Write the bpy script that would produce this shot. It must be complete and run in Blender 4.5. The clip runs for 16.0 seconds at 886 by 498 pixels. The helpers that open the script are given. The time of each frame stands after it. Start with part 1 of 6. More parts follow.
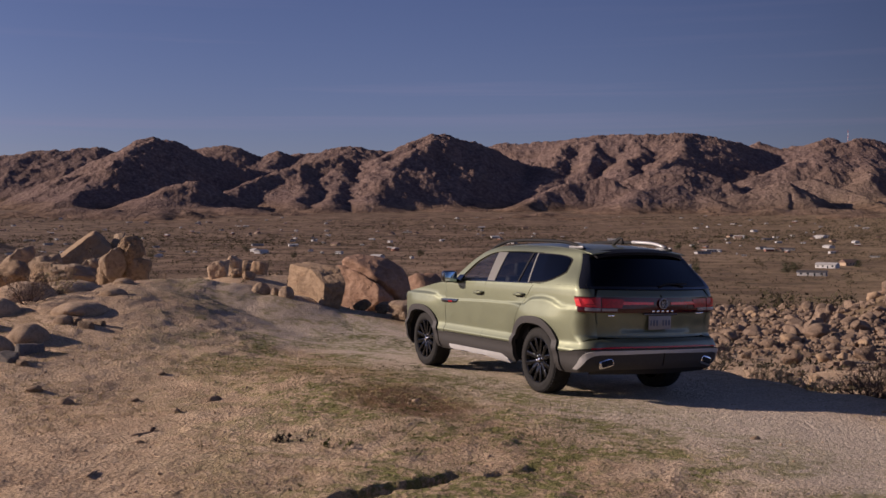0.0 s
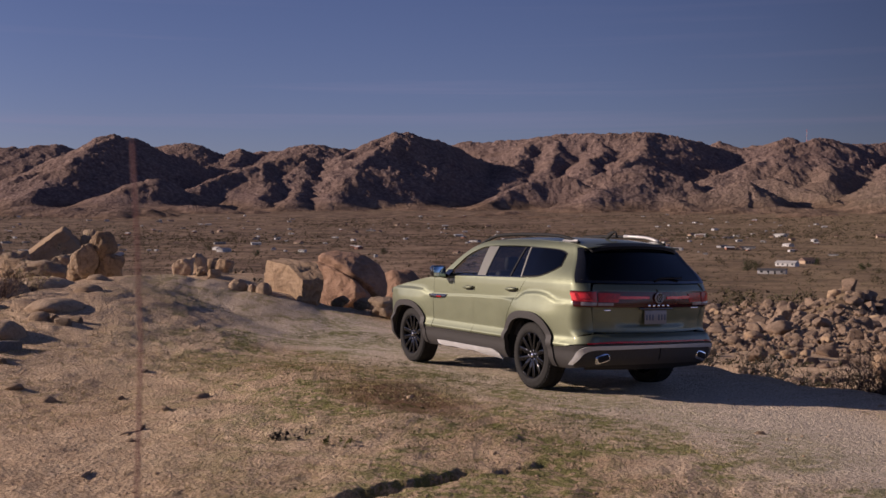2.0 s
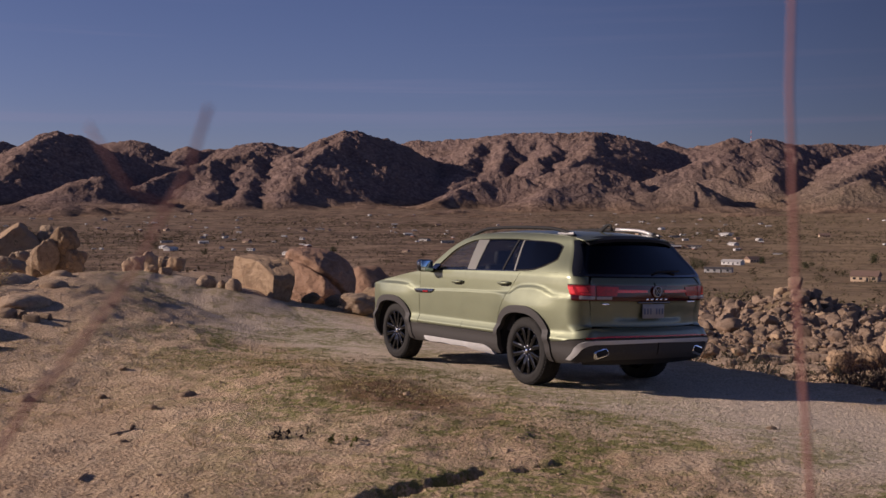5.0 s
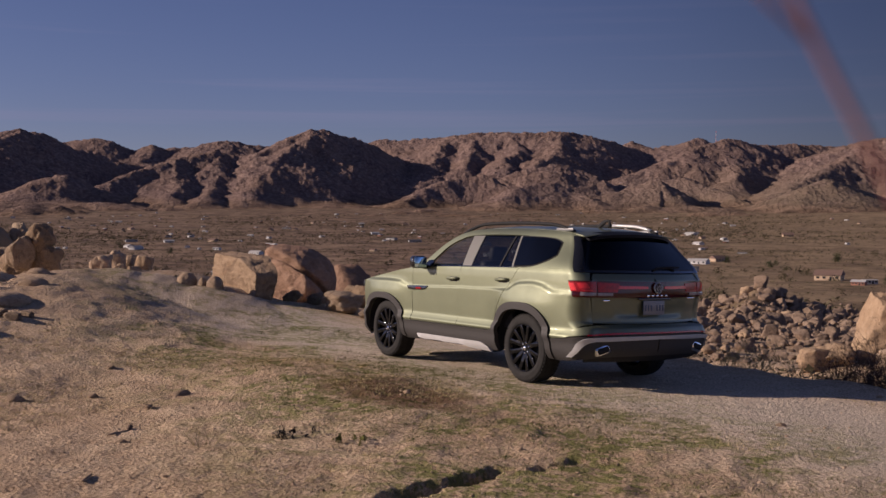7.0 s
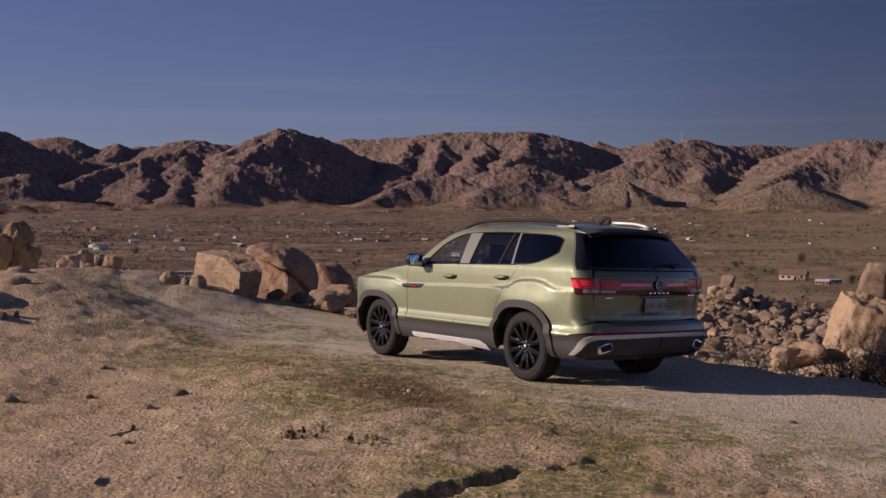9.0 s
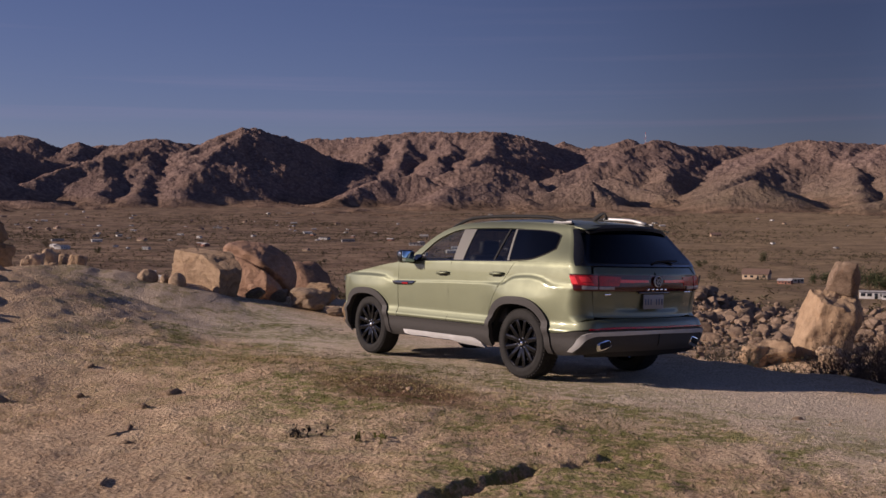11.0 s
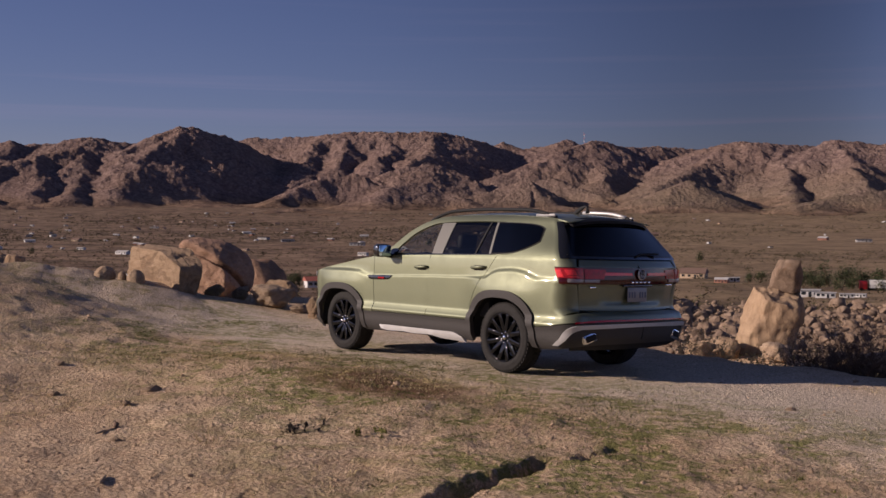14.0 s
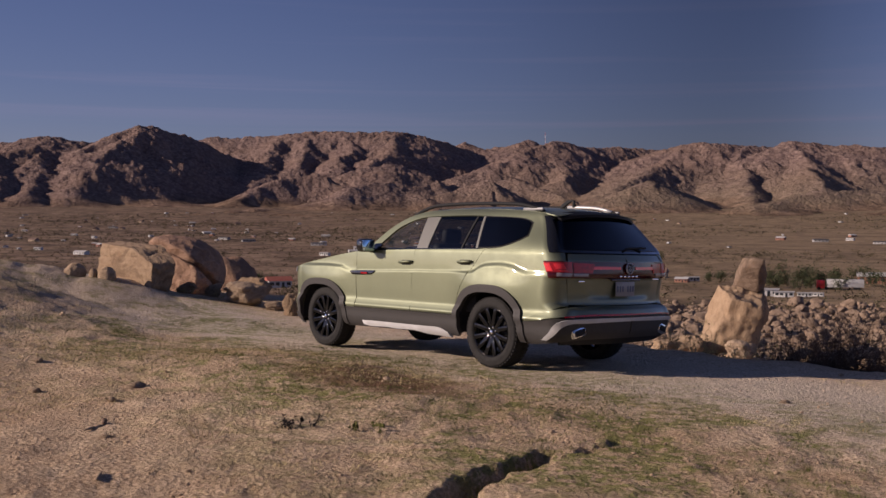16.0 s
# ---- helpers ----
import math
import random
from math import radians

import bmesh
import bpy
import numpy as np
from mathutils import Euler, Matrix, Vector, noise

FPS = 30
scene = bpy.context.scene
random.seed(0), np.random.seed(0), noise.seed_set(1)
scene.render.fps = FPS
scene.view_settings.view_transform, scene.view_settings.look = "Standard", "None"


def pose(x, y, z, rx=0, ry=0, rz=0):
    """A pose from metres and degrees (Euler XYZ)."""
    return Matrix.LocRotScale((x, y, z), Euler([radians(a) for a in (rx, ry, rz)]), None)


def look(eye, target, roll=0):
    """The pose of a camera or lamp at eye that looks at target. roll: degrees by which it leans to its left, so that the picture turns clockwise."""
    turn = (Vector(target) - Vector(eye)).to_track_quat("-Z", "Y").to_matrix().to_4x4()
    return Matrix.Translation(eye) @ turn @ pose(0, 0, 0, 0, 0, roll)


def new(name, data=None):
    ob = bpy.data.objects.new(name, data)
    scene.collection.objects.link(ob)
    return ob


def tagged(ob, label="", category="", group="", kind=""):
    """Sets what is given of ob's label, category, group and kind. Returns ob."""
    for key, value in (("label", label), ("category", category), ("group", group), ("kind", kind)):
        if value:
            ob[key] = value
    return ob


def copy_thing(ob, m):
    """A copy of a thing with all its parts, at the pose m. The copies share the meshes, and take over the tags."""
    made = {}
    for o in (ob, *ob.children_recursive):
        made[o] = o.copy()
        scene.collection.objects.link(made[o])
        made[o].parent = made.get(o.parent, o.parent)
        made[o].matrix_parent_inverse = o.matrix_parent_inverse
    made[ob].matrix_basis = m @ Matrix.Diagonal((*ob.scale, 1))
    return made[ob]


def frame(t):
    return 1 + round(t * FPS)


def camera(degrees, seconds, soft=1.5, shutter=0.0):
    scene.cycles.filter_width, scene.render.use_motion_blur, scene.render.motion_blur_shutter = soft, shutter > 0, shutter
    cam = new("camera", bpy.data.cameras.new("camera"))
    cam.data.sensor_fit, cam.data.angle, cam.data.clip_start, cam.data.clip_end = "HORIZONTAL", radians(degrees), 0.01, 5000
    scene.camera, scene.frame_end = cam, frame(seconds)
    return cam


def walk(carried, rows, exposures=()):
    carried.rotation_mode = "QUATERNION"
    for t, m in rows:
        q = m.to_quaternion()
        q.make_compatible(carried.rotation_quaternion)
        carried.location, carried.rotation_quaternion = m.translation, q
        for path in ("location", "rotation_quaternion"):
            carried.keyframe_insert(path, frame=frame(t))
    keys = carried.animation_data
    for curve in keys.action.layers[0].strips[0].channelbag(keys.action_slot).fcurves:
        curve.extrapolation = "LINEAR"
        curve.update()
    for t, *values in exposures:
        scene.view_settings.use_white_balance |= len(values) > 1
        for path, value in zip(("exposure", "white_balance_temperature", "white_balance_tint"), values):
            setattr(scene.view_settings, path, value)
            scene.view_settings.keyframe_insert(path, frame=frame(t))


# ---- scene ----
cam = camera(44.7, 16.0)
cam.data.dof.use_dof, cam.data.dof.focus_distance, cam.data.dof.aperture_fstop = True, 14.0, 6.5
PATH = [
    (0, (-12.089, 7.491, 1.943), (-3.1676, 2.9780, 1.7457), -0.19),
    (0.5, (-12.003, 7.542, 1.926), (-3.1208, 2.9531, 1.7248), -0.17),
    (1, (-11.918, 7.591, 1.912), (-3.0746, 2.9262, 1.7065), -0.15),
    (1.5, (-11.832, 7.637, 1.900), (-3.0285, 2.8979, 1.6900), -0.15),
    (2, (-11.745, 7.683, 1.888), (-2.9823, 2.8691, 1.6749), -0.15),
    (2.5, (-11.658, 7.727, 1.876), (-2.9355, 2.8409, 1.6607), -0.14),
    (3, (-11.570, 7.771, 1.864), (-2.8877, 2.8141, 1.6471), -0.14),
    (3.5, (-11.482, 7.814, 1.852), (-2.8391, 2.7890, 1.6337), -0.13),
    (4, (-11.396, 7.857, 1.840), (-2.7913, 2.7655, 1.6201), -0.11),
    (6.5, (-10.973, 8.084, 1.785), (-2.5700, 2.6671, 1.5535), -0.02),
    (7, (-10.891, 8.132, 1.776), (-2.5302, 2.6513, 1.5438), -0.01),
    (7.5, (-10.812, 8.184, 1.768), (-2.4927, 2.6395, 1.5355), 0.00),
    (8, (-10.738, 8.242, 1.762), (-2.4603, 2.6355, 1.5284), 0.00),
    (8.5, (-10.664, 8.298, 1.754), (-2.4289, 2.6297, 1.5205), 0.01),
    (11, (-10.271, 8.528, 1.702), (-2.2686, 2.5357, 1.4662), 0.09),
    (11.5, (-10.199, 8.573, 1.690), (-2.2531, 2.5061, 1.4545), 0.10),
    (12, (-10.130, 8.617, 1.679), (-2.2431, 2.4736, 1.4428), 0.12),
    (12.5, (-10.064, 8.660, 1.666), (-2.2358, 2.4423, 1.4308), 0.12),
    (13, (-10.000, 8.703, 1.654), (-2.2293, 2.4132, 1.4181), 0.11),
    (13.5, (-9.936, 8.745, 1.640), (-2.2226, 2.3853, 1.4048), 0.10),
    (14, (-9.872, 8.784, 1.626), (-2.2148, 2.3565, 1.3909), 0.08),
    (14.5, (-9.807, 8.819, 1.611), (-2.2060, 2.3247, 1.3761), 0.07),
    (15, (-9.740, 8.850, 1.595), (-2.1968, 2.2889, 1.3604), 0.08),
    (15.5, (-9.673, 8.878, 1.578), (-2.1889, 2.2501, 1.3438), 0.09),
    (16, (-9.608, 8.907, 1.561), (-2.1843, 2.2111, 1.3265), 0.10),
]
walk(cam, [(t, look(eye, target, roll)) for t, eye, target, roll in PATH], [(0, 0.18, 6500, 26), (16, 0.18, 6500, 26)])

# ---- world and sun ----
SUN_TURN, SUN_RISE = 56.0, 20.0          # bearing from +x towards +y, and height, in degrees
EYE = (-10.8, 8.3)                       # about the middle of the camera's way, centre of the far ground's grid

world = bpy.data.worlds.new("sky")
scene.world = world
world.use_nodes = True
wn, wl = world.node_tree.nodes, world.node_tree.links
wn.clear()
sky = wn.new("ShaderNodeTexSky")
sky.sky_type, sky.sun_disc = "NISHITA", False
sky.sun_elevation, sky.sun_rotation = radians(SUN_RISE), radians(90 - SUN_TURN)
sky.altitude, sky.air_density, sky.dust_density, sky.ozone_density = 900, 1.0, 0.6, 2.5
coord = wn.new("ShaderNodeTexCoord")
stretch = wn.new("ShaderNodeMapping")
stretch.inputs["Scale"].default_value = (1.1, 1.1, 46.0)
cirrus = wn.new("ShaderNodeTexNoise")
cirrus.inputs["Scale"].default_value, cirrus.inputs["Detail"].default_value = 1.3, 6.0
cirrus.inputs["Roughness"].default_value, cirrus.inputs["Distortion"].default_value = 0.55, 0.4
thin = wn.new("ShaderNodeMapRange")
thin.inputs["From Min"].default_value, thin.inputs["From Max"].default_value = 0.52, 0.78
thin.inputs["To Max"].default_value = 0.32
split = wn.new("ShaderNodeSeparateXYZ")
low = wn.new("ShaderNodeMapRange")        # cirrus lies in the lower sky
low.inputs["From Min"].default_value, low.inputs["From Max"].default_value = 0.24, 0.1
veil = wn.new("ShaderNodeMath")
veil.operation = "MULTIPLY"
cloud = wn.new("ShaderNodeMix")
cloud.data_type = "RGBA"
cloud.inputs["B"].default_value = (5.4, 5.5, 6.2, 1)
glow = wn.new("ShaderNodeBackground")
glow.inputs["Strength"].default_value = 0.076
tintmix = wn.new("ShaderNodeMix")     # clear winter air, towards violet
tintmix.data_type, tintmix.blend_type = "RGBA", "MULTIPLY"
tintmix.inputs["Factor"].default_value = 1.0
tintmix.inputs["B"].default_value = (1.0, 0.94, 1.2, 1)
# brighter round the sun; the dip a quarter turn away paints corner falloff
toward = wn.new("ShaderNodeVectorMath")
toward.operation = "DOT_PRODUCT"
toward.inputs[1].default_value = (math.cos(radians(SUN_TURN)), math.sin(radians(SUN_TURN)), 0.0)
sky_gain = wn.new("ShaderNodeValToRGB")
# raised end opposite the sun is fill added for the shaded sides
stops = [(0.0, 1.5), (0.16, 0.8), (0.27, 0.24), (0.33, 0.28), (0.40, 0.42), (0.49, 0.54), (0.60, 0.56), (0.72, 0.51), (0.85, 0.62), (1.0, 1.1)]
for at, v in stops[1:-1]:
    sky_gain.color_ramp.elements.new(at)
for el, (at, v) in zip(sky_gain.color_ramp.elements, stops):
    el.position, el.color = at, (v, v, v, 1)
sky_gain.color_ramp.interpolation = "B_SPLINE"
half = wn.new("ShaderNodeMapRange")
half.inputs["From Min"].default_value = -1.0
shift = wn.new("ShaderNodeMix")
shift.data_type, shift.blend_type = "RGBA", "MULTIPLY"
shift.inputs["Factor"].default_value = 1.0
away = wn.new("ShaderNodeOutputWorld")
wl.new(coord.outputs["Generated"], stretch.inputs["Vector"])
wl.new(stretch.outputs["Vector"], cirrus.inputs["Vector"])
wl.new(cirrus.outputs["Fac"], thin.inputs["Value"])
wl.new(coord.outputs["Generated"], split.inputs["Vector"])
wl.new(split.outputs["Z"], low.inputs["Value"])
wl.new(thin.outputs["Result"], veil.inputs[0])
wl.new(low.outputs["Result"], veil.inputs[1])
wl.new(veil.outputs["Value"], cloud.inputs["Factor"])
wl.new(sky.outputs["Color"], cloud.inputs["A"])
wl.new(cloud.outputs["Result"], tintmix.inputs["A"])
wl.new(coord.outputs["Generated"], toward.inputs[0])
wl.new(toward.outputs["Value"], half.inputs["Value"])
wl.new(half.outputs["Result"], sky_gain.inputs["Fac"])
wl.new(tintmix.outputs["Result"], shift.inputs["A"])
wl.new(sky_gain.outputs["Color"], shift.inputs["B"])
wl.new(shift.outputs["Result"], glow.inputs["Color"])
wl.new(glow.outputs["Background"], away.inputs["Surface"])

sun = new("sun", bpy.data.lights.new("sun", "SUN"))
sun.data.energy, sun.data.angle, sun.data.color = 4.8, radians(0.53), (1.0, 0.88, 0.7)
sun_way = Vector((math.cos(radians(SUN_RISE)) * math.cos(radians(SUN_TURN)),
                  math.cos(radians(SUN_RISE)) * math.sin(radians(SUN_TURN)), math.sin(radians(SUN_RISE))))
sun.matrix_world = look(sun_way * 60, (0, 0, 0))

# ---- materials ----
def shader(name, rough=0.7, metal=0.0, spec=0.4):
    m = bpy.data.materials.new(name)
    m.use_nodes = True
    b = m.node_tree.nodes["Principled BSDF"]
    b.inputs["Roughness"].default_value, b.inputs["Metallic"].default_value = rough, metal
    b.inputs["Specular IOR Level"].default_value = spec
    return m, m.node_tree.nodes, m.node_tree.links, b


def where(n, l, local=False, scale=(1, 1, 1)):
    """Texture coordinates in metres: of the world, or of the object."""
    v = n.new("ShaderNodeMapping")
    v.inputs["Scale"].default_value = scale
    if local:
        l.new(n.new("ShaderNodeTexCoord").outputs["Object"], v.inputs["Vector"])
    else:
        l.new(n.new("ShaderNodeNewGeometry").outputs["Position"], v.inputs["Vector"])
    return v.outputs["Vector"]


def cloudy(n, l, v, scale, detail=6, rough=0.55, warp=0.0):
    t = n.new("ShaderNodeTexNoise")
    t.inputs["Scale"].default_value, t.inputs["Detail"].default_value = scale, detail
    t.inputs["Roughness"].default_value, t.inputs["Distortion"].default_value = rough, warp
    l.new(v, t.inputs["Vector"])
    return t.outputs["Fac"]


def ramp(n, l, fac, *stops):
    r = n.new("ShaderNodeValToRGB")
    e = r.color_ramp.elements
    while len(e) < len(stops):
        e.new(0.5)
    for el, (pos, col) in zip(e, stops):
        el.position = pos
        el.color = (*col, 1) if len(col) == 3 else col
    l.new(fac, r.inputs["Fac"])
    return r.outputs["Color"]


def span(n, l, v, a, b, c=0.0, d=1.0):
    r = n.new("ShaderNodeMapRange")
    r.inputs["From Min"].default_value, r.inputs["From Max"].default_value = a, b
    r.inputs["To Min"].default_value, r.inputs["To Max"].default_value = c, d
    l.new(v, r.inputs["Value"])
    return r.outputs["Result"]


def calc(n, l, op, a, b):
    r = n.new("ShaderNodeMath")
    r.operation = op
    for slot, v in zip(r.inputs, (a, b)):
        if hasattr(v, "is_linked"):
            l.new(v, slot)
        else:
            slot.default_value = v
    return r.outputs["Value"]


def mix(n, l, fac, a, b, blend="MIX"):
    r = n.new("ShaderNodeMix")
    r.data_type, r.blend_type = "RGBA", blend
    for slot, v in (("Factor", fac), ("A", a), ("B", b)):
        if hasattr(v, "is_linked"):
            l.new(v, r.inputs[slot])
        else:
            r.inputs[slot].default_value = v if slot == "Factor" else (*v, 1)
    return r.outputs["Result"]


def bump(n, l, b, height, strength=0.5, distance=0.02):
    r = n.new("ShaderNodeBump")
    r.inputs["Strength"].default_value, r.inputs["Distance"].default_value = strength, distance
    l.new(height, r.inputs["Height"])
    l.new(r.outputs["Normal"], b.inputs["Normal"])


def plain(name, col, rough=0.5, metal=0.0, spec=0.5, vary=0.12, scale=9.0, coat=0.0):
    """One colour with slight uneven tone and gloss."""
    m, n, l, b = shader(name, rough, metal, spec)
    v = where(n, l, True)
    t = cloudy(n, l, v, scale, 5)
    l.new(mix(n, l, span(n, l, t, 0.3, 0.7), [c * (1 - vary) for c in col], [min(1, c * (1 + vary)) for c in col]), b.inputs["Base Color"])
    l.new(span(n, l, t, 0.3, 0.7, max(0, rough - 0.06), min(1, rough + 0.06)), b.inputs["Roughness"])
    b.inputs["Coat Weight"].default_value = coat
    b.inputs["Coat Roughness"].default_value = 0.04
    return m


def rock_material(name, dark, mid, light, scale=1.0):
    m, n, l, b = shader(name, 0.9, 0, 0.15)
    v = where(n, l, True)
    big = cloudy(n, l, v, 0.9 * scale, 7, 0.6, 0.6)
    fine = cloudy(n, l, v, 9 * scale, 8, 0.65)
    grit = cloudy(n, l, v, 55 * scale, 3, 0.6)
    col = ramp(n, l, big, (0.32, dark), (0.5, mid), (0.68, light))
    col = mix(n, l, 0.55, col, ramp(n, l, fine, (0.3, dark), (0.52, mid), (0.75, light)))
    info = n.new("ShaderNodeObjectInfo")
    col = mix(n, l, span(n, l, info.outputs["Random"], 0, 1, 0.0, 0.4), col, [c * 0.75 for c in mid])
    rust = span(n, l, cloudy(n, l, v, 2.2 * scale, 5, 0.6, 1.0), 0.56, 0.7)
    col = mix(n, l, calc(n, l, "MULTIPLY", rust, 0.45), col, (0.26, 0.15, 0.085))
    stain = span(n, l, cloudy(n, l, where(n, l, True, (1.0, 1.0, 0.45)), 3.1 * scale, 6, 0.65, 1.6), 0.52, 0.64)
    col = mix(n, l, calc(n, l, "MULTIPLY", stain, 0.6), col, [c * 0.8 for c in dark])
    col = mix(n, l, span(n, l, grit, 0.56, 0.7, 0, 0.5), col, dark)
    l.new(col, b.inputs["Base Color"])
    h = calc(n, l, "ADD", calc(n, l, "MULTIPLY", fine, 1.0), calc(n, l, "MULTIPLY", grit, 0.35))
    bump(n, l, b, h, 1.0, 0.1 / scale)
    return m


ROCK = rock_material("tan_granite", (0.19, 0.125, 0.08), (0.41, 0.288, 0.182), (0.58, 0.43, 0.29))
ROCK_PALE = rock_material("pale_granite", (0.25, 0.172, 0.115), (0.46, 0.34, 0.232), (0.62, 0.485, 0.355))
ROCK_RED = rock_material("rusty_granite", (0.15, 0.086, 0.058), (0.34, 0.212, 0.142), (0.5, 0.34, 0.24))
ROCK_DUSTY = rock_material("dusty_tan_stone", (0.3, 0.205, 0.135), (0.54, 0.39, 0.26), (0.74, 0.565, 0.4), 2.2)
ROCK_GREY = rock_material("grey_stone", (0.16, 0.14, 0.125), (0.29, 0.26, 0.23), (0.42, 0.38, 0.34), 2.0)


def ground_material():
    """Sandy soil with gravel, thin moss, trodden pale track, and scrub-dotted plain further out."""
    m, n, l, b = shader("desert_soil", 0.95, 0, 0.1)
    v = where(n, l)
    xyz = n.new("ShaderNodeSeparateXYZ")
    l.new(v, xyz.inputs["Vector"])
    broad = cloudy(n, l, v, 0.35, 6, 0.6, 0.5)
    clod = cloudy(n, l, v, 3.2, 8, 0.68, 0.3)
    grain = cloudy(n, l, v, 38, 6, 0.75)
    speck = n.new("ShaderNodeTexVoronoi")
    speck.inputs["Scale"].default_value = 26
    l.new(v, speck.inputs["Vector"])
    soil = ramp(n, l, clod, (0.3, (0.33, 0.212, 0.128)), (0.5, (0.6, 0.428, 0.272)), (0.68, (0.8, 0.6, 0.395)))
    soil = mix(n, l, 0.5, soil, ramp(n, l, grain, (0.42, (0.18, 0.112, 0.066)), (0.5, (0.58, 0.42, 0.268)), (0.59, (0.92, 0.715, 0.5))))
    soil = mix(n, l, span(n, l, broad, 0.42, 0.62, 0, 0.5), soil, (0.43, 0.285, 0.178))
    # the pale trodden strip that the car stands on
    across = calc(n, l, "SUBTRACT", xyz.outputs["Y"], calc(n, l, "MULTIPLY", calc(n, l, "POWER", calc(n, l, "ABSOLUTE", xyz.outputs["X"], 0), 2.0), 0.012))
    strip = calc(n, l, "ADD", calc(n, l, "ABSOLUTE", calc(n, l, "SUBTRACT", across, 0.1), 0), calc(n, l, "MULTIPLY", broad, 2.4))
    pale = span(n, l, strip, 3.7, 2.0, 0, 0.8)
    soil = mix(n, l, pale, soil, ramp(n, l, grain, (0.36, (0.37, 0.297, 0.222)), (0.5, (0.62, 0.522, 0.41)), (0.64, (0.84, 0.735, 0.595))))
    # moss and dry grass patches beside the strip
    patch = cloudy(n, l, where(n, l, False, (1.0, 1.0, 1)), 0.85, 8, 0.66, 0.8)
    fine = cloudy(n, l, v, 9.0, 6, 0.7)
    band = calc(n, l, "SUBTRACT", 1.0, span(n, l, calc(n, l, "ABSOLUTE", calc(n, l, "SUBTRACT", calc(n, l, "ADD", xyz.outputs["Y"], calc(n, l, "MULTIPLY", xyz.outputs["X"], 0.15)), 2.3), 0), 1.2, 3.2))
    green = calc(n, l, "MULTIPLY", calc(n, l, "MULTIPLY", span(n, l, patch, 0.44, 0.54), span(n, l, fine, 0.42, 0.53)), calc(n, l, "MULTIPLY", band, 0.9))
    soil = mix(n, l, green, soil, mix(n, l, grain, (0.1, 0.11, 0.025), (0.3, 0.29, 0.1)))
    # the bank beyond is strewn with darker litter
    kx = calc(n, l, "MULTIPLY", calc(n, l, "SUBTRACT", xyz.outputs["X"], 8.6), 0.27)
    ky = calc(n, l, "MULTIPLY", calc(n, l, "SUBTRACT", xyz.outputs["Y"], 2.0), 0.33)
    knoll = calc(n, l, "ADD", calc(n, l, "ADD", calc(n, l, "MULTIPLY", kx, kx), calc(n, l, "MULTIPLY", ky, ky)), calc(n, l, "MULTIPLY", clod, 0.9))
    soil = mix(n, l, span(n, l, knoll, 1.5, 0.75, 0, 0.45), soil, mix(n, l, grain, (0.13, 0.085, 0.058), (0.46, 0.33, 0.235)))
    # dark gravel and clods, thinner on the strip
    lump = n.new("ShaderNodeTexVoronoi")
    lump.inputs["Scale"].default_value = 8.5
    l.new(v, lump.inputs["Vector"])
    some = span(n, l, cloudy(n, l, v, 1.7, 4, 0.6), 0.44, 0.58)
    soil = mix(n, l, calc(n, l, "MULTIPLY", span(n, l, speck.outputs["Distance"], 0.2, 0.1), calc(n, l, "MULTIPLY", some, 0.55)), soil, (0.17, 0.11, 0.075))
    soil = mix(n, l, calc(n, l, "MULTIPLY", span(n, l, lump.outputs["Distance"], 0.26, 0.12), calc(n, l, "MULTIPLY", some, 0.4)), soil, (0.2, 0.135, 0.088))
    # the broken dark-brown bed in front of the car
    bx = calc(n, l, "MULTIPLY", calc(n, l, "ADD", xyz.outputs["X"], 1.9), 0.8)
    by = calc(n, l, "MULTIPLY", calc(n, l, "SUBTRACT", xyz.outputs["Y"], 2.75), 1.5)
    bed = calc(n, l, "ADD", calc(n, l, "ADD", calc(n, l, "MULTIPLY", bx, bx), calc(n, l, "MULTIPLY", by, by)), calc(n, l, "MULTIPLY", clod, 1.6))
    soil = mix(n, l, span(n, l, bed, 2.0, 1.0, 0, 0.9), soil, mix(n, l, fine, (0.1, 0.05, 0.025), (0.26, 0.15, 0.085)))
    # the plain: reddish soil dotted with scrub
    far = cloudy(n, l, v, 0.006, 5, 0.6, 0.6)
    plainc = ramp(n, l, far, (0.35, (0.1, 0.066, 0.044)), (0.5, (0.145, 0.098, 0.064)), (0.66, (0.205, 0.145, 0.093)))
    dots = n.new("ShaderNodeTexVoronoi")
    dots.inputs["Scale"].default_value, dots.inputs["Randomness"].default_value = 0.2, 1.0
    l.new(where(n, l, False, (1, 1, 0)), dots.inputs["Vector"])
    dots2 = n.new("ShaderNodeTexVoronoi")
    dots2.inputs["Scale"].default_value = 0.055
    l.new(where(n, l, False, (1, 1, 0)), dots2.inputs["Vector"])
    thick = cloudy(n, l, v, 0.011, 4, 0.6, 0.5)
    scrub = calc(n, l, "MULTIPLY", span(n, l, dots.outputs["Distance"], 0.36, 0.2), span(n, l, thick, 0.36, 0.55, 0.35, 1))
    scrub2 = calc(n, l, "MULTIPLY", span(n, l, dots2.outputs["Distance"], 0.3, 0.14), span(n, l, thick, 0.45, 0.6))
    mottle = cloudy(n, l, v, 0.028, 6, 0.72, 0.4)
    plainc = mix(n, l, 0.6, plainc, ramp(n, l, mottle, (0.4, (0.062, 0.042, 0.03)), (0.5, (0.175, 0.112, 0.075)), (0.6, (0.34, 0.235, 0.158))))
    turn = calc(n, l, "ARCTAN2", calc(n, l, "SUBTRACT", xyz.outputs["Y"], 8.3), calc(n, l, "ADD", xyz.outputs["X"], 10.8))
    gold = calc(n, l, "MULTIPLY", span(n, l, turn, -0.58, -0.85), span(n, l, mottle, 0.4, 0.6, 0.25, 0.75))
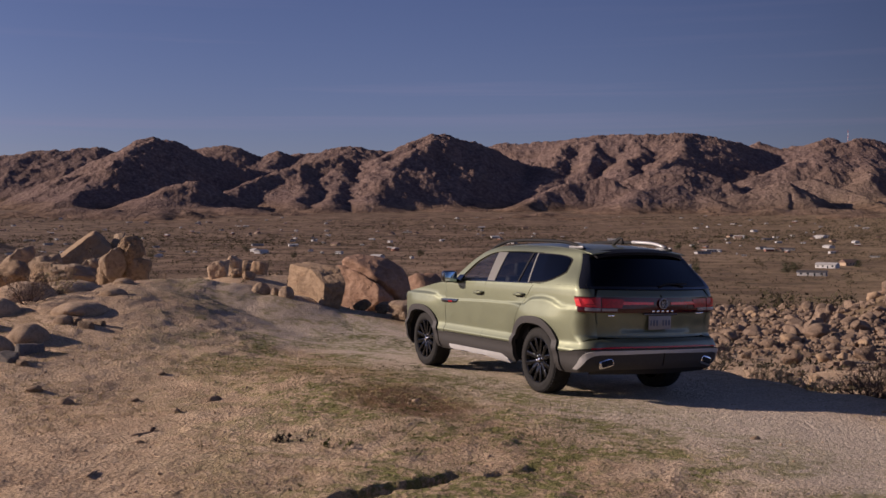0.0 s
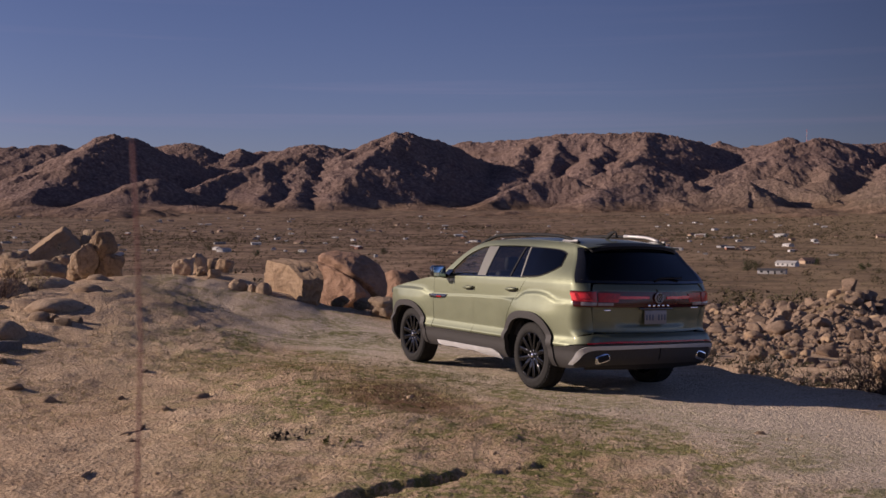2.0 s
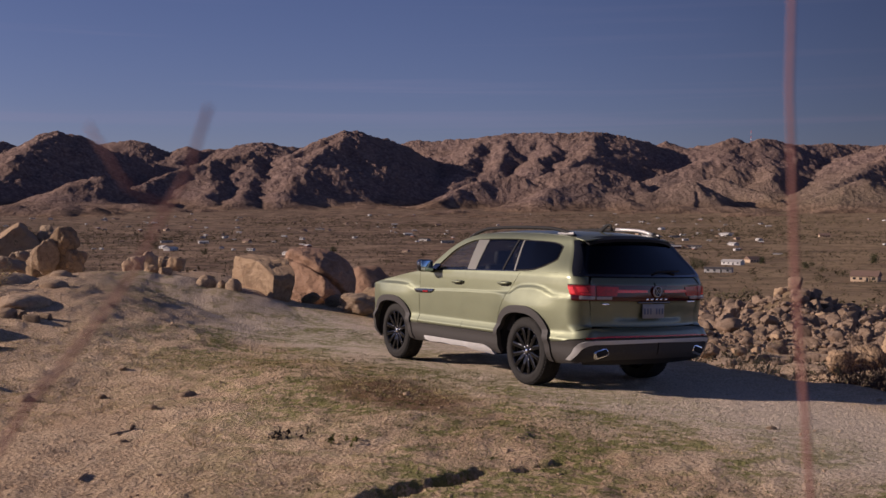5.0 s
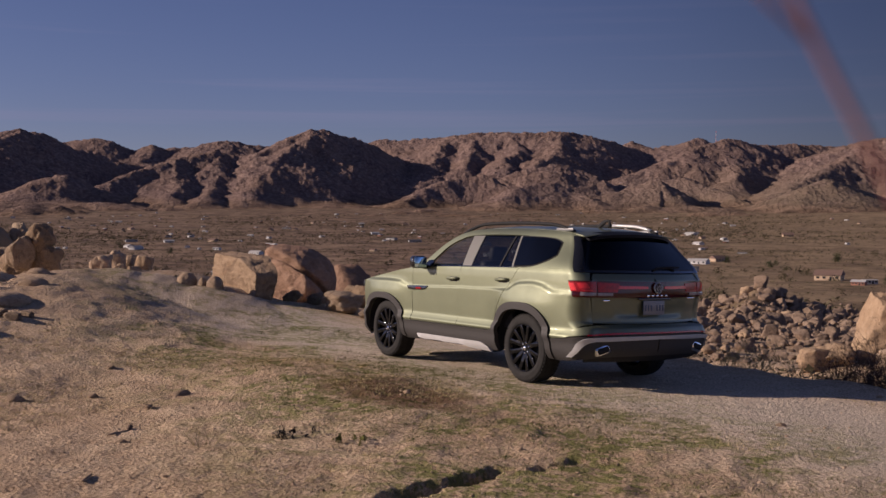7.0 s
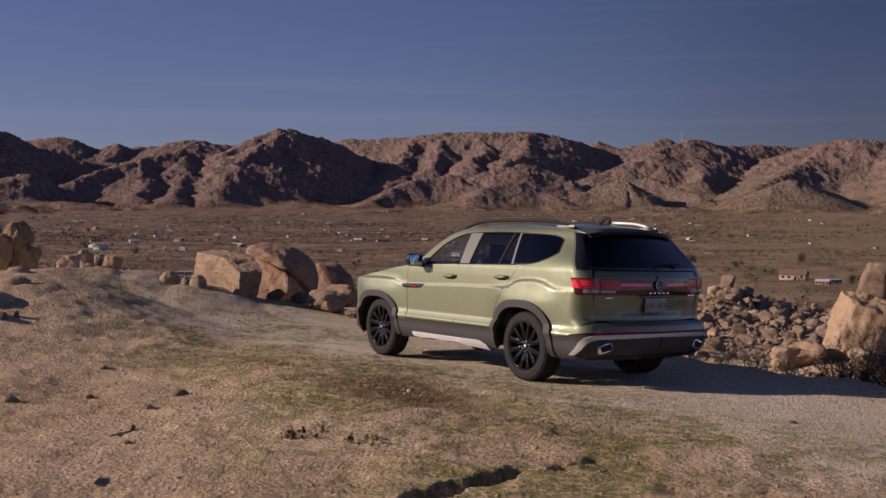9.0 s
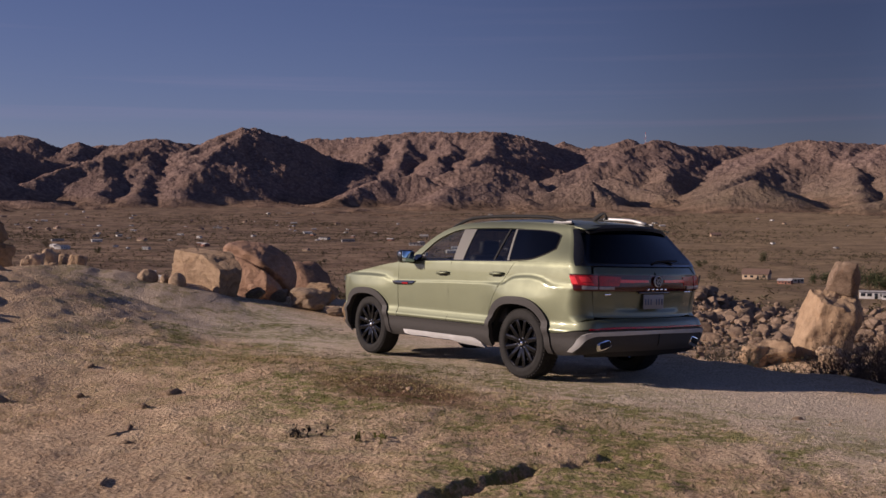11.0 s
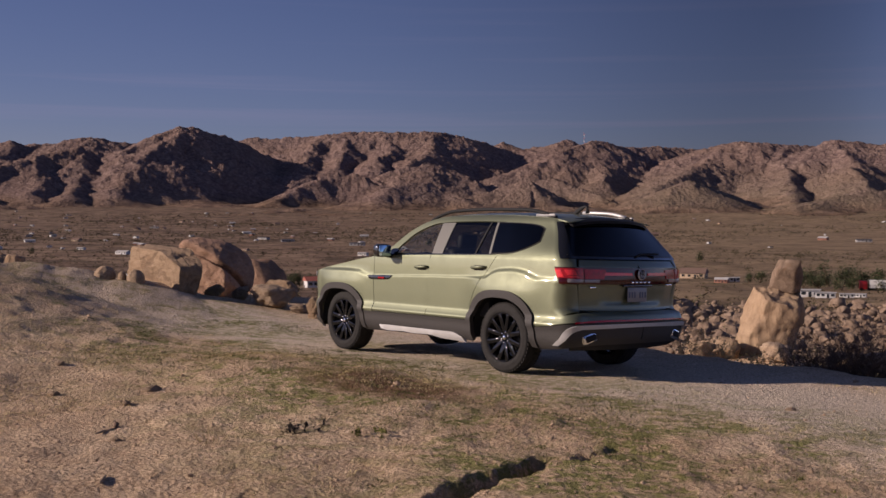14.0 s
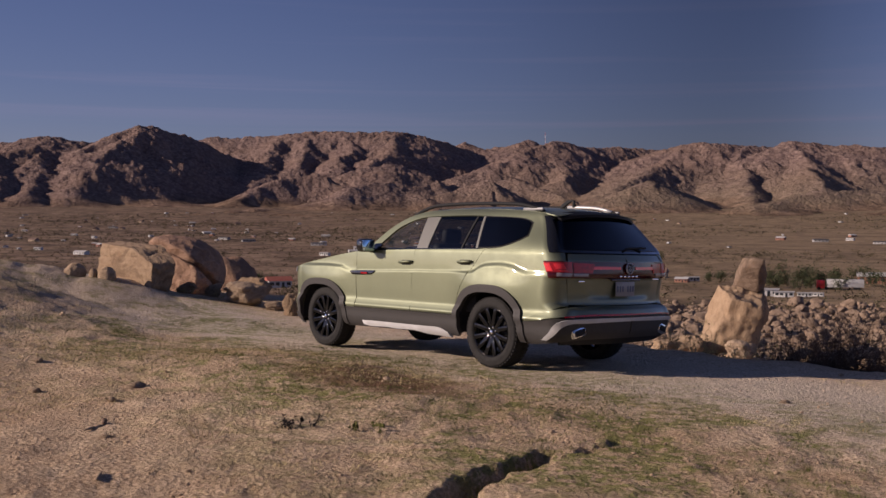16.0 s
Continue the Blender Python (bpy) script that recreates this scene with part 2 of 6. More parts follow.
    plainc = mix(n, l, gold, plainc, (0.27, 0.196, 0.112))
    plainc = mix(n, l, calc(n, l, "MULTIPLY", scrub, 0.7), plainc, (0.1, 0.085, 0.045))
    plainc = mix(n, l, calc(n, l, "MULTIPLY", scrub2, 0.8), plainc, (0.06, 0.058, 0.032))
    dx = calc(n, l, "ADD", xyz.outputs["X"], 10.8)
    dy = calc(n, l, "SUBTRACT", xyz.outputs["Y"], 8.3)
    dist = calc(n, l, "SQRT", calc(n, l, "ADD", calc(n, l, "MULTIPLY", dx, dx), calc(n, l, "MULTIPLY", dy, dy)), 0)
    l.new(mix(n, l, span(n, l, dist, 60, 200), soil, plainc), b.inputs["Base Color"])
    h = calc(n, l, "ADD", calc(n, l, "MULTIPLY", clod, 1.0), calc(n, l, "MULTIPLY", grain, 0.55))
    h = calc(n, l, "ADD", h, calc(n, l, "MULTIPLY", speck.outputs["Distance"], 0.35))
    bump(n, l, b, h, 1.0, 0.062)
    return m


def mountain_material():
    """Granite hills: boulder-strewn, reddish, with smoother tan fans towards one side."""
    m, n, l, b = shader("rocky_hills", 0.95, 0, 0.05)
    v = where(n, l)
    xyz = n.new("ShaderNodeSeparateXYZ")
    l.new(v, xyz.inputs["Vector"])
    big = cloudy(n, l, v, 0.0035, 6, 0.6, 0.4)
    mid = cloudy(n, l, v, 0.022, 7, 0.7, 0.3)
    crag = cloudy(n, l, v, 0.085, 6, 0.75, 0.2)
    stones = n.new("ShaderNodeTexVoronoi")
    stones.inputs["Scale"].default_value = 0.11
    l.new(v, stones.inputs["Vector"])
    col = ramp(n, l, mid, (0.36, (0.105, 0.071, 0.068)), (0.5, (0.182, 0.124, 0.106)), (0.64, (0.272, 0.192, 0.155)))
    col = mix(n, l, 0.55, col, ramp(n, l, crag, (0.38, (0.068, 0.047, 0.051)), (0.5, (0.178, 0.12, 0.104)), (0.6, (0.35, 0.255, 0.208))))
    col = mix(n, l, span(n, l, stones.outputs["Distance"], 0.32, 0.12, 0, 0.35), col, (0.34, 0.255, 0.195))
    col = mix(n, l, span(n, l, big, 0.44, 0.62, 0, 0.4), col, (0.19, 0.125, 0.09))
    turn = calc(n, l, "ARCTAN2", calc(n, l, "SUBTRACT", xyz.outputs["Y"], 8.3), calc(n, l, "ADD", xyz.outputs["X"], 10.8))
    fan = calc(n, l, "MULTIPLY", span(n, l, turn, -0.62, -0.9), span(n, l, xyz.outputs["Z"], 210, 60))
    fan = calc(n, l, "MULTIPLY", fan, span(n, l, mid, 0.66, 0.5, 0.35, 0.8))
    col = mix(n, l, fan, col, mix(n, l, crag, (0.12, 0.09, 0.06), (0.27, 0.208, 0.142)))
    # the fans at the feet run out into the scrubby plain
    dx, dy = calc(n, l, "ADD", xyz.outputs["X"], 10.8), calc(n, l, "SUBTRACT", xyz.outputs["Y"], 8.3)
    dist = calc(n, l, "SQRT", calc(n, l, "ADD", calc(n, l, "MULTIPLY", dx, dx), calc(n, l, "MULTIPLY", dy, dy)), 0)
    rel = calc(n, l, "SUBTRACT", xyz.outputs["Z"], calc(n, l, "MULTIPLY", calc(n, l, "SUBTRACT", dist, 2072), 0.047))
    foot = span(n, l, calc(n, l, "ADD", rel, calc(n, l, "MULTIPLY", big, 60)), 58, 30)
    col = mix(n, l, foot, col, ramp(n, l, mid, (0.38, (0.085, 0.058, 0.04)), (0.5, (0.18, 0.118, 0.078)), (0.62, (0.29, 0.195, 0.13))))
    l.new(col, b.inputs["Base Color"])
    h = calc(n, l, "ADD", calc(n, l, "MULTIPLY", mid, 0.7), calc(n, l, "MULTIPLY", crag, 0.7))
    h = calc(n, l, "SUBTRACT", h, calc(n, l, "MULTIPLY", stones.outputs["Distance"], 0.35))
    bump(n, l, b, h, 0.9, 9.0)
    return m


GROUND, HILLS = ground_material(), mountain_material()

# ---- shaping helpers ----
def lattice(ix, iy, seed):
    h = np.sin(ix * 127.1 + iy * 311.7 + seed * 74.7) * 43758.5453
    return h - np.floor(h)


def value_noise(x, y, seed):
    ix, iy = np.floor(x), np.floor(y)
    fx, fy = x - ix, y - iy
    ux, uy = fx * fx * fx * (fx * (fx * 6 - 15) + 10), fy * fy * fy * (fy * (fy * 6 - 15) + 10)
    a, b = lattice(ix, iy, seed), lattice(ix + 1, iy, seed)
    c, d = lattice(ix, iy + 1, seed), lattice(ix + 1, iy + 1, seed)
    return (a + (b - a) * ux) * (1 - uy) + (c + (d - c) * ux) * uy


def fbm(x, y, octaves=5, seed=0, gain=0.5, ridged=False):
    """Fractal noise, about -1 to 1; ridged: crests up to 1."""
    total, amp, norm = 0, 1.0, 0
    for k in range(octaves):
        v = value_noise(x * 0.8 - y * 0.6, x * 0.6 + y * 0.8, seed + k * 7) * 2 - 1
        if ridged:
            v = 1 - 2 * np.abs(v)
        total, norm, amp = total + amp * v, norm + amp, amp * gain
        x, y = x * 2.03 + 17.3, y * 2.03 - 9.1
    return total / norm


def soft(x, a, b):
    t = np.clip((x - a) / (b - a), 0, 1)
    return t * t * (3 - 2 * t)


def sheet(name, verts, rows, cols, material, closed=False, smooth=True):
    """A mesh object from a grid of points, rows x cols."""
    me = bpy.data.meshes.new(name)
    verts = np.asarray(verts, np.float32).reshape(-1, 3)
    r, c = np.meshgrid(np.arange(rows - 1), np.arange(cols if closed else cols - 1), indexing="ij")
    a = r * cols + c
    b = r * cols + (c + 1) % cols
    quads = np.stack([a, b, b + cols, a + cols], -1).reshape(-1, 4)
    me.vertices.add(len(verts))
    me.vertices.foreach_set("co", verts.ravel())
    me.loops.add(quads.size)
    me.loops.foreach_set("vertex_index", quads.ravel().astype(np.int32))
    me.polygons.add(len(quads))
    me.polygons.foreach_set("loop_start", np.arange(0, quads.size, 4, dtype=np.int32))
    me.update(calc_edges=True)
    me.validate()
    me.materials.append(material)
    me.polygons.foreach_set("use_smooth", np.full(len(quads), smooth))
    return new(name, me)


# ---- ground ----
CAR_TILT = Matrix(((0.99998, 0.0002, 0.00571, 0), (-0.00003, 0.99956, -0.0296, 0), (-0.00571, 0.0296, 0.99955, 0), (0, 0, 0, 1)))


def brink(x):
    """Where the level ground ends, as y over x."""
    return -2.45 - 1.9 * soft(x, 7.0, 9.5) + 4.2 * soft(x, 12.5, 19) + 0.12 * np.sin(x * 2.1) + 0.1 * np.sin(x * 4.7)


def height(x, y):
    x, y = np.asarray(x, float), np.asarray(y, float)
    d = np.hypot(x - EYE[0], y - EYE[1])
    # level ground: a cross fall under the car, a mound beyond, a rise to the side
    flat = 0.0296 * np.clip(y, -3, 1.6)
    flat = flat - 0.0057 * np.clip(x, -3, 3) + 0.06 * soft(x, 3, 9)
    flat = flat + 0.14 * np.exp(-((x + 0.4) ** 2 / 5 + (y - 2.9) ** 2 / 1.4))
    # a low bank of soil beyond, along a bent crest
    crest = [(1.5, 6.6, 0.02), (3.4, 6.1, 0.3), (5.2, 5.4, 0.52), (7.1, 4.5, 0.7), (9.7, 3.1, 0.8), (9.9, 2.2, 0.82), (9.6, 1.5, 0.72), (8.9, 0.75, 0.52), (8.3, 0.1, 0.2)]
    bank = np.zeros_like(x)
    for (ax, ay, ah), (bx, by, bh) in zip(crest, crest[1:]):
        q = np.clip(((x - ax) * (bx - ax) + (y - ay) * (by - ay)) / ((bx - ax) ** 2 + (by - ay) ** 2), 0, 1)
        off = np.hypot(x - ax - q * (bx - ax), y - ay - q * (by - ay))
        bank = np.maximum(bank, (ah + (bh - ah) * q) * (1 - soft(off, 0.15, 4.4 - 2.0 * soft(x - y, 4.5, 8.5))))
    bank = bank * (1 + 0.07 * fbm(x * 1.1, y * 1.1, 4, 57, 0.6) + 0.03 * fbm(x * 2.8, y * 2.8, 5, 53, 0.7, True))
    flat = flat + bank + 0.018 * np.clip(bank * 3, 0, 1) * fbm(x * 2.6, y * 2.6, 5, 59, 0.65, True) - 0.5 * soft(0.45 * (x - 4.5) + 0.9 * (y - 5.4), 3.2, 7.0) * soft(x, -2, 3)
    flat = flat + 0.12 * np.exp(-((x - 8.6) ** 2 / 5 + (y + 1.3) ** 2 / 2.2))
    near = np.clip(1 - d / 90, 0, 1)
    flat = flat + near * (0.05 * fbm(x * 0.45, y * 0.45, 4, 3) + (0.04 * fbm(x * 1.6, y * 1.6, 4, 11) + 0.022 * fbm(x * 3.4, y * 3.4, 5, 13, 0.65, True)) * soft(np.abs(y + 0.1), 1.2, 2.8)
                          + 0.008 * fbm(x * 9, y * 9, 4, 5))
    # a washed-out crack in the soil
    cx = np.interp(y, [3.0, 3.25, 3.55, 3.75, 4.05, 4.35, 4.6, 5.0, 5.5, 6.0], [-4.93, -4.96, -4.95, -4.84, -4.94, -4.97, -5.05, -5.25, -5.6, -6.0]) + 0.015 * np.sin(y * 19) + 0.01 * np.sin(y * 41)
    off = x - cx
    deep = np.interp(y, [3.0, 3.15, 3.55, 3.7, 3.85, 4.2, 4.6, 5.0, 5.6, 6], [0, 0.05, 0.05, 0.12, 0.18, 0.15, 0.2, 0.2, 0.12, 0])
    wide = np.interp(y, [3.0, 3.6, 4.0, 4.4, 5], [0.06, 0.12, 0.18, 0.19, 0.26]) + 0.02 * np.sin(y * 13)
    cut = np.where(off > 0, soft(off, 0.035, 0.0), soft(off, -wide, -wide * 0.6))
    flat = flat - deep * cut
    # far profile, by distance
    stops = [0, 14, 25, 40, 60, 80, 100, 150, 250, 400, 600, 1000, 1600, 2200, 2800, 3500, 7000]
    drops = [-1.2, -1.0, -2.9, -4.8, -6.8, -8.3, -9.2, -11.9, -16.6, -20.5, -22.5, -20, -12, 6, 36, 66, 130]
    far = np.interp(d, stops, drops) + near * 0.5 * fbm(x * 0.12, y * 0.12, 4, 21) + np.clip(d / 300, 0, 1) * 3 * fbm(x * 0.004, y * 0.004, 4, 31)
    far = far + 30 * np.exp(-((x - EYE[0] - 900) ** 2 + (y - EYE[1] + 5) ** 2) / (2 * 48 ** 2))      # a dark knoll at the plain's edge
    # the stony slope rolls, rises to a heap of boulders, and carries a knoll under the rock pillar
    bear = np.degrees(np.arctan2(y - EYE[1], x - EYE[0]))
    stony = soft(d, 45, 75) * soft(d, 330, 240) * soft(bear, -82, -74) * soft(bear, -31, -38)
    far = far + stony * (1.5 * fbm(x * 0.035, y * 0.035, 3, 87) + 0.7 * fbm(x * 0.12, y * 0.12, 3, 89))
    far = far + 3.6 * np.exp(-((bear + 50.0) / 2.6) ** 2 - ((d - 215) / 28) ** 2) + 2.2 * np.exp(-((bear + 49.6) / 0.9) ** 2 - ((d - 215) / 14) ** 2)
    far = far + 7.21 * np.exp(-((x - 81.1) / 13) ** 4 - ((y + 20.6) / 9) ** 4)      # an outcrop below the bank
    far = far + 1.5 * np.exp(-((x - 21.7) ** 2 + (y + 39.5) ** 2) / (2 * 4.0 ** 2))
    keep = soft(y - brink(x), -2.6, 0.0) * soft(x + 0.35 * y, 30, 22) * soft(y, 34, 18) * soft(x, -60, -35)
    return flat * keep + far * (1 - keep)


angles = np.radians(np.concatenate([np.arange(-79, 9, 0.2), np.arange(9, 281, 3.0)]))
reach = np.concatenate([np.linspace(0.004, 5, 14)[:-1], np.geomspace(5, 42, 330)[:-1], np.geomspace(42, 420, 150)[:-1], np.geomspace(420, 7500, 80)])
rr, aa = np.meshgrid(reach, angles, indexing="ij")
gx, gy = EYE[0] + rr * np.cos(aa), EYE[1] + rr * np.sin(aa)
ground = sheet("ground", np.stack([gx, gy, height(gx, gy)], -1), len(reach), len(angles), GROUND, closed=True)
tagged(ground, "sandy tan desert soil with thin moss patches and a cracked edge", "ground", kind="structure")

# ---- mountains ----
# ridge lines of the mountains: side slope, then points by bearing, distance and height angle
RIDGES = []
RIDGES.append((0.40, ((-3.3, 4800, 3.46), (-5.1, 4700, 3.67), (-6.3, 4700, 3.90), (-7.6, 4700, 4.02), (-8.8, 4700, 4.16), (-10.1, 4700, 3.94), (-11.4, 4700, 3.76))))    # far range on the left
RIDGES.append((0.58, ((-6.6, 3350, 1.90), (-8.0, 3450, 2.68), (-9.9, 3580, 3.62), (-10.8, 3650, 4.18), (-11.5, 3680, 4.48), (-11.9, 3700, 4.77), (-12.3, 3720, 4.61), (-12.8, 3760, 4.53), (-13.5, 3850, 4.23), (-14.1, 3950, 3.89), (-15.2, 4100, 3.47), (-16.9, 4250, 3.02), (-18.4, 4350, 2.95))))    # dark peak
RIDGES.append((0.55, ((-11.9, 3690, 4.69), (-11.0, 3520, 3.92), (-9.6, 3380, 3.10), (-8.6, 3250, 2.29), (-8.0, 3120, 1.55))))    # its spur
RIDGES.append((0.42, ((-13.7, 4650, 4.09), (-14.4, 4650, 4.22), (-15.1, 4600, 4.26), (-15.5, 4600, 4.38), (-15.9, 4600, 4.13), (-16.6, 4600, 3.93), (-17.4, 4600, 3.73), (-17.9, 4600, 3.71), (-18.2, 4550, 4.04), (-18.6, 4600, 3.81), (-19.3, 4600, 3.96), (-20.3, 4600, 4.00), (-21.2, 4550, 4.27), (-21.7, 4550, 4.40), (-22.6, 4550, 4.28), (-23.4, 4550, 4.08), (-24.6, 4600, 3.97))))    # saddle range
RIDGES.append((0.50, ((-11.9, 3000, 1.67), (-12.6, 3050, 2.16), (-13.3, 3100, 2.49), (-14.0, 3150, 2.41), (-14.6, 3150, 2.07), (-15.5, 3100, 1.78))))    # low dome
RIDGES.append((0.50, ((-15.9, 3250, 2.13), (-17.2, 3350, 2.62), (-18.4, 3450, 3.04), (-19.4, 3520, 3.37), (-20.6, 3600, 3.65), (-21.7, 3700, 3.83), (-23.1, 3680, 3.69), (-24.1, 3650, 3.79))))    # broken mass
RIDGES.append((0.42, ((-19.4, 3520, 3.37), (-19.2, 3330, 2.51), (-19.0, 3080, 1.41))))    # mass spur one
RIDGES.append((0.42, ((-21.7, 3690, 3.80), (-21.4, 3450, 2.91), (-21.0, 3270, 2.02), (-20.5, 3020, 1.21))))    # mass spur two
RIDGES.append((0.42, ((-23.9, 3650, 3.79), (-23.6, 3420, 2.71), (-23.1, 3130, 1.57))))    # mass spur three
RIDGES.append((0.60, ((-24.1, 3650, 3.96), (-25.2, 3700, 4.50), (-26.0, 3740, 4.83), (-26.7, 3750, 5.01), (-27.4, 3790, 4.95), (-28.1, 3840, 4.69), (-29.1, 3920, 4.21), (-30.0, 4000, 3.76), (-31.5, 4120, 3.34), (-32.8, 4220, 3.03))))    # middle peak
RIDGES.append((0.52, ((-26.6, 3740, 4.93), (-25.1, 3560, 4.01), (-24.0, 3400, 3.12), (-23.1, 3250, 2.13), (-22.4, 3060, 1.18))))    # peak spur one
RIDGES.append((0.46, ((-29.0, 4550, 4.24), (-30.0, 4520, 4.47), (-31.0, 4500, 4.50), (-32.1, 4450, 4.55), (-33.4, 4400, 4.66), (-34.8, 4350, 4.80), (-36.2, 4300, 4.87), (-38.3, 4260, 4.87), (-39.4, 4240, 4.93), (-40.3, 4280, 4.83), (-41.4, 4340, 4.52), (-42.5, 4420, 4.21), (-43.7, 4480, 3.87), (-45.1, 4560, 3.42))))    # mesa
RIDGES.append((0.42, ((-33.4, 4390, 4.63), (-33.1, 4050, 3.80), (-32.4, 3750, 2.92))))    # mesa spur one
RIDGES.append((0.50, ((-34.9, 4340, 4.76), (-34.9, 4050, 4.00), (-34.4, 3780, 3.11))))    # mesa spur two
RIDGES.append((0.50, ((-37.3, 4280, 4.82), (-37.2, 3950, 3.77), (-36.4, 3600, 2.80))))    # mesa spur three
RIDGES.append((0.50, ((-39.6, 4220, 4.81), (-39.1, 3950, 3.89), (-38.3, 3650, 3.08))))    # mesa spur four
RIDGES.append((0.52, ((-31.4, 3050, 1.34), (-32.2, 3150, 1.93), (-33.4, 3230, 2.38), (-34.6, 3280, 2.55), (-35.4, 3300, 2.69), (-36.0, 3260, 2.39), (-36.6, 3200, 2.03), (-37.1, 3130, 1.62))))    # foothill one
RIDGES.append((0.50, ((-36.4, 2850, 1.50), (-37.6, 2930, 2.00), (-38.6, 2980, 2.23), (-39.4, 3000, 2.16), (-40.1, 2960, 1.75), (-41.5, 2900, 1.30))))    # foothill two
RIDGES.append((0.50, ((-37.4, 3480, 2.79), (-38.3, 3500, 3.08), (-39.1, 3500, 3.22), (-39.9, 3500, 3.09), (-40.7, 3480, 2.76), (-41.8, 3420, 2.25))))    # foothill three
RIDGES.append((0.45, ((-12.1, 2620, 0.94), (-13.2, 2620, 0.89), (-13.7, 2620, 0.98), (-14.5, 2620, 0.78))))    # small knolls
RIDGES.append((0.40, ((-42.7, 4700, 4.12), (-43.2, 4700, 4.31), (-43.8, 4700, 4.04), (-44.6, 4700, 3.97), (-45.6, 4650, 4.17), (-46.4, 4600, 4.43), (-47.0, 4600, 4.16))))    # far knob
RIDGES.append((0.48, ((-41.0, 2950, 1.32), (-42.4, 3000, 1.74), (-43.6, 3040, 2.10), (-44.3, 3050, 2.31), (-44.8, 3050, 1.98), (-45.5, 3020, 1.62))))    # west cone
RIDGES.append((0.56, ((-43.1, 3350, 1.98), (-44.8, 3320, 2.33), (-46.0, 3300, 2.45), (-46.8, 3220, 2.12), (-48.0, 3120, 1.61), (-49.1, 3020, 1.07), (-49.9, 2900, 0.65))))    # shaded spur
RIDGES.append((0.48, ((-42.8, 3600, 2.34), (-43.9, 3650, 2.78), (-44.9, 3720, 3.23), (-46.3, 3850, 3.84), (-47.1, 3950, 4.16), (-47.9, 4000, 4.36), (-48.7, 4050, 4.35), (-49.5, 4200, 4.04), (-51.2, 4300, 4.05), (-52.5, 4380, 3.94), (-53.7, 4400, 3.86))))    # long shoulder
RIDGES.append((0.50, ((-48.7, 4050, 4.32), (-48.5, 3800, 3.29), (-48.2, 3560, 2.40))))    # shoulder spur
RIDGES.append((0.44, ((-53.6, 4150, 3.84), (-54.6, 4000, 4.16), (-55.5, 3980, 4.23), (-56.1, 3980, 4.22), (-57.4, 4000, 3.99), (-58.5, 4050, 3.94), (-59.3, 4100, 3.83), (-60.0, 3900, 4.21), (-60.8, 3900, 4.13), (-61.9, 3900, 3.93), (-63.1, 3900, 3.95), (-64.9, 3900, 3.76), (-66.6, 3900, 3.74))))    # right mass
RIDGES.append((0.44, ((-54.6, 3980, 4.11), (-53.4, 3720, 3.23), (-52.1, 3450, 2.46), (-50.9, 3180, 1.71), (-50.1, 2980, 1.07), (-49.4, 2820, 0.48))))    # tan fan ridge
RIDGES.append((0.46, ((-50.7, 2620, 0.53), (-51.8, 2730, 1.41), (-52.7, 2820, 2.11), (-53.2, 2850, 2.31), (-53.7, 2890, 2.16), (-54.6, 2930, 1.74), (-55.7, 2950, 1.27), (-56.9, 2950, 0.86), (-57.9, 2930, 0.63))))    # tan cone
RIDGES.append((0.48, ((-57.4, 3990, 3.99), (-57.5, 3650, 2.88), (-58.1, 3250, 1.74), (-58.5, 2980, 0.97))))    # mass spur four
RIDGES.append((0.48, ((-60.0, 3890, 4.15), (-60.8, 3550, 2.96), (-61.6, 3200, 1.98))))    # mass spur five
RIDGES.append((0.46, ((-57.3, 2620, 0.23), (-58.7, 2780, 0.97), (-60.1, 2880, 1.41), (-61.9, 2950, 1.72), (-63.9, 3000, 1.81), (-65.6, 3000, 1.51))))    # right hill


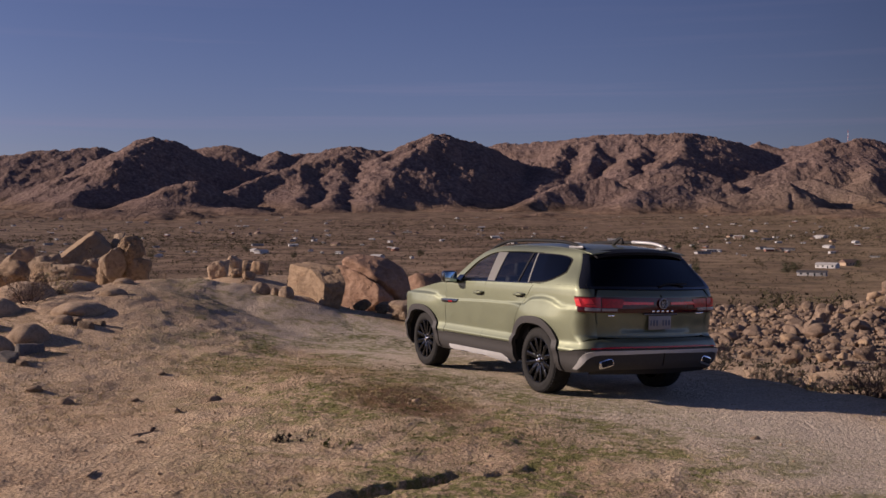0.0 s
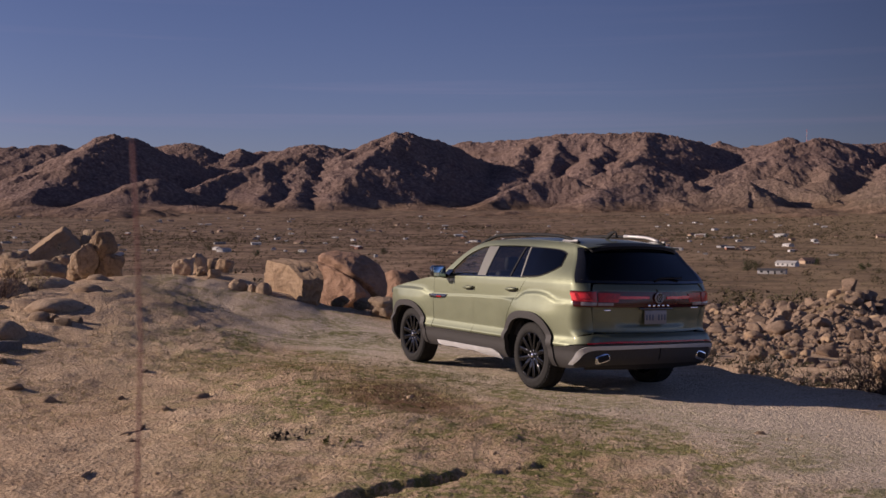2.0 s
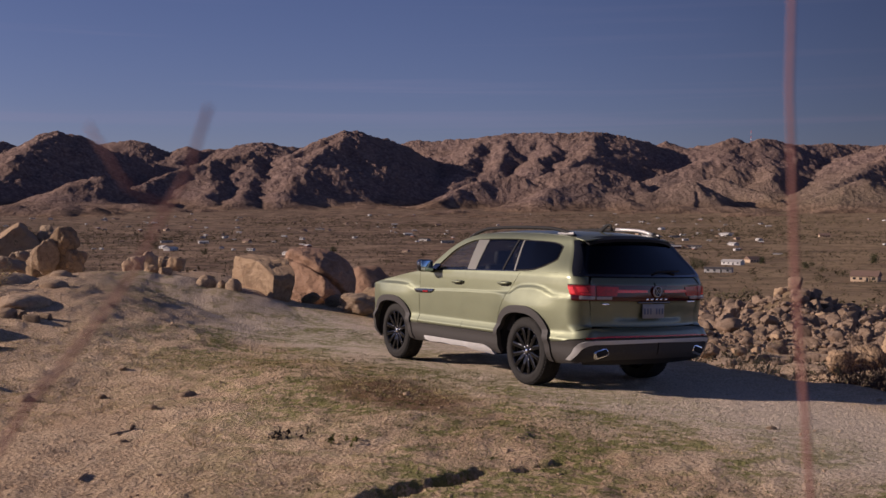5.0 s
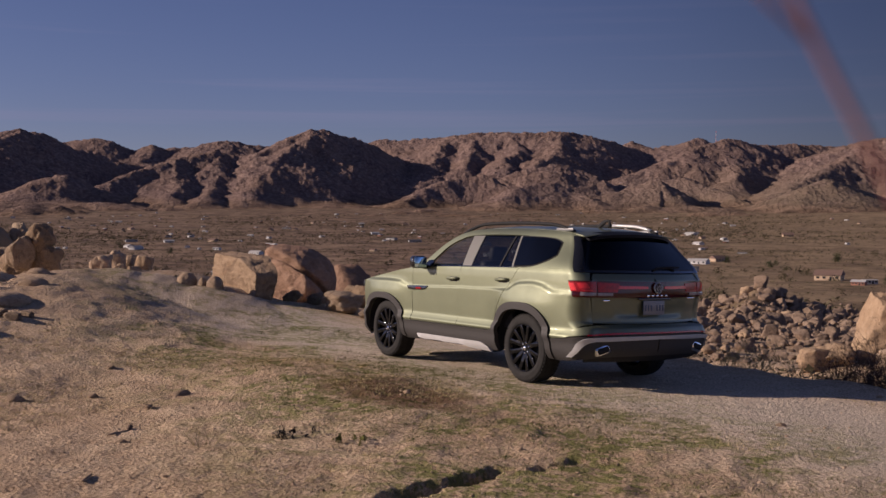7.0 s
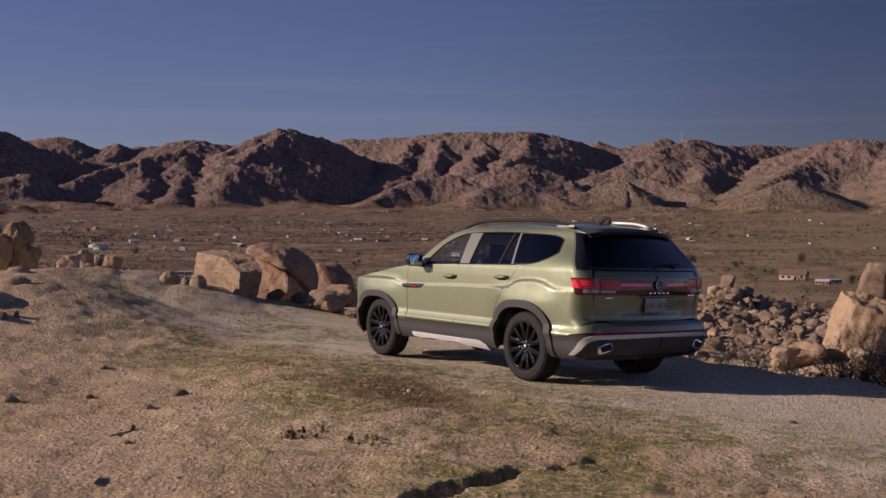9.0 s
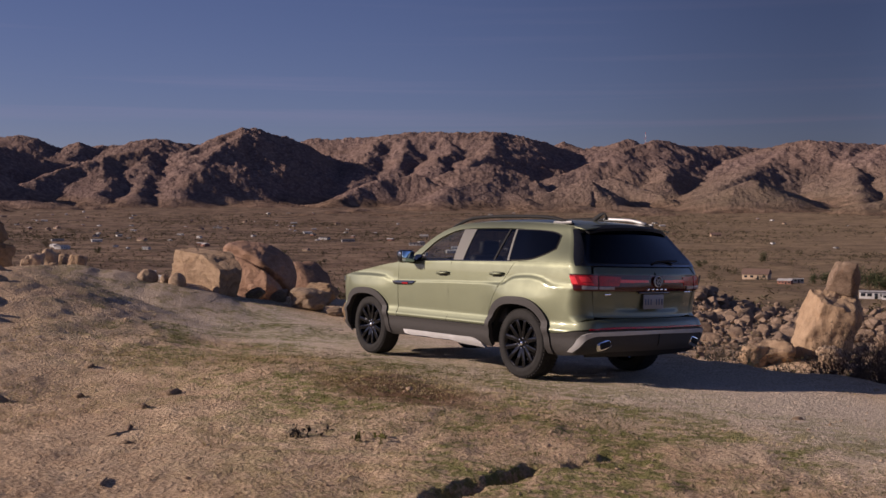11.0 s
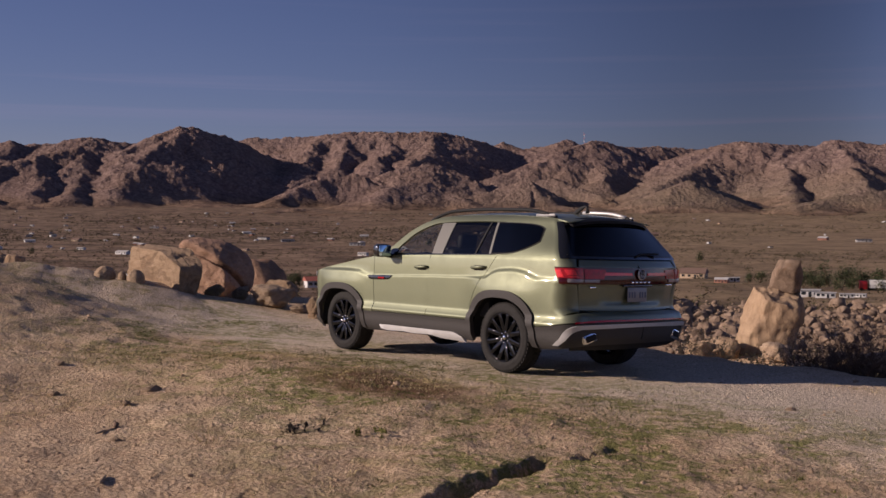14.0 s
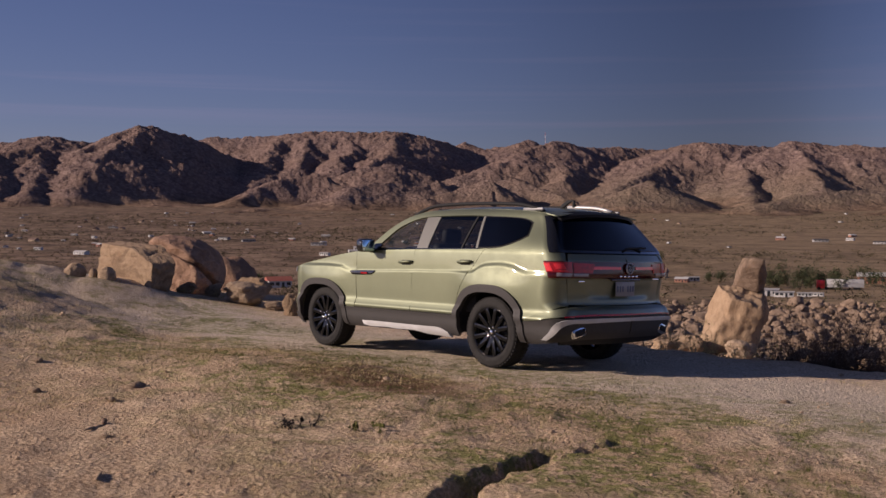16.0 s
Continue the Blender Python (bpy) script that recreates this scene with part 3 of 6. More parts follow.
def hill_height(x, y):
    """Granite ridges with spurs and gullies, steeper on the side away from the sun, fading into the fans at their feet."""
    far = np.hypot(x - EYE[0], y - EYE[1])
    wx = x + 34 * fbm(x * 0.0045, y * 0.0045, 3, 41) + 12 * fbm(x * 0.016, y * 0.016, 3, 43)
    wy = y + 34 * fbm(x * 0.0045, y * 0.0045, 3, 47) + 12 * fbm(x * 0.016, y * 0.016, 3, 49)
    best = np.full(x.shape, -60.0)
    for slope, line in RIDGES:
        pts = [(EYE[0] + d * math.cos(radians(b)), EYE[1] + d * math.sin(radians(b)), 1.75 + d * math.tan(radians(e))) for b, d, e in line]
        for (ax, ay, az), (bx, by, bz) in zip(pts, pts[1:]):
            ex, ey = bx - ax, by - ay
            q = np.clip(((wx - ax) * ex + (wy - ay) * ey) / (ex * ex + ey * ey), 0, 1)
            ox, oy = wx - ax - q * ex, wy - ay - q * ey
            r = np.sqrt(ox * ox + oy * oy)
            lee = -(ox * sun_way.x + oy * sun_way.y) / (r + 1)
            np.maximum(best, az + q * (bz - az) - slope * (1 + 0.18 * lee) * (np.sqrt(r * r + 144) - 12), out=best)
    base = np.interp(far, [1600, 2200, 2800, 3500, 7000], [-12, 6, 36, 66, 130])
    base = base + 42 * np.maximum(fbm(x * 0.0042, y * 0.0042, 4, 91) - 0.08, 0) * soft(far, 2320, 2600) * soft(far, 3500, 2900)
    up = np.clip((best - base) / 90, 0, 1)
    gully = 7 * fbm(x * 0.009, y * 0.009, 3, 61, 0.55, True) + 5.5 * fbm(x * 0.03, y * 0.03, 3, 71, 0.65, True)
    lumps = 4.0 * np.maximum(fbm(x * 0.075, y * 0.075, 2, 77, 0.6), -0.1)
    z = best + (gully - 2.5) * (0.25 + 0.75 * up) * up ** 0.6 + lumps * (0.25 + 0.75 * up)
    k = 10.0
    return np.maximum(z, base) + k * np.log1p(np.exp(-np.abs(z - base) / k)) - 3.6


angles = np.radians(np.arange(-76, 3, 0.07))
reach = np.concatenate([np.geomspace(2250, 3500, 150)[:-1], np.geomspace(3500, 4750, 110)[:-1], np.geomspace(4750, 6000, 10)])
rr, aa = np.meshgrid(reach, angles, indexing="ij")
gx, gy = EYE[0] + rr * np.cos(aa), EYE[1] + rr * np.sin(aa)
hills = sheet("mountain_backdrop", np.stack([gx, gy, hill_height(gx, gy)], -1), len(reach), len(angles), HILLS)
tagged(hills, "rugged tan rocky desert mountains in low sun", "mountains", kind="structure")

# ---- the car ----
def part(name, data, material, parent, label=""):
    """Links a bmesh or a mesh as one object under a thing or a part."""
    if isinstance(data, bmesh.types.BMesh):
        me = bpy.data.meshes.new(name)
        data.to_mesh(me)
        data.free()
    else:
        me = data
    if material is not None and not me.materials:
        me.materials.append(material)
    ob = new(name, me)
    ob.parent = parent
    if label:
        tagged(ob, label)
    return ob


def shade(bm, angle=35):
    for f in bm.faces:
        f.smooth = True
    limit = radians(angle)
    for e in bm.edges:
        if len(e.link_faces) == 2 and e.calc_face_angle(0) > limit:
            e.smooth = False
    return bm


def bar_through(points, radius, sides=8, taper=None, cap=True):
    """A round bar along a line of points."""
    bm, rings = bmesh.new(), []
    pts = [Vector(p) for p in points]
    for k, p in enumerate(pts):
        way = (pts[min(k + 1, len(pts) - 1)] - pts[max(k - 1, 0)]).normalized()
        a = way.orthogonal().normalized() if k == 0 else (a - way * a.dot(way)).normalized()
        b = way.cross(a)
        r = radius if taper is None else taper[k]
        rings.append([bm.verts.new(p + (a * math.cos(t) + b * math.sin(t)) * r) for t in (2 * math.pi * j / sides for j in range(sides))])
    for r, s in zip(rings, rings[1:]):
        for j in range(sides):
            bm.faces.new((r[j], r[(j + 1) % sides], s[(j + 1) % sides], s[j]))
    if cap:
        bm.faces.new(rings[0][::-1])
        bm.faces.new(rings[-1])
    return shade(bm)


def box(sx, sy, sz, at=(0, 0, 0), bevel=0.0, turn=None, segments=2):
    bm = bmesh.new()
    bmesh.ops.create_cube(bm, size=1, matrix=Matrix.Translation(at) @ (turn or Matrix()) @ Matrix.Diagonal((sx, sy, sz, 1)))
    if bevel:
        bmesh.ops.bevel(bm, geom=bm.edges[:], offset=bevel, segments=segments, profile=0.5, affect="EDGES")
    return shade(bm)


def turned(profile, sides=48, axis="y"):
    """A solid of revolution about the y axis from (radius, offset) points."""
    bm, rings = bmesh.new(), []
    for r, o in profile:
        rings.append([bm.verts.new((r * math.cos(t), o, r * math.sin(t))) for t in (2 * math.pi * j / sides for j in range(sides))])
    for a, b in zip(rings, rings[1:]):
        for j in range(sides):
            bm.faces.new((a[j], a[(j + 1) % sides], b[(j + 1) % sides], b[j]))
    return shade(bm, 40)


def paint_material():
    """Metallic sage paint under clear lacquer."""
    m, n, l, b = shader("sage_green_metallic_paint", 0.55, 0.7, 0.5)
    v = where(n, l, True)
    flake = cloudy(n, l, v, 420, 2, 0.5)
    tone = cloudy(n, l, v, 1.3, 3, 0.5)
    col = mix(n, l, span(n, l, tone, 0.3, 0.7), (0.142, 0.155, 0.097), (0.153, 0.167, 0.105))
    l.new(mix(n, l, span(n, l, flake, 0.35, 0.7, 0, 0.25), col, (0.2, 0.22, 0.14)), b.inputs["Base Color"])
    b.inputs["Coat Weight"].default_value, b.inputs["Coat Roughness"].default_value = 0.6, 0.05
    dust = cloudy(n, l, v, 6, 6, 0.7)
    l.new(span(n, l, dust, 0.35, 0.7, 0.5, 0.6), b.inputs["Roughness"])
    return m


def glass_material(name, tint, rough=0.0):
    m, n, l, b = shader(name, rough, 0, 0.5)
    clear, gloss = n.new("ShaderNodeBsdfTransparent"), n.new("ShaderNodeBsdfGlossy")
    clear.inputs["Color"].default_value = (*tint, 1)
    gloss.inputs["Roughness"].default_value = 0.02
    edge = n.new("ShaderNodeLayerWeight")
    edge.inputs["Blend"].default_value = 0.5
    blend = n.new("ShaderNodeMixShader")
    l.new(span(n, l, calc(n, l, "POWER", edge.outputs["Facing"], 4.0), 0, 1, 0.04, 0.7), blend.inputs["Fac"])
    l.new(clear.outputs["BSDF"], blend.inputs[1])
    l.new(gloss.outputs["BSDF"], blend.inputs[2])
    l.new(blend.outputs["Shader"], n["Material Output"].inputs["Surface"])
    return m


PAINT = paint_material()
CLADDING = plain("dark_grey_textured_plastic", (0.04, 0.037, 0.035), 0.66, spec=0.3, vary=0.15, scale=40)
BLACK_GLOSS = plain("gloss_black", (0.012, 0.012, 0.013), 0.12, spec=0.6, vary=0.1, coat=0.6)
BLACK_MATT = plain("matt_black_plastic", (0.018, 0.018, 0.019), 0.75, spec=0.2, vary=0.2)
SATIN = plain("satin_silver_trim", (0.44, 0.435, 0.425), 0.42, metal=0.3, vary=0.06)
PILLAR = plain("satin_pillar_film", (0.12, 0.118, 0.105), 0.6, metal=0.0, vary=0.06)
SPOILER = plain("black_spoiler_lacquer", (0.008, 0.008, 0.009), 0.5, spec=0.12, vary=0.1)
RAIL_END = plain("grey_rail_end", (0.2, 0.2, 0.2), 0.5, metal=0.2, vary=0.08)
CHROME = plain("chrome", (0.78, 0.78, 0.78), 0.1, metal=1.0, vary=0.04)
SATIN_BLACK = plain("satin_black", (0.006, 0.006, 0.0065), 0.06, spec=0.3, vary=0.1)
RUBBER = plain("tyre_rubber", (0.022, 0.021, 0.02), 0.85, spec=0.2, vary=0.35, scale=14)
CABIN = plain("dark_cabin_trim", (0.03, 0.029, 0.028), 0.8, spec=0.2, vary=0.25)
LEATHER = plain("grey_seat_leather", (0.09, 0.085, 0.08), 0.55, vary=0.2)
RED_LENS = plain("red_lamp_lens", (0.34, 0.008, 0.01), 0.2, spec=0.4, vary=0.35, scale=30, coat=0.2)
RED_BRIGHT = plain("bright_red_lamp_core", (0.75, 0.03, 0.03), 0.2, spec=0.5, vary=0.15, scale=60, coat=0.5)
SMOKED = plain("smoked_red_lamp_cover", (0.05, 0.004, 0.005), 0.14, spec=0.4, vary=0.2, coat=0.2)
WHITE_LENS = plain("clear_reversing_lens", (0.26, 0.22, 0.22), 0.15, vary=0.2, scale=60, coat=0.5)
LETTER = plain("dark_plate_marks", (0.05, 0.07, 0.12), 0.5)
PLATE = plain("white_number_plate", (0.2, 0.2, 0.21), 0.4, vary=0.08)
GLASS = glass_material("clear_tinted_glass", (0.84, 0.87, 0.86))
DARK_GLASS = glass_material("privacy_glass", (0.13, 0.135, 0.14))
# pale sky blue is tinted into the mirror, adding to its reflection
MIRROR = plain("sky_tinted_mirror_glass", (0.7, 0.95, 1.0), 0.02, metal=1.0, vary=0.01)

HW_Z = [0.28, 0.34, 0.42, 0.50, 0.535, 0.56, 0.60, 0.65, 0.80, 0.94, 1.02, 1.12, 1.22, 1.25, 1.40, 1.55, 1.62, 1.66, 1.69, 1.72]
HW_Y = [0.86, 0.925, 0.955, 0.965, 0.976, 0.984, 0.963, 0.943, 0.946, 0.952, 0.954, 0.953, 0.948, 0.938, 0.872, 0.798, 0.757, 0.725, 0.69, 0.63]
RX_Z = [0.28, 0.36, 0.45, 0.60, 0.655, 0.685, 0.72, 0.80, 0.93, 0.97, 1.00, 1.15, 1.20, 1.24, 1.60, 1.70]
RX_X = [-2.35, -2.44, -2.49, -2.505, -2.49, -2.44, -2.40, -2.395, -2.415, -2.42, -2.445, -2.435, -2.40, -2.37, -2.12, -2.04]


PROFILES = {}


def smooth_at(x, xs, ys):
    """Monotone smooth interpolation of a profile."""
    key = (id(xs), id(ys))
    if key not in PROFILES:
        h = [b - a for a, b in zip(xs, xs[1:])]
        d = [(b - a) / w for a, b, w in zip(ys, ys[1:], h)]
        m = [d[0]] + [0.0 if p * q <= 0 else 2 * p * q / (p + q) for p, q in zip(d, d[1:])] + [d[-1]]
        PROFILES[key] = (xs, ys, h, m)
    h, m = PROFILES[key][2:]
    i = 0
    while i < len(xs) - 2 and xs[i + 1] < x:
        i += 1
    t = min(max((x - xs[i]) / h[i], 0), 1)
    return (2 * t**3 - 3 * t * t + 1) * ys[i] + (t**3 - 2 * t * t + t) * h[i] * m[i] + (3 * t * t - 2 * t**3) * ys[i + 1] + (t**3 - t * t) * h[i] * m[i + 1]


def step(x, a, b):
    t = min(max((x - a) / (b - a), 0), 1)
    return t * t * (3 - 2 * t)


CREASE = ([-2.6, -2.3, -2.05, -1.96, -1.84, -1.66, -1.46, -1.36, -1.26, -1.14, -0.2, 0.78, 0.9, 1.0, 1.1, 1.4, 1.9, 2.2],
          [1.02, 1.03, 1.035, 1.06, 1.105, 1.125, 1.115, 1.09, 1.04, 1.02, 1.0, 0.975, 0.98, 1.0, 1.035, 1.05, 1.04, 1.0])


def half_width(x, z):
    w = smooth_at(z, HW_Z, HW_Y)
    zc = smooth_at(x, *CREASE)
    # below the crease the flank stands out; more so over the wheels
    wheel = max(math.exp(-((x - 1.49) / 0.5) ** 4), math.exp(-((x + 1.55) / 0.5) ** 4))
    w += (0.013 + 0.018 * wheel) * step(zc - z, -0.006, 0.016 + 0.03 * wheel) * step(z, 0.45, 0.85)
    w += 0.03 * wheel * step(z, 0.3, 0.42) * step(1.1 - z, 0.0, 0.25)
    # plan taper to both ends
    w *= 1 - 0.075 * max(0, (x - 1.55) / 0.87) ** 2 - 0.065 * max(0, (-1.75 - x) / 0.8) ** 2
    if z > 1.25:
        w -= 0.055 * max(0, (x + 0.1)) * step(z, 1.25, 1.6) + 0.14 * max(0, -1.5 - x) * step(z, 1.25, 1.6)
    return w


def rear_radius(z):
    return 0.21 - 0.07 * step(z, 1.12, 1.3) - 0.02 * step(0.7 - z, 0, 0.1)


def skin(s, z):
    """A point of the car's left skin. s is x along the flank; past the rear corner it goes on round the back to the middle."""
    xr, r = smooth_at(z, RX_Z, RX_X), rear_radius(z)
    if s > 1.95:
        r = 0.5
        w, t = half_width(1.95, z), (s - 1.95) / r
        if t < math.pi / 2:
            return Vector((1.95 + 0.37 * math.sin(t), w - r + r * math.cos(t), z))
        return Vector((2.32, max(0, w - r - (s - 1.95 - r * math.pi / 2)), z))
    xc = xr + r
    w = half_width(max(s, xc), z)
    if s >= xc:
        return Vector((s, w, z))
    t = (xc - s) / r
    if t < math.pi / 2:
        return Vector((xc - r * math.sin(t), w - r + r * math.cos(t), z))
    y = w - r - (xc - s - r * math.pi / 2)
    return Vector((xr - 0.13 * (1 - (y / max(w - r, 0.1)) ** 2), y, z))


def around(y, z):
    """The s of a point on the back, y from the middle."""
    xr, r = smooth_at(z, RX_Z, RX_X), rear_radius(z)
    w = half_width(xr + r, z)
    return xr + r - r * math.pi / 2 - (w - r - y)


def skin_normal(s, z):
    e = 0.004
    a, b = skin(s - e, z) - skin(s + e, z), skin(s, z + e) - skin(s, z - e)
    n = b.cross(a) if b.cross(a).y + 0.0001 * 0 >= -1 else a.cross(b)
    n.normalize()
    mid = skin(s, z)
    if n.dot(Vector((mid.x * 0.25, mid.y, 0))) < 0:
        n = -n
    return n


def along(line, u):
    """A point at the share u of a line of (s, z) points, evenly by index."""
    k = u * (len(line) - 1)
    i = min(int(k), len(line) - 2)
    t = k - i
    p = [line[max(i - 1, 0)], line[i], line[i + 1], line[min(i + 2, len(line) - 1)]]
    if len(line) == 2:
        return tuple(a + (b - a) * u for a, b in zip(*line))
    return tuple(0.5 * (2 * b + (c - a) * t + (2 * a - 5 * b + 4 * c - d) * t * t + (3 * b - a - 3 * c + d) * t**3) for a, b, c, d in zip(*p))


def ruled(low, high, nu, nv, off=0.0, deep=0.018, mirror=False, rise=None):
    """A panel of the skin between two lines of (s, z), its edges folded inwards. off: how far it stands proud."""
    bm, grid = bmesh.new(), []
    for i in range(nu + 1):
        a, b = along(low, i / nu), along(high, i / nu)
        row = []
        for j in range(nv + 1):
            s, z = a[0] + (b[0] - a[0]) * j / nv, a[1] + (b[1] - a[1]) * j / nv
            out = off + (rise(i / nu, j / nv) if rise else 0)
            p = skin(s, z) + skin_normal(s, z) * out
            row.append(bm.verts.new((p.x, -p.y if mirror else p.y, p.z)))
        grid.append(row)
    for i in range(nu):
        for j in range(nv):
            bm.faces.new((grid[i][j], grid[i + 1][j], grid[i + 1][j + 1], grid[i][j + 1]))
    if deep:
        edge = [grid[i][0] for i in range(nu + 1)] + [grid[nu][j] for j in range(1, nv + 1)]
        edge += [grid[i][nv] for i in range(nu - 1, -1, -1)] + [grid[0][j] for j in range(nv - 1, 0, -1)]
        bm.normal_update()
        flip = -1 if sum(f.normal.y * (1 if not mirror else -1) + -0.3 * f.normal.x for f in bm.faces) < 0 else 1
        inner = []
        for vert in edge:
            n = vert.normal * flip
            inner.append(bm.verts.new(vert.co - n * deep))
        for k in range(len(edge)):
            m = (k + 1) % len(edge)
            bm.faces.new((edge[k], edge[m], inner[m], inner[k]))
    bmesh.ops.recalc_face_normals(bm, faces=bm.faces[:])
    a, b = along(low, 0.5), along(high, 0.5)
    n = skin_normal((a[0] + b[0]) / 2, (a[1] + b[1]) / 2)
    bm.faces.ensure_lookup_table()
    face = bm.faces[(nu // 2) * nv + nv // 2].normal
    if face.dot(Vector((n.x, -n.y if mirror else n.y, n.z))) < 0:
        bmesh.ops.reverse_faces(bm, faces=bm.faces[:])
    return shade(bm, 40)


car = new("suv")
tagged(car, "sage green metallic SUV with black wheels parked on bare soil", "car")


def both(name, low, high, nu, nv, material, off=0.0, deep=0.018, parent=None, label="", rise=None):
    made = []
    for mirror in (False, True):
        made.append(part(name, ruled(low, high, nu, nv, off, deep, mirror, rise), material, parent or car, label))
    return made


def arch(cx, rx, rz, a0, a1, count, zc=0.375, square=2.6):
    """A squarish wheel arch line, from angle a0 to a1 in degrees (0: ahead, 90: up)."""
    out = []
    for k in range(count):
        t = radians(a0 + (a1 - a0) * k / (count - 1))
        c, s = math.cos(t), math.sin(t)
        q = (abs(c) ** square + abs(s) ** square) ** (-1 / square)
        out.append((cx + rx * c * q, zc + rz * s * q))
    return out


FX, BX = 1.49, -1.49                     # axles
fa_out = arch(FX, 0.53, 0.485, -6, 186, 17)
ra_out = arch(BX, 0.53, 0.51, -6, 186, 17)
fa_in = arch(FX, 0.455, 0.41, -6, 186, 17)
ra_in = arch(BX, 0.455, 0.43, -6, 186, 17)

# painted panels
both("front_fender", fa_out, [(2.16, 0.99), (2.12, 0.995), (2.05, 1.002), (1.95, 1.015), (1.82, 1.04), (1.68, 1.065), (1.54, 1.085), (1.4, 1.108), (1.26, 1.13), (1.12, 1.155), (0.98, 1.178), (0.88, 1.189), (0.81, 1.195), (0.805, 1.05), (0.803, 0.85), (0.802, 0.68), (0.802, 0.535)], 90, 22, PAINT)
both("front_door", [(0.79, 0.537), (0.5, 0.537), (0.2, 0.538), (-0.1, 0.54), (-0.232, 0.54)], [(0.80, 1.2), (0.55, 1.215), (0.2, 1.228), (-0.12, 1.236), (-0.272, 1.24)], 40, 60, PAINT)
both("rear_door", [(-0.242, 0.54), (-0.237, 0.66), (-0.232, 0.8), (-0.235, 0.93), (-0.25, 1.08), (-0.282, 1.24)],
     [(-0.955, 0.54), (-0.975, 0.66), (-1.04, 0.8), (-1.13, 0.93), (-1.25, 1.08), (-1.40, 1.258)], 66, 36, PAINT)
both("rear_quarter", ra_out, [(-0.96, 0.54), (-0.975, 0.7), (-1.06, 0.88), (-1.2, 1.06), (-1.36, 1.257), (-1.45, 1.259), (-1.54, 1.261), (-1.62, 1.263), (-1.7, 1.265), (-1.78, 1.267), (-1.86, 1.268), (-1.95, 1.27), (-2.08, 1.27), (-2.1, 1.12), (-2.1, 0.95), (-2.1, 0.75), (-2.1, 0.54)], 110, 24, PAINT, -0.003)
both("rear_corner", [(-2.06, 0.54), (-2.2, 0.6), (-2.35, 0.655), (around(0.85, 0.69), 0.69), (around(0.735, 0.7), 0.7)], [(-2.07, 1.27), (-2.2, 1.272), (-2.35, 1.272), (around(0.85, 1.266), 1.266), (around(0.735, 1.262), 1.262)], 30, 34, PAINT, -0.002)
both("cant_rail", [(0.46, 1.225), (0.32, 1.36), (0.17, 1.485), (-0.06, 1.575), (-0.3, 1.617), (-0.8, 1.628), (-1.25, 1.62), (-1.7, 1.598), (-1.95, 1.56), (-2.1, 1.5)],
     [(0.62, 1.215), (0.46, 1.37), (0.28, 1.51), (0.02, 1.625), (-0.3, 1.685), (-0.8, 1.7), (-1.25, 1.695), (-1.7, 1.675), (-1.97, 1.65), (-2.17, 1.615)], 70, 8, PAINT)
both("d_pillar", [(-1.33, 1.262), (-1.33, 1.38), (-1.33, 1.5), (-1.34, 1.618)],
     [(around(0.76, 1.268), 1.268), (around(0.715, 1.38), 1.38), (around(0.66, 1.5), 1.5), (around(0.61, 1.61), 1.61)], 20, 50, PAINT)
both("front_corner", [(2.03, 0.40), (2.3, 0.40), (2.6, 0.40), (3.3, 0.40)], [(2.05, 0.98), (2.3, 0.97), (2.6, 0.97), (3.3, 0.98)], 24, 12, PAINT)

both("headlamp", [(2.12, 0.93), (2.3, 0.92), (2.5, 0.92)], [(2.1, 0.985), (2.3, 0.975), (2.5, 0.97)], 14, 4, plain("headlamp_lens", (0.3, 0.32, 0.35), 0.4), 0.012, 0.02)

# side glass and its black frames
both("front_side_window", [(0.37, 1.246), (0.2, 1.247), (0.0, 1.249), (-0.14, 1.25), (-0.285, 1.252)], [(0.33, 1.285), (0.17, 1.44), (0.02, 1.53), (-0.14, 1.585), (-0.275, 1.606)], 24, 12, GLASS, -0.012, 0.004, label="clear tinted front door glass")
both("mirror_sail", [(0.56, 1.222), (0.46, 1.226), (0.385, 1.236)], [(0.48, 1.30), (0.42, 1.30), (0.35, 1.29)], 8, 6, BLACK_GLOSS, 0.004)
both("rear_side_window", [(-0.475, 1.256), (-0.7, 1.259), (-0.95, 1.262), (-1.02, 1.263)], [(-0.51, 1.612), (-0.75, 1.617), (-1.0, 1.616), (-1.1, 1.615)], 20, 12, DARK_GLASS, -0.008, 0.004, label="dark privacy glass")
both("fixed_side_window", [(-1.04, 1.263), (-1.15, 1.265), (-1.25, 1.266)], [(-1.12, 1.615), (-1.16, 1.614), (-1.2, 1.613)], 8, 12, DARK_GLASS, -0.008, 0.004, label="dark privacy glass")
both("window_divider", [(-1.018, 1.262), (-1.042, 1.263)], [(-1.098, 1.615), (-1.122, 1.615)], 2, 12, BLACK_MATT, -0.002)
both("b_pillar", [(-0.29, 1.25), (-0.38, 1.252), (-0.47, 1.255)], [(-0.28, 1.612), (-0.40, 1.614), (-0.505, 1.614)], 8, 14, PILLAR, -0.002, label="pale satin pillar between the doors")
both("c_pillar_strip", [(-1.255, 1.262), (-1.285, 1.263)], [(-1.205, 1.614), (-1.235, 1.614)], 3, 14, PILLAR, 0.0)
both("quarter_window_frame", [(-1.29, 1.262), (-1.48, 1.267), (-1.63, 1.28), (-1.76, 1.313), (-1.87, 1.356), (-1.95, 1.4)], [(-1.24, 1.612), (-1.45, 1.609), (-1.62, 1.602), (-1.76, 1.592), (-1.86, 1.573), (-1.925, 1.545)], 30, 12, BLACK_MATT, 0.004)
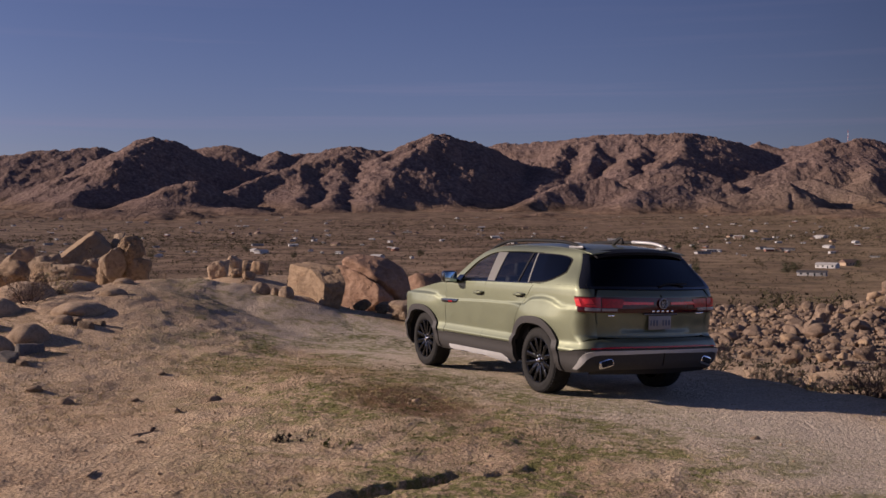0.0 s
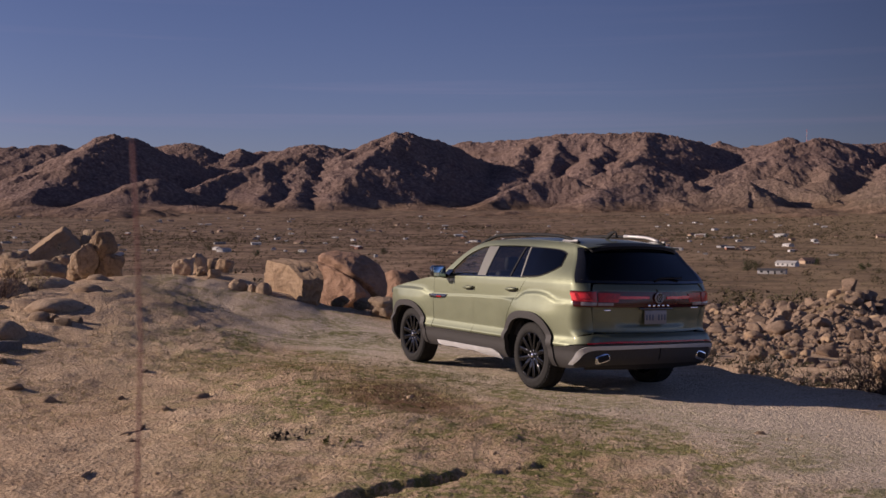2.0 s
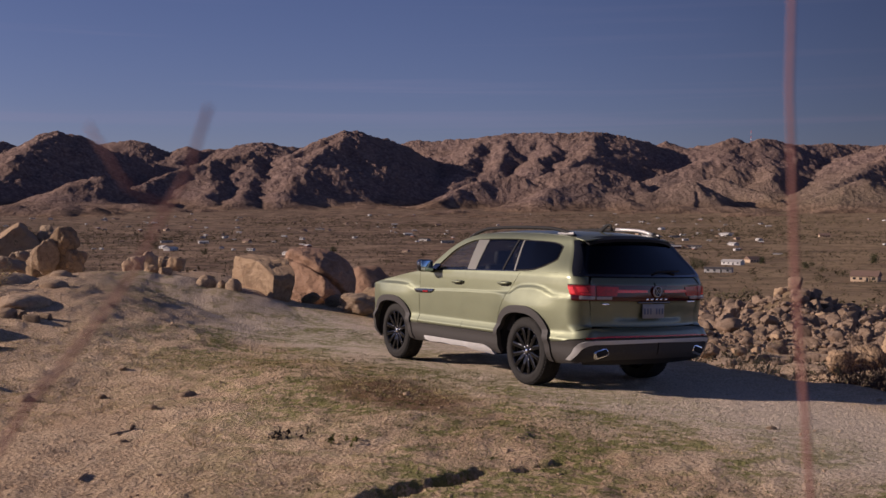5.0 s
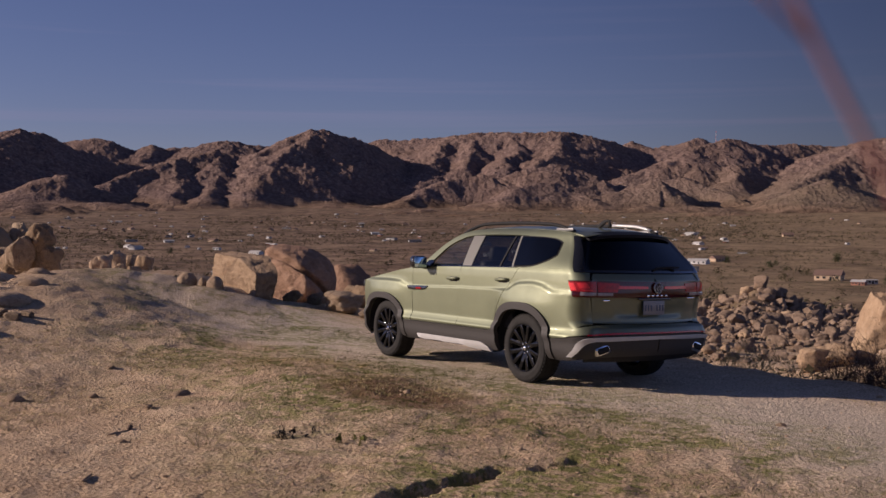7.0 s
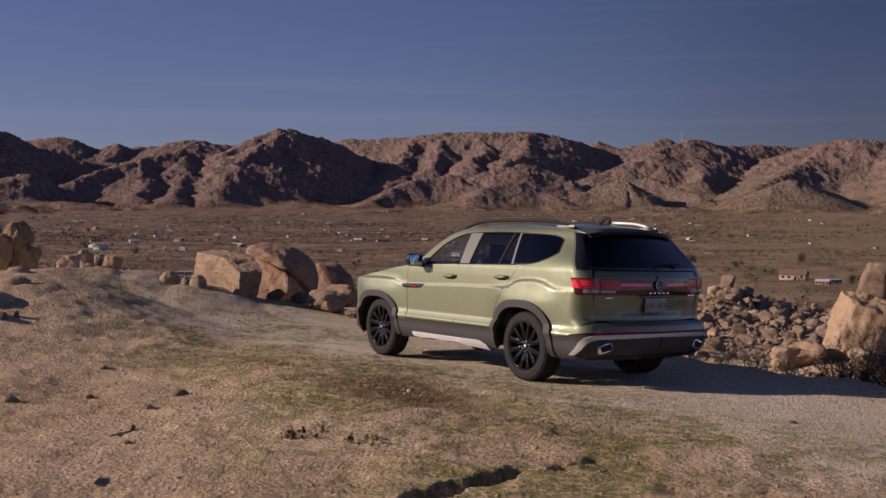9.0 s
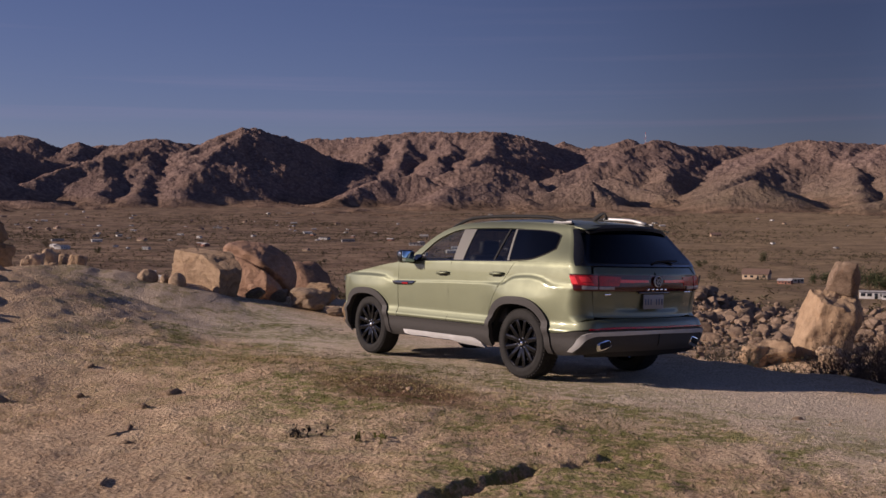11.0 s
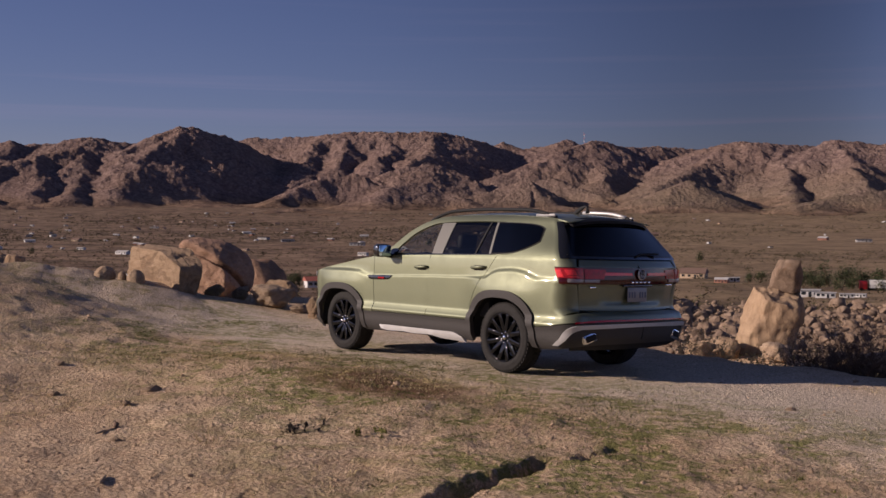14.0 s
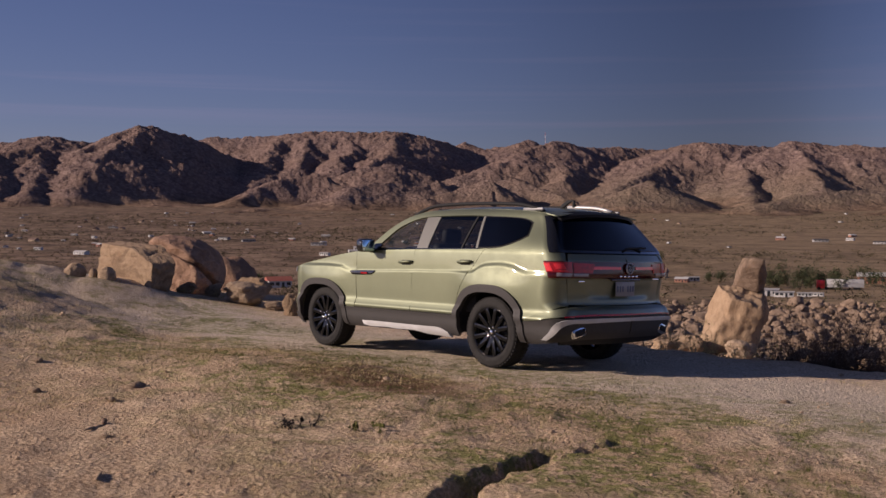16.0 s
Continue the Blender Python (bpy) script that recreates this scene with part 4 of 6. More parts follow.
both("quarter_window", [(-1.305, 1.275), (-1.48, 1.28), (-1.63, 1.293), (-1.75, 1.324), (-1.86, 1.366), (-1.932, 1.408)], [(-1.258, 1.6), (-1.45, 1.597), (-1.62, 1.59), (-1.75, 1.58), (-1.85, 1.562), (-1.908, 1.535)], 30, 12, DARK_GLASS, 0.012, 0.006, label="dark privacy glass")
both("belt_moulding", [(0.5, 1.218), (0.0, 1.238), (-0.6, 1.247), (-1.3, 1.256)], [(0.5, 1.236), (0.0, 1.25), (-0.6, 1.257), (-1.3, 1.266)], 40, 2, BLACK_GLOSS, 0.002)

# cladding and trims
both("front_arch_cladding", fa_in, fa_out, 60, 5, CLADDING, 0.022, 0.05)
both("rear_arch_cladding", ra_in, ra_out, 60, 5, CLADDING, 0.022, 0.05)
both("rocker_cladding", [(1.01, 0.30), (0.6, 0.31), (0.0, 0.315), (-0.6, 0.315), (-1.01, 0.31)], [(0.985, 0.53), (0.6, 0.53), (0.0, 0.533), (-0.6, 0.533), (-0.985, 0.533)], 40, 10, CLADDING, 0.012, 0.04)
both("sill_trim", [(0.62, 0.352), (0.5, 0.338), (0.2, 0.344), (0.0, 0.338), (-0.3, 0.342), (-0.5, 0.325), (-0.75, 0.318), (-0.9, 0.31)], [(0.66, 0.385), (0.5, 0.388), (0.2, 0.388), (0.0, 0.388), (-0.3, 0.388), (-0.5, 0.388), (-0.72, 0.386), (-0.85, 0.345)], 50, 4, SATIN, 0.022, 0.03, label="satin silver sill guard", rise=lambda u, v: 0.02 * (1 - v))
both("front_lower_cladding", [(2.0, 0.26), (2.3, 0.26), (2.6, 0.26), (3.3, 0.26)], [(2.02, 0.40), (2.3, 0.40), (2.6, 0.4), (3.3, 0.4)], 24, 5, CLADDING, 0.02)
both("rear_lower_cladding", [(-2.0, 0.3), (-2.15, 0.31), (-2.3, 0.325), (around(0.6, 0.36), 0.36), (around(-0.02, 0.37), 0.37)], [(-2.0, 0.53), (-2.15, 0.54), (-2.3, 0.555), (around(0.6, 0.59), 0.59), (around(-0.02, 0.6), 0.6)], 60, 10, CLADDING, 0.008, 0.04)
both("bumper_ledge", [(-2.05, 0.535), (-2.2, 0.552), (-2.35, 0.575), (around(0.6, 0.615), 0.615), (around(-0.02, 0.62), 0.62)], [(-2.06, 0.56), (-2.2, 0.615), (-2.35, 0.655), (around(0.6, 0.69), 0.69), (around(-0.02, 0.69), 0.69)], 60, 6, PAINT, 0.006, 0.03)
both("reflector_strip", [(around(0.86, 0.583), 0.583), (around(0.5, 0.598), 0.598), (around(-0.02, 0.603), 0.603)], [(around(0.86, 0.598), 0.598), (around(0.5, 0.616), 0.616), (around(-0.02, 0.618), 0.618)], 40, 2, RED_LENS, 0.012, 0.012, label="thin red reflector strip")
both("skid_trim", [(around(0.97, 0.36), 0.36), (around(0.93, 0.42), 0.42), (around(0.88, 0.49), 0.49), (around(0.8, 0.525), 0.525), (around(0.6, 0.532), 0.532), (around(0.3, 0.54), 0.54), (around(-0.02, 0.545), 0.545)],
     [(around(1.04, 0.36), 0.36), (around(1.0, 0.43), 0.43), (around(0.96, 0.515), 0.515), (around(0.86, 0.56), 0.56), (around(0.6, 0.572), 0.572), (around(0.3, 0.578), 0.578), (around(-0.02, 0.58), 0.58)], 50, 4, SATIN, 0.022, 0.03, label="satin silver bumper trim")
both("lower_valance", [(around(0.8, 0.30), 0.30), (around(0.4, 0.3), 0.3), (around(-0.02, 0.3), 0.3)], [(around(0.8, 0.37), 0.37), (around(0.4, 0.38), 0.38), (around(-0.02, 0.39), 0.39)], 24, 4, BLACK_MATT, 0.0, 0.04)

# tailgate
both("tailgate", [(around(0.732, 0.712), 0.712), (around(0.5, 0.706), 0.706), (around(0.2, 0.704), 0.704), (around(-0.02, 0.704), 0.704)], [(around(0.732, 1.222), 1.222), (around(0.5, 1.222), 1.222), (around(0.2, 1.222), 1.222), (around(-0.02, 1.222), 1.222)], 30, 36, PAINT, 0.0, 0.02,
     rise=lambda u, v: -0.018 * step(u, 0.28 + 0.25 * max(0, 0.32 - v), 0.48 + 0.25 * max(0, 0.32 - v)) * step(v, 0.09, 0.17) * step(0.56 - v, 0, 0.03))
both("rear_window_surround", [(around(0.93, 1.236), 1.236), (around(0.5, 1.232), 1.232), (around(-0.02, 1.232), 1.232)], [(around(0.72, 1.612), 1.612), (around(0.45, 1.618), 1.618), (around(-0.02, 1.622), 1.622)], 24, 20, BLACK_GLOSS, 0.006, 0.02)
both("rear_window", [(around(0.78, 1.262), 1.262), (around(0.45, 1.262), 1.262), (around(-0.02, 1.262), 1.262)], [(around(0.67, 1.57), 1.57), (around(0.4, 1.575), 1.575), (around(-0.02, 1.578), 1.578)], 24, 16, DARK_GLASS, 0.013, 0.006, label="dark tailgate glass")
both("lamp_housing", [(-2.315, 0.985), (around(0.86, 0.985), 0.985), (around(0.6, 0.985), 0.985), (around(0.3, 0.985), 0.985), (around(-0.02, 0.985), 0.985)], [(-2.245, 1.152), (around(0.92, 1.152), 1.152), (around(0.6, 1.15), 1.15), (around(0.3, 1.148), 1.148), (around(-0.02, 1.147), 1.147)], 50, 8, SMOKED, 0.010, 0.02, label="smoked red lamp band across the tailgate")
both("tail_lamp", [(-2.29, 1.035), (around(0.9, 1.03), 1.03), (around(0.735, 1.03), 1.03)], [(-2.255, 1.14), (around(0.92, 1.14), 1.14), (around(0.735, 1.14), 1.14)], 20, 6, RED_LENS, 0.018, 0.01, label="red tail lamp")
for s0, s1, z0, z1 in ((0.90, 0.80, 1.07, 1.125), (0.99, 0.93, 1.05, 1.125), (0.86, 0.77, 1.045, 1.06)):
    both("lamp_core", [(around(s0, z0), z0), (around(s1, z0), z0)], [(around(s0 + 0.03, z1), z1), (around(s1 + 0.03, z1), z1)], 6, 3, RED_BRIGHT, 0.023, 0.006, label="bright red lamp element")
both("tailgate_lamp", [(around(0.715, 1.03), 1.03), (around(0.5, 1.03), 1.03)], [(around(0.715, 1.135), 1.135), (around(0.47, 1.125), 1.125)], 10, 6, RED_LENS, 0.018, 0.01, label="red tailgate lamp")
both("light_bar", [(around(0.5, 1.068), 1.068), (around(0.12, 1.07), 1.07)], [(around(0.48, 1.1), 1.1), (around(0.12, 1.096), 1.096)], 14, 2, RED_BRIGHT, 0.018, 0.01, label="thin red light bar")
both("reversing_lamp", [(around(0.9, 1.0), 1.0), (around(0.735, 1.0), 1.0)], [(around(0.9, 1.025), 1.025), (around(0.735, 1.025), 1.025)], 8, 2, WHITE_LENS, 0.02, 0.008)
both("reversing_lamp", [(around(0.715, 1.0), 1.0), (around(0.55, 1.0), 1.0)], [(around(0.715, 1.022), 1.022), (around(0.55, 1.022), 1.022)], 8, 2, WHITE_LENS, 0.02, 0.008)


def sheet_part(name, fn, nu, nv, material, label="", thick=0.012):
    """A thick panel from a function of two shares."""
    bm = bmesh.new()
    grid = [[bm.verts.new(fn(i / nu, j / nv)) for j in range(nv + 1)] for i in range(nu + 1)]
    for i in range(nu):
        for j in range(nv):
            bm.faces.new((grid[i][j], grid[i + 1][j], grid[i + 1][j + 1], grid[i][j + 1]))
    bmesh.ops.recalc_face_normals(bm, faces=bm.faces[:])
    if sum(f.normal.z for f in bm.faces) < 0:
        bmesh.ops.reverse_faces(bm, faces=bm.faces[:])
    edge = [e for e in bm.edges if len(e.link_faces) == 1]
    if thick:
        made = bmesh.ops.extrude_edge_only(bm, edges=edge)
        for vert in (g for g in made["geom"] if isinstance(g, bmesh.types.BMVert)):
            vert.co.z -= thick
    return part(name, shade(bm, 40), material, car, label)


EDGE_X = [-2.17, -1.97, -1.7, -1.25, -0.8, -0.3, 0.02, 0.28]
EDGE_Z = [1.615, 1.65, 1.675, 1.695, 1.7, 1.685, 1.625, 1.51]


def roof_point(u, v):
    x = 0.1 + (-2.17 - 0.1) * u
    ze = smooth_at(x, EDGE_X, EDGE_Z)
    ye = half_width(x, ze) - 0.004
    y = ye * (2 * v - 1)
    front = 0.10 * (1 - (2 * v - 1) ** 2) * max(0, 1 - u * 6)
    return (x + front, y, ze + 0.002 + (0.045 + 0.03 * max(0, 1 - u * 5)) * (1 - abs(2 * v - 1) ** 2.4))


sheet_part("roof", roof_point, 40, 28, PAINT)


HOOD_LINE = ([0.8, 1.1, 1.5, 1.85, 2.1, 2.26], [1.205, 1.17, 1.105, 1.05, 1.0, 0.93])


def hood_point(u, v):
    x = 2.25 - 1.42 * u
    q = 2 * v - 1
    ye = half_width(min(x, 1.95), 1.1) - 0.02 - 0.22 * max(0, (x - 1.95) / 0.34) ** 2
    z = smooth_at(x, *HOOD_LINE)
    return (x, ye * q, z + 0.055 * (1 - abs(q) ** 3) + 0.012 * math.exp(-((abs(q) - 0.62) / 0.08) ** 2))


sheet_part("hood", hood_point, 30, 28, PAINT)


def screen_point(u, v):
    q = 2 * v - 1
    top = Vector((0.2 - 0.14 * q * q, 0.63 * q, 1.675 - 0.07 * q * q))
    low = Vector((1.0 - 0.38 * q * q, 0.86 * q, 1.215))
    return top + (low - top) * u + Vector((0.03, 0, 0.03)) * math.sin(math.pi * u)


sheet_part("windscreen", screen_point, 12, 20, GLASS, "clear windscreen glass", 0)


def spoiler_point(u, v):
    q = 2 * v - 1
    x = -2.1 - (0.2 - 0.13 * abs(q) ** 2) * u
    return (x, (0.61 - 0.02 * u) * q, 1.645 - 0.035 * u + 0.035 * (1 - abs(q) ** 2.4) - 0.02 * abs(q) ** 6)


sheet_part("roof_spoiler", spoiler_point, 8, 24, SPOILER, "black roof spoiler", 0.03)

# roof rails
for side in (1, -1):
    pts = []
    for k in range(22):
        u = k / 21
        x = 0.02 - 1.97 * u
        ze = smooth_at(x, EDGE_X, EDGE_Z)
        pts.append((x, side * (half_width(x, ze) - 0.055), ze + 0.012 + 0.052 * min(1, 6 * u, 6 * (1 - u)) ** 0.7))
    rail = part("roof_rail", bar_through(pts, 0.02, 8), BLACK_MATT, car, "black roof rail")
    if side < 0:
        part("rail_cap", bar_through([(x, y + 0.012, z + 0.006) for x, y, z in pts[13:21]], 0.02, 8), SATIN, rail, "silver end of the roof rail")
    for u, x0, x1 in ((0, -0.08, 0.02), (1, -1.66, -1.95)):
        foot = box(abs(x1 - x0), 0.03, 0.034, ((x0 + x1) / 2, side * (half_width((x0 + x1) / 2, 1.67) - 0.05), smooth_at((x0 + x1) / 2, EDGE_X, EDGE_Z) + 0.022), 0.012)
        part("rail_foot", foot, RAIL_END if u else BLACK_MATT, rail)

# fin aerial and rear wiper
bm = bar_through([(-1.62, 0, 1.71), (-1.66, 0, 1.745), (-1.73, 0, 1.785), (-1.79, 0, 1.805), (-1.815, 0, 1.80), (-1.83, 0, 1.735)], 0.03, 8, [0.012, 0.03, 0.026, 0.014, 0.012, 0.03])
for vert in bm.verts:
    vert.co.y *= 0.55
part("fin_aerial", bm, BLACK_MATT, car)
part("rear_wiper", bar_through([(-2.50, -0.02, 1.265), (-2.478, -0.12, 1.292), (-2.475, -0.32, 1.298), (-2.475, -0.42, 1.298)], 0.012, 6), BLACK_MATT, car)

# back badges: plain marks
badge = part("badge", turned([(0.0, 0), (0.052, 0), (0.055, 0.006), (0.055, 0.012), (0.05, 0.014), (0.047, 0.011), (0.0, 0.011)], 32), BLACK_GLOSS, car, "round black badge with chrome rim")
badge.matrix_basis = Matrix.Translation((-2.598, 0, 1.083)) @ Matrix.Rotation(radians(90), 4, "Z")
for k in range(2):
    zig = bar_through([(-2.622, 0.036, 1.118 - k * 0.035), (-2.622, 0.018, 1.083 - k * 0.035), (-2.622, 0.0, 1.112 - k * 0.035), (-2.622, -0.018, 1.083 - k * 0.035), (-2.622, -0.036, 1.118 - k * 0.035)], 0.005, 6)
    stroke = part("badge_stroke", zig, SATIN, badge)
    stroke.matrix_parent_inverse = badge.matrix_basis.inverted()
part("badge_rim", turned([(0.049, 0.008), (0.051, 0.018), (0.057, 0.014), (0.057, 0.0)], 32), SATIN, badge)
for k in range(5):
    part("badge_bar", box(0.008, 0.032, 0.018, (-2.594, 0.13 - k * 0.065, 0.998), 0.003), CHROME, car)
part("badge_bar", box(0.008, 0.09, 0.014, (-2.468, 0.6, 0.945), 0.003), CHROME, car)
part("badge_bar", box(0.008, 0.11, 0.014, (-2.468, -0.62, 0.965), 0.003), CHROME, car)
plate = part("number_plate", box(0.012, 0.305, 0.152, (-2.546, 0, 0.87), 0.004), PLATE, car, "white number plate with dark bars")
for k in range(7):
    if k != 3:
        part("plate_mark", box(0.004, 0.02, 0.062, (-2.553, 0.125 - k * 0.0417, 0.868), 0.002), LETTER, plate)
part("plate_lip", box(0.03, 0.46, 0.02, (-2.548, 0, 0.962), 0.006), BLACK_GLOSS, car)

# exhaust trims
for side in (1, -1):
    tilt = Matrix.Rotation(radians(-16 * side), 4, "X")
    outer = part("exhaust_trim", box(0.07, 0.185, 0.105, (-2.5, side * 0.68, 0.435), 0.03, Matrix.Rotation(radians(-10 * side), 4, "Z") @ tilt), CHROME, car, "chrome exhaust surround")
    part("exhaust_mouth", box(0.07, 0.145, 0.07, (-2.512, side * 0.68, 0.435), 0.022, Matrix.Rotation(radians(-10 * side), 4, "Z") @ tilt), BLACK_MATT, outer)

# door handles, mirrors, fender trim
for side in (1, -1):
    for x, z in ((-0.13, 1.095), (-1.12, 1.117)):
        y = half_width(x, z) * side
        cup = box(0.16, 0.012, 0.06, (x, y - 0.004 * side, z - 0.008), 0.005)
        part("handle_recess", cup, CLADDING, car)
        grip = bar_through([(x + 0.115, y + 0.004 * side, z - 0.012), (x + 0.085, y + 0.034 * side, z - 0.004), (x, y + 0.042 * side, z), (x - 0.085, y + 0.036 * side, z + 0.004), (x - 0.12, y + 0.004 * side, z + 0.006)], 0.014, 8, [0.01, 0.015, 0.017, 0.016, 0.01])
        part("door_handle", grip, PAINT, car, "painted handle with bright edge")
    mirror = part("door_mirror", None or box(0.15, 0.2, 0.155, (0.47, side * 1.085, 1.275), 0.05, Matrix.Rotation(radians(-10 * side), 4, "Z"), 4), BLACK_GLOSS, car, "gloss black door mirror")
    part("mirror_arm", bar_through([(0.47, side * 0.95, 1.215), (0.48, side * 1.0, 1.22), (0.48, side * 1.05, 1.235)], 0.03, 8), BLACK_GLOSS, mirror)
    swing = Matrix.Rotation(radians(-10 * side), 4, "Z")
    part("mirror_glass", box(0.008, 0.16, 0.125, Vector((0.47, side * 1.085, 1.275)) + swing @ Vector((-0.079, 0, 0)), 0.003, swing @ Matrix.Rotation(radians(4), 4, "Y")), MIRROR, mirror, "mirror glass tinted with the blue of the sky")
both("fender_vent", [(0.86, 0.925), (0.74, 0.925), (0.58, 0.93), (0.5, 0.935)], [(0.9, 0.962), (0.74, 0.966), (0.58, 0.97), (0.42, 0.973)], 16, 3, BLACK_GLOSS, 0.014, 0.014, label="gloss black side vent trim")
both("vent_mark", [(0.68, 0.935), (0.56, 0.938)], [(0.68, 0.955), (0.56, 0.957)], 4, 2, RED_LENS, 0.021, 0.006)

# inner shell, floor, seats and wheel wells
def hollow_floor():
    bm = box(3.9, 1.5, 0.16, (-0.15, 0, 0.42), 0.03)
    return bm


part("floor_pan", hollow_floor(), BLACK_MATT, car)
part("engine_bay", box(1.05, 1.05, 0.62, (1.62, 0, 0.62), 0.08), BLACK_MATT, car)
part("boot_wall", box(0.1, 1.42, 0.62, (-2.32, 0, 0.74), 0.03), BLACK_MATT, car)
part("dashboard", box(0.42, 1.5, 0.3, (0.72, 0, 1.02), 0.08), CABIN, car)
for side in (1, -1):
    part("door_lining", box(1.85, 0.06, 0.66, (-0.28, side * 0.84, 0.9), 0.02), CABIN, car)
    part("side_lining", box(1.0, 0.08, 0.3, (-1.75, side * 0.8, 1.06), 0.02), CABIN, car)
part("headliner", box(1.9, 1.2, 0.03, (-1.05, 0, 1.62), 0.012), CABIN, car)
wheel_ring = part("steering_wheel", turned([(0.165, -0.012), (0.19, 0), (0.165, 0.012), (0.15, 0), (0.165, -0.012)], 28), CABIN, car)
wheel_ring.matrix_basis = pose(0.42, 0.38, 1.1, 0, 0, 90) @ pose(0, 0, 0, 25, 0, 0)
for x, width, ys, mat in ((-0.1, 0.5, (0.4, -0.4), LEATHER), (-1.0, 0.55, (0.42, 0.0, -0.42), LEATHER), (-1.75, 0.5, (0.35, -0.35), LEATHER)):
    for y in ys:
        seat = part("seat", box(0.5, min(width, 0.48), 0.14, (x + 0.2, y, 0.68), 0.05, None, 3), mat, car)
        part("seat_back", box(0.14, min(width, 0.46), 0.6, (x - 0.1, y, 1.02), 0.05, Matrix.Rotation(radians(-12), 4, "Y"), 3), mat, seat)
        part("headrest", box(0.1, 0.26, 0.17, (x - 0.19, y, 1.4), 0.04, Matrix.Rotation(radians(-8), 4, "Y"), 3), mat, seat)
for x, r in ((FX, 0.45), (BX, 0.465)):
    for side in (1, -1):
        bm = bmesh.new()
        rings = []
        for y in (0.93, 0.62):
            rings.append([bm.verts.new((x + px - x, y * side, pz)) for px, pz in arch(x, r, r - 0.03, -4, 184, 25)])
        for j in range(24):
            bm.faces.new((rings[0][j], rings[0][j + 1], rings[1][j + 1], rings[1][j]))
        bm.faces.new(rings[1])
        part("wheel_liner", shade(bm), BLACK_MATT, car)


# wheels
def wheel_parts(axle_x, side):
    hub = new("wheel")
    hub.parent = car
    hub.matrix_basis = Matrix.Translation((axle_x, side * 0.80, 0.377)) @ (Matrix() if side > 0 else Matrix.Rotation(math.pi, 4, "Z"))
    tyre = turned([(0.258, -0.11), (0.285, -0.125), (0.33, -0.125), (0.362, -0.108), (0.376, -0.07), (0.378, 0.0), (0.376, 0.07), (0.362, 0.108), (0.345, 0.122),
                   (0.335, 0.121), (0.318, 0.129), (0.298, 0.13), (0.28, 0.126), (0.27, 0.12), (0.26, 0.108), (0.258, -0.11)], 64)
    part("tyre", tyre, RUBBER, hub, "black all-terrain tyre")
    tread = bmesh.new()
    for k in range(54):
        t = 2 * math.pi * k / 54
        for y, turn in ((0.085, 18), (0.03, -22), (-0.03, 22), (-0.085, -18)):
            m = Matrix.Rotation(-t, 4, "Y") @ Matrix.Translation((0.369 if abs(y) > 0.05 else 0.3745, y, 0)) @ Matrix.Rotation(radians(turn), 4, "X") @ Matrix.Diagonal((0.014, 0.045, 0.028, 1))
            bmesh.ops.create_cube(tread, size=1, matrix=m)
    part("tread", tread, RUBBER, hub)
    rim = turned([(0.259, 0.10), (0.266, 0.112), (0.261, 0.117), (0.249, 0.108), (0.237, 0.07), (0.23, -0.09), (0.259, -0.105)], 64)
    rim_ob = part("rim", rim, SATIN_BLACK, hub, "gloss black alloy rim")
    for k in range(6):
        t = 2 * math.pi * k / 6
        sp = bmesh.new()
        for lean in (-1, 1):
            a, b = Vector((0.045, 0.078, lean * 0.022)), Vector((0.25, 0.104, lean * 0.066))
            way = b - a
            m = Matrix.Translation((a + b) / 2) @ Matrix.Rotation(math.atan2(way.y, way.x), 4, "Z") @ Matrix.Rotation(-math.asin(way.z / way.length), 4, "Y") @ Matrix.Diagonal((way.length, 0.032, 0.05, 1))
            bmesh.ops.create_cube(sp, size=1, matrix=m)
        bmesh.ops.bevel(sp, geom=sp.edges[:], offset=0.007, segments=2, profile=0.5, affect="EDGES")
        bmesh.ops.transform(sp, matrix=Matrix.Rotation(t, 4, "Y"), verts=sp.verts[:])
        part("spoke", shade(sp), SATIN_BLACK, rim_ob)
        bolt = turned([(0.0, 0.1), (0.009, 0.1), (0.011, 0.092), (0.011, 0.07)], 8)
        bmesh.ops.transform(bolt, matrix=Matrix.Rotation(t + 0.3, 4, "Y") @ Matrix.Translation((0.056, 0, 0)), verts=bolt.verts[:])
        part("wheel_bolt", bolt, CHROME, rim_ob)
    part("hub_cap", turned([(0.0, 0.108), (0.026, 0.107), (0.034, 0.1), (0.036, 0.08), (0.075, 0.078), (0.08, 0.06)], 28), BLACK_GLOSS, rim_ob)
    part("cap_badge", turned([(0.0, 0.1115), (0.022, 0.111), (0.024, 0.107)], 24), CHROME, rim_ob)
    part("brake_disc", turned([(0.05, 0.02), (0.165, 0.02), (0.165, 0.0), (0.05, 0.0)], 40), CLADDING, hub)


for axle in (FX, BX):
    for side in (1, -1):
        wheel_parts(axle, side)
car.matrix_basis = CAR_TILT

# ---- rocks ----
def solid_noise(p, seed):
    """Value noise in space, 0 to 1."""
    i = np.floor(p)
    f = p - i
    u = f * f * f * (f * (f * 6 - 15) + 10)
    out = 0
    for dz in (0, 1):
        q = i[:, 2] + dz
        kx, ky = i[:, 0] + q * 37.0, i[:, 1] - q * 17.0
        a, b = lattice(kx, ky, seed), lattice(kx + 1, ky, seed)
        c, d = lattice(kx, ky + 1, seed), lattice(kx + 1, ky + 1, seed)
        flat = (a + (b - a) * u[:, 0]) * (1 - u[:, 1]) + (c + (d - c) * u[:, 0]) * u[:, 1]
        out = out + flat * (u[:, 2] if dz else 1 - u[:, 2])
    return out


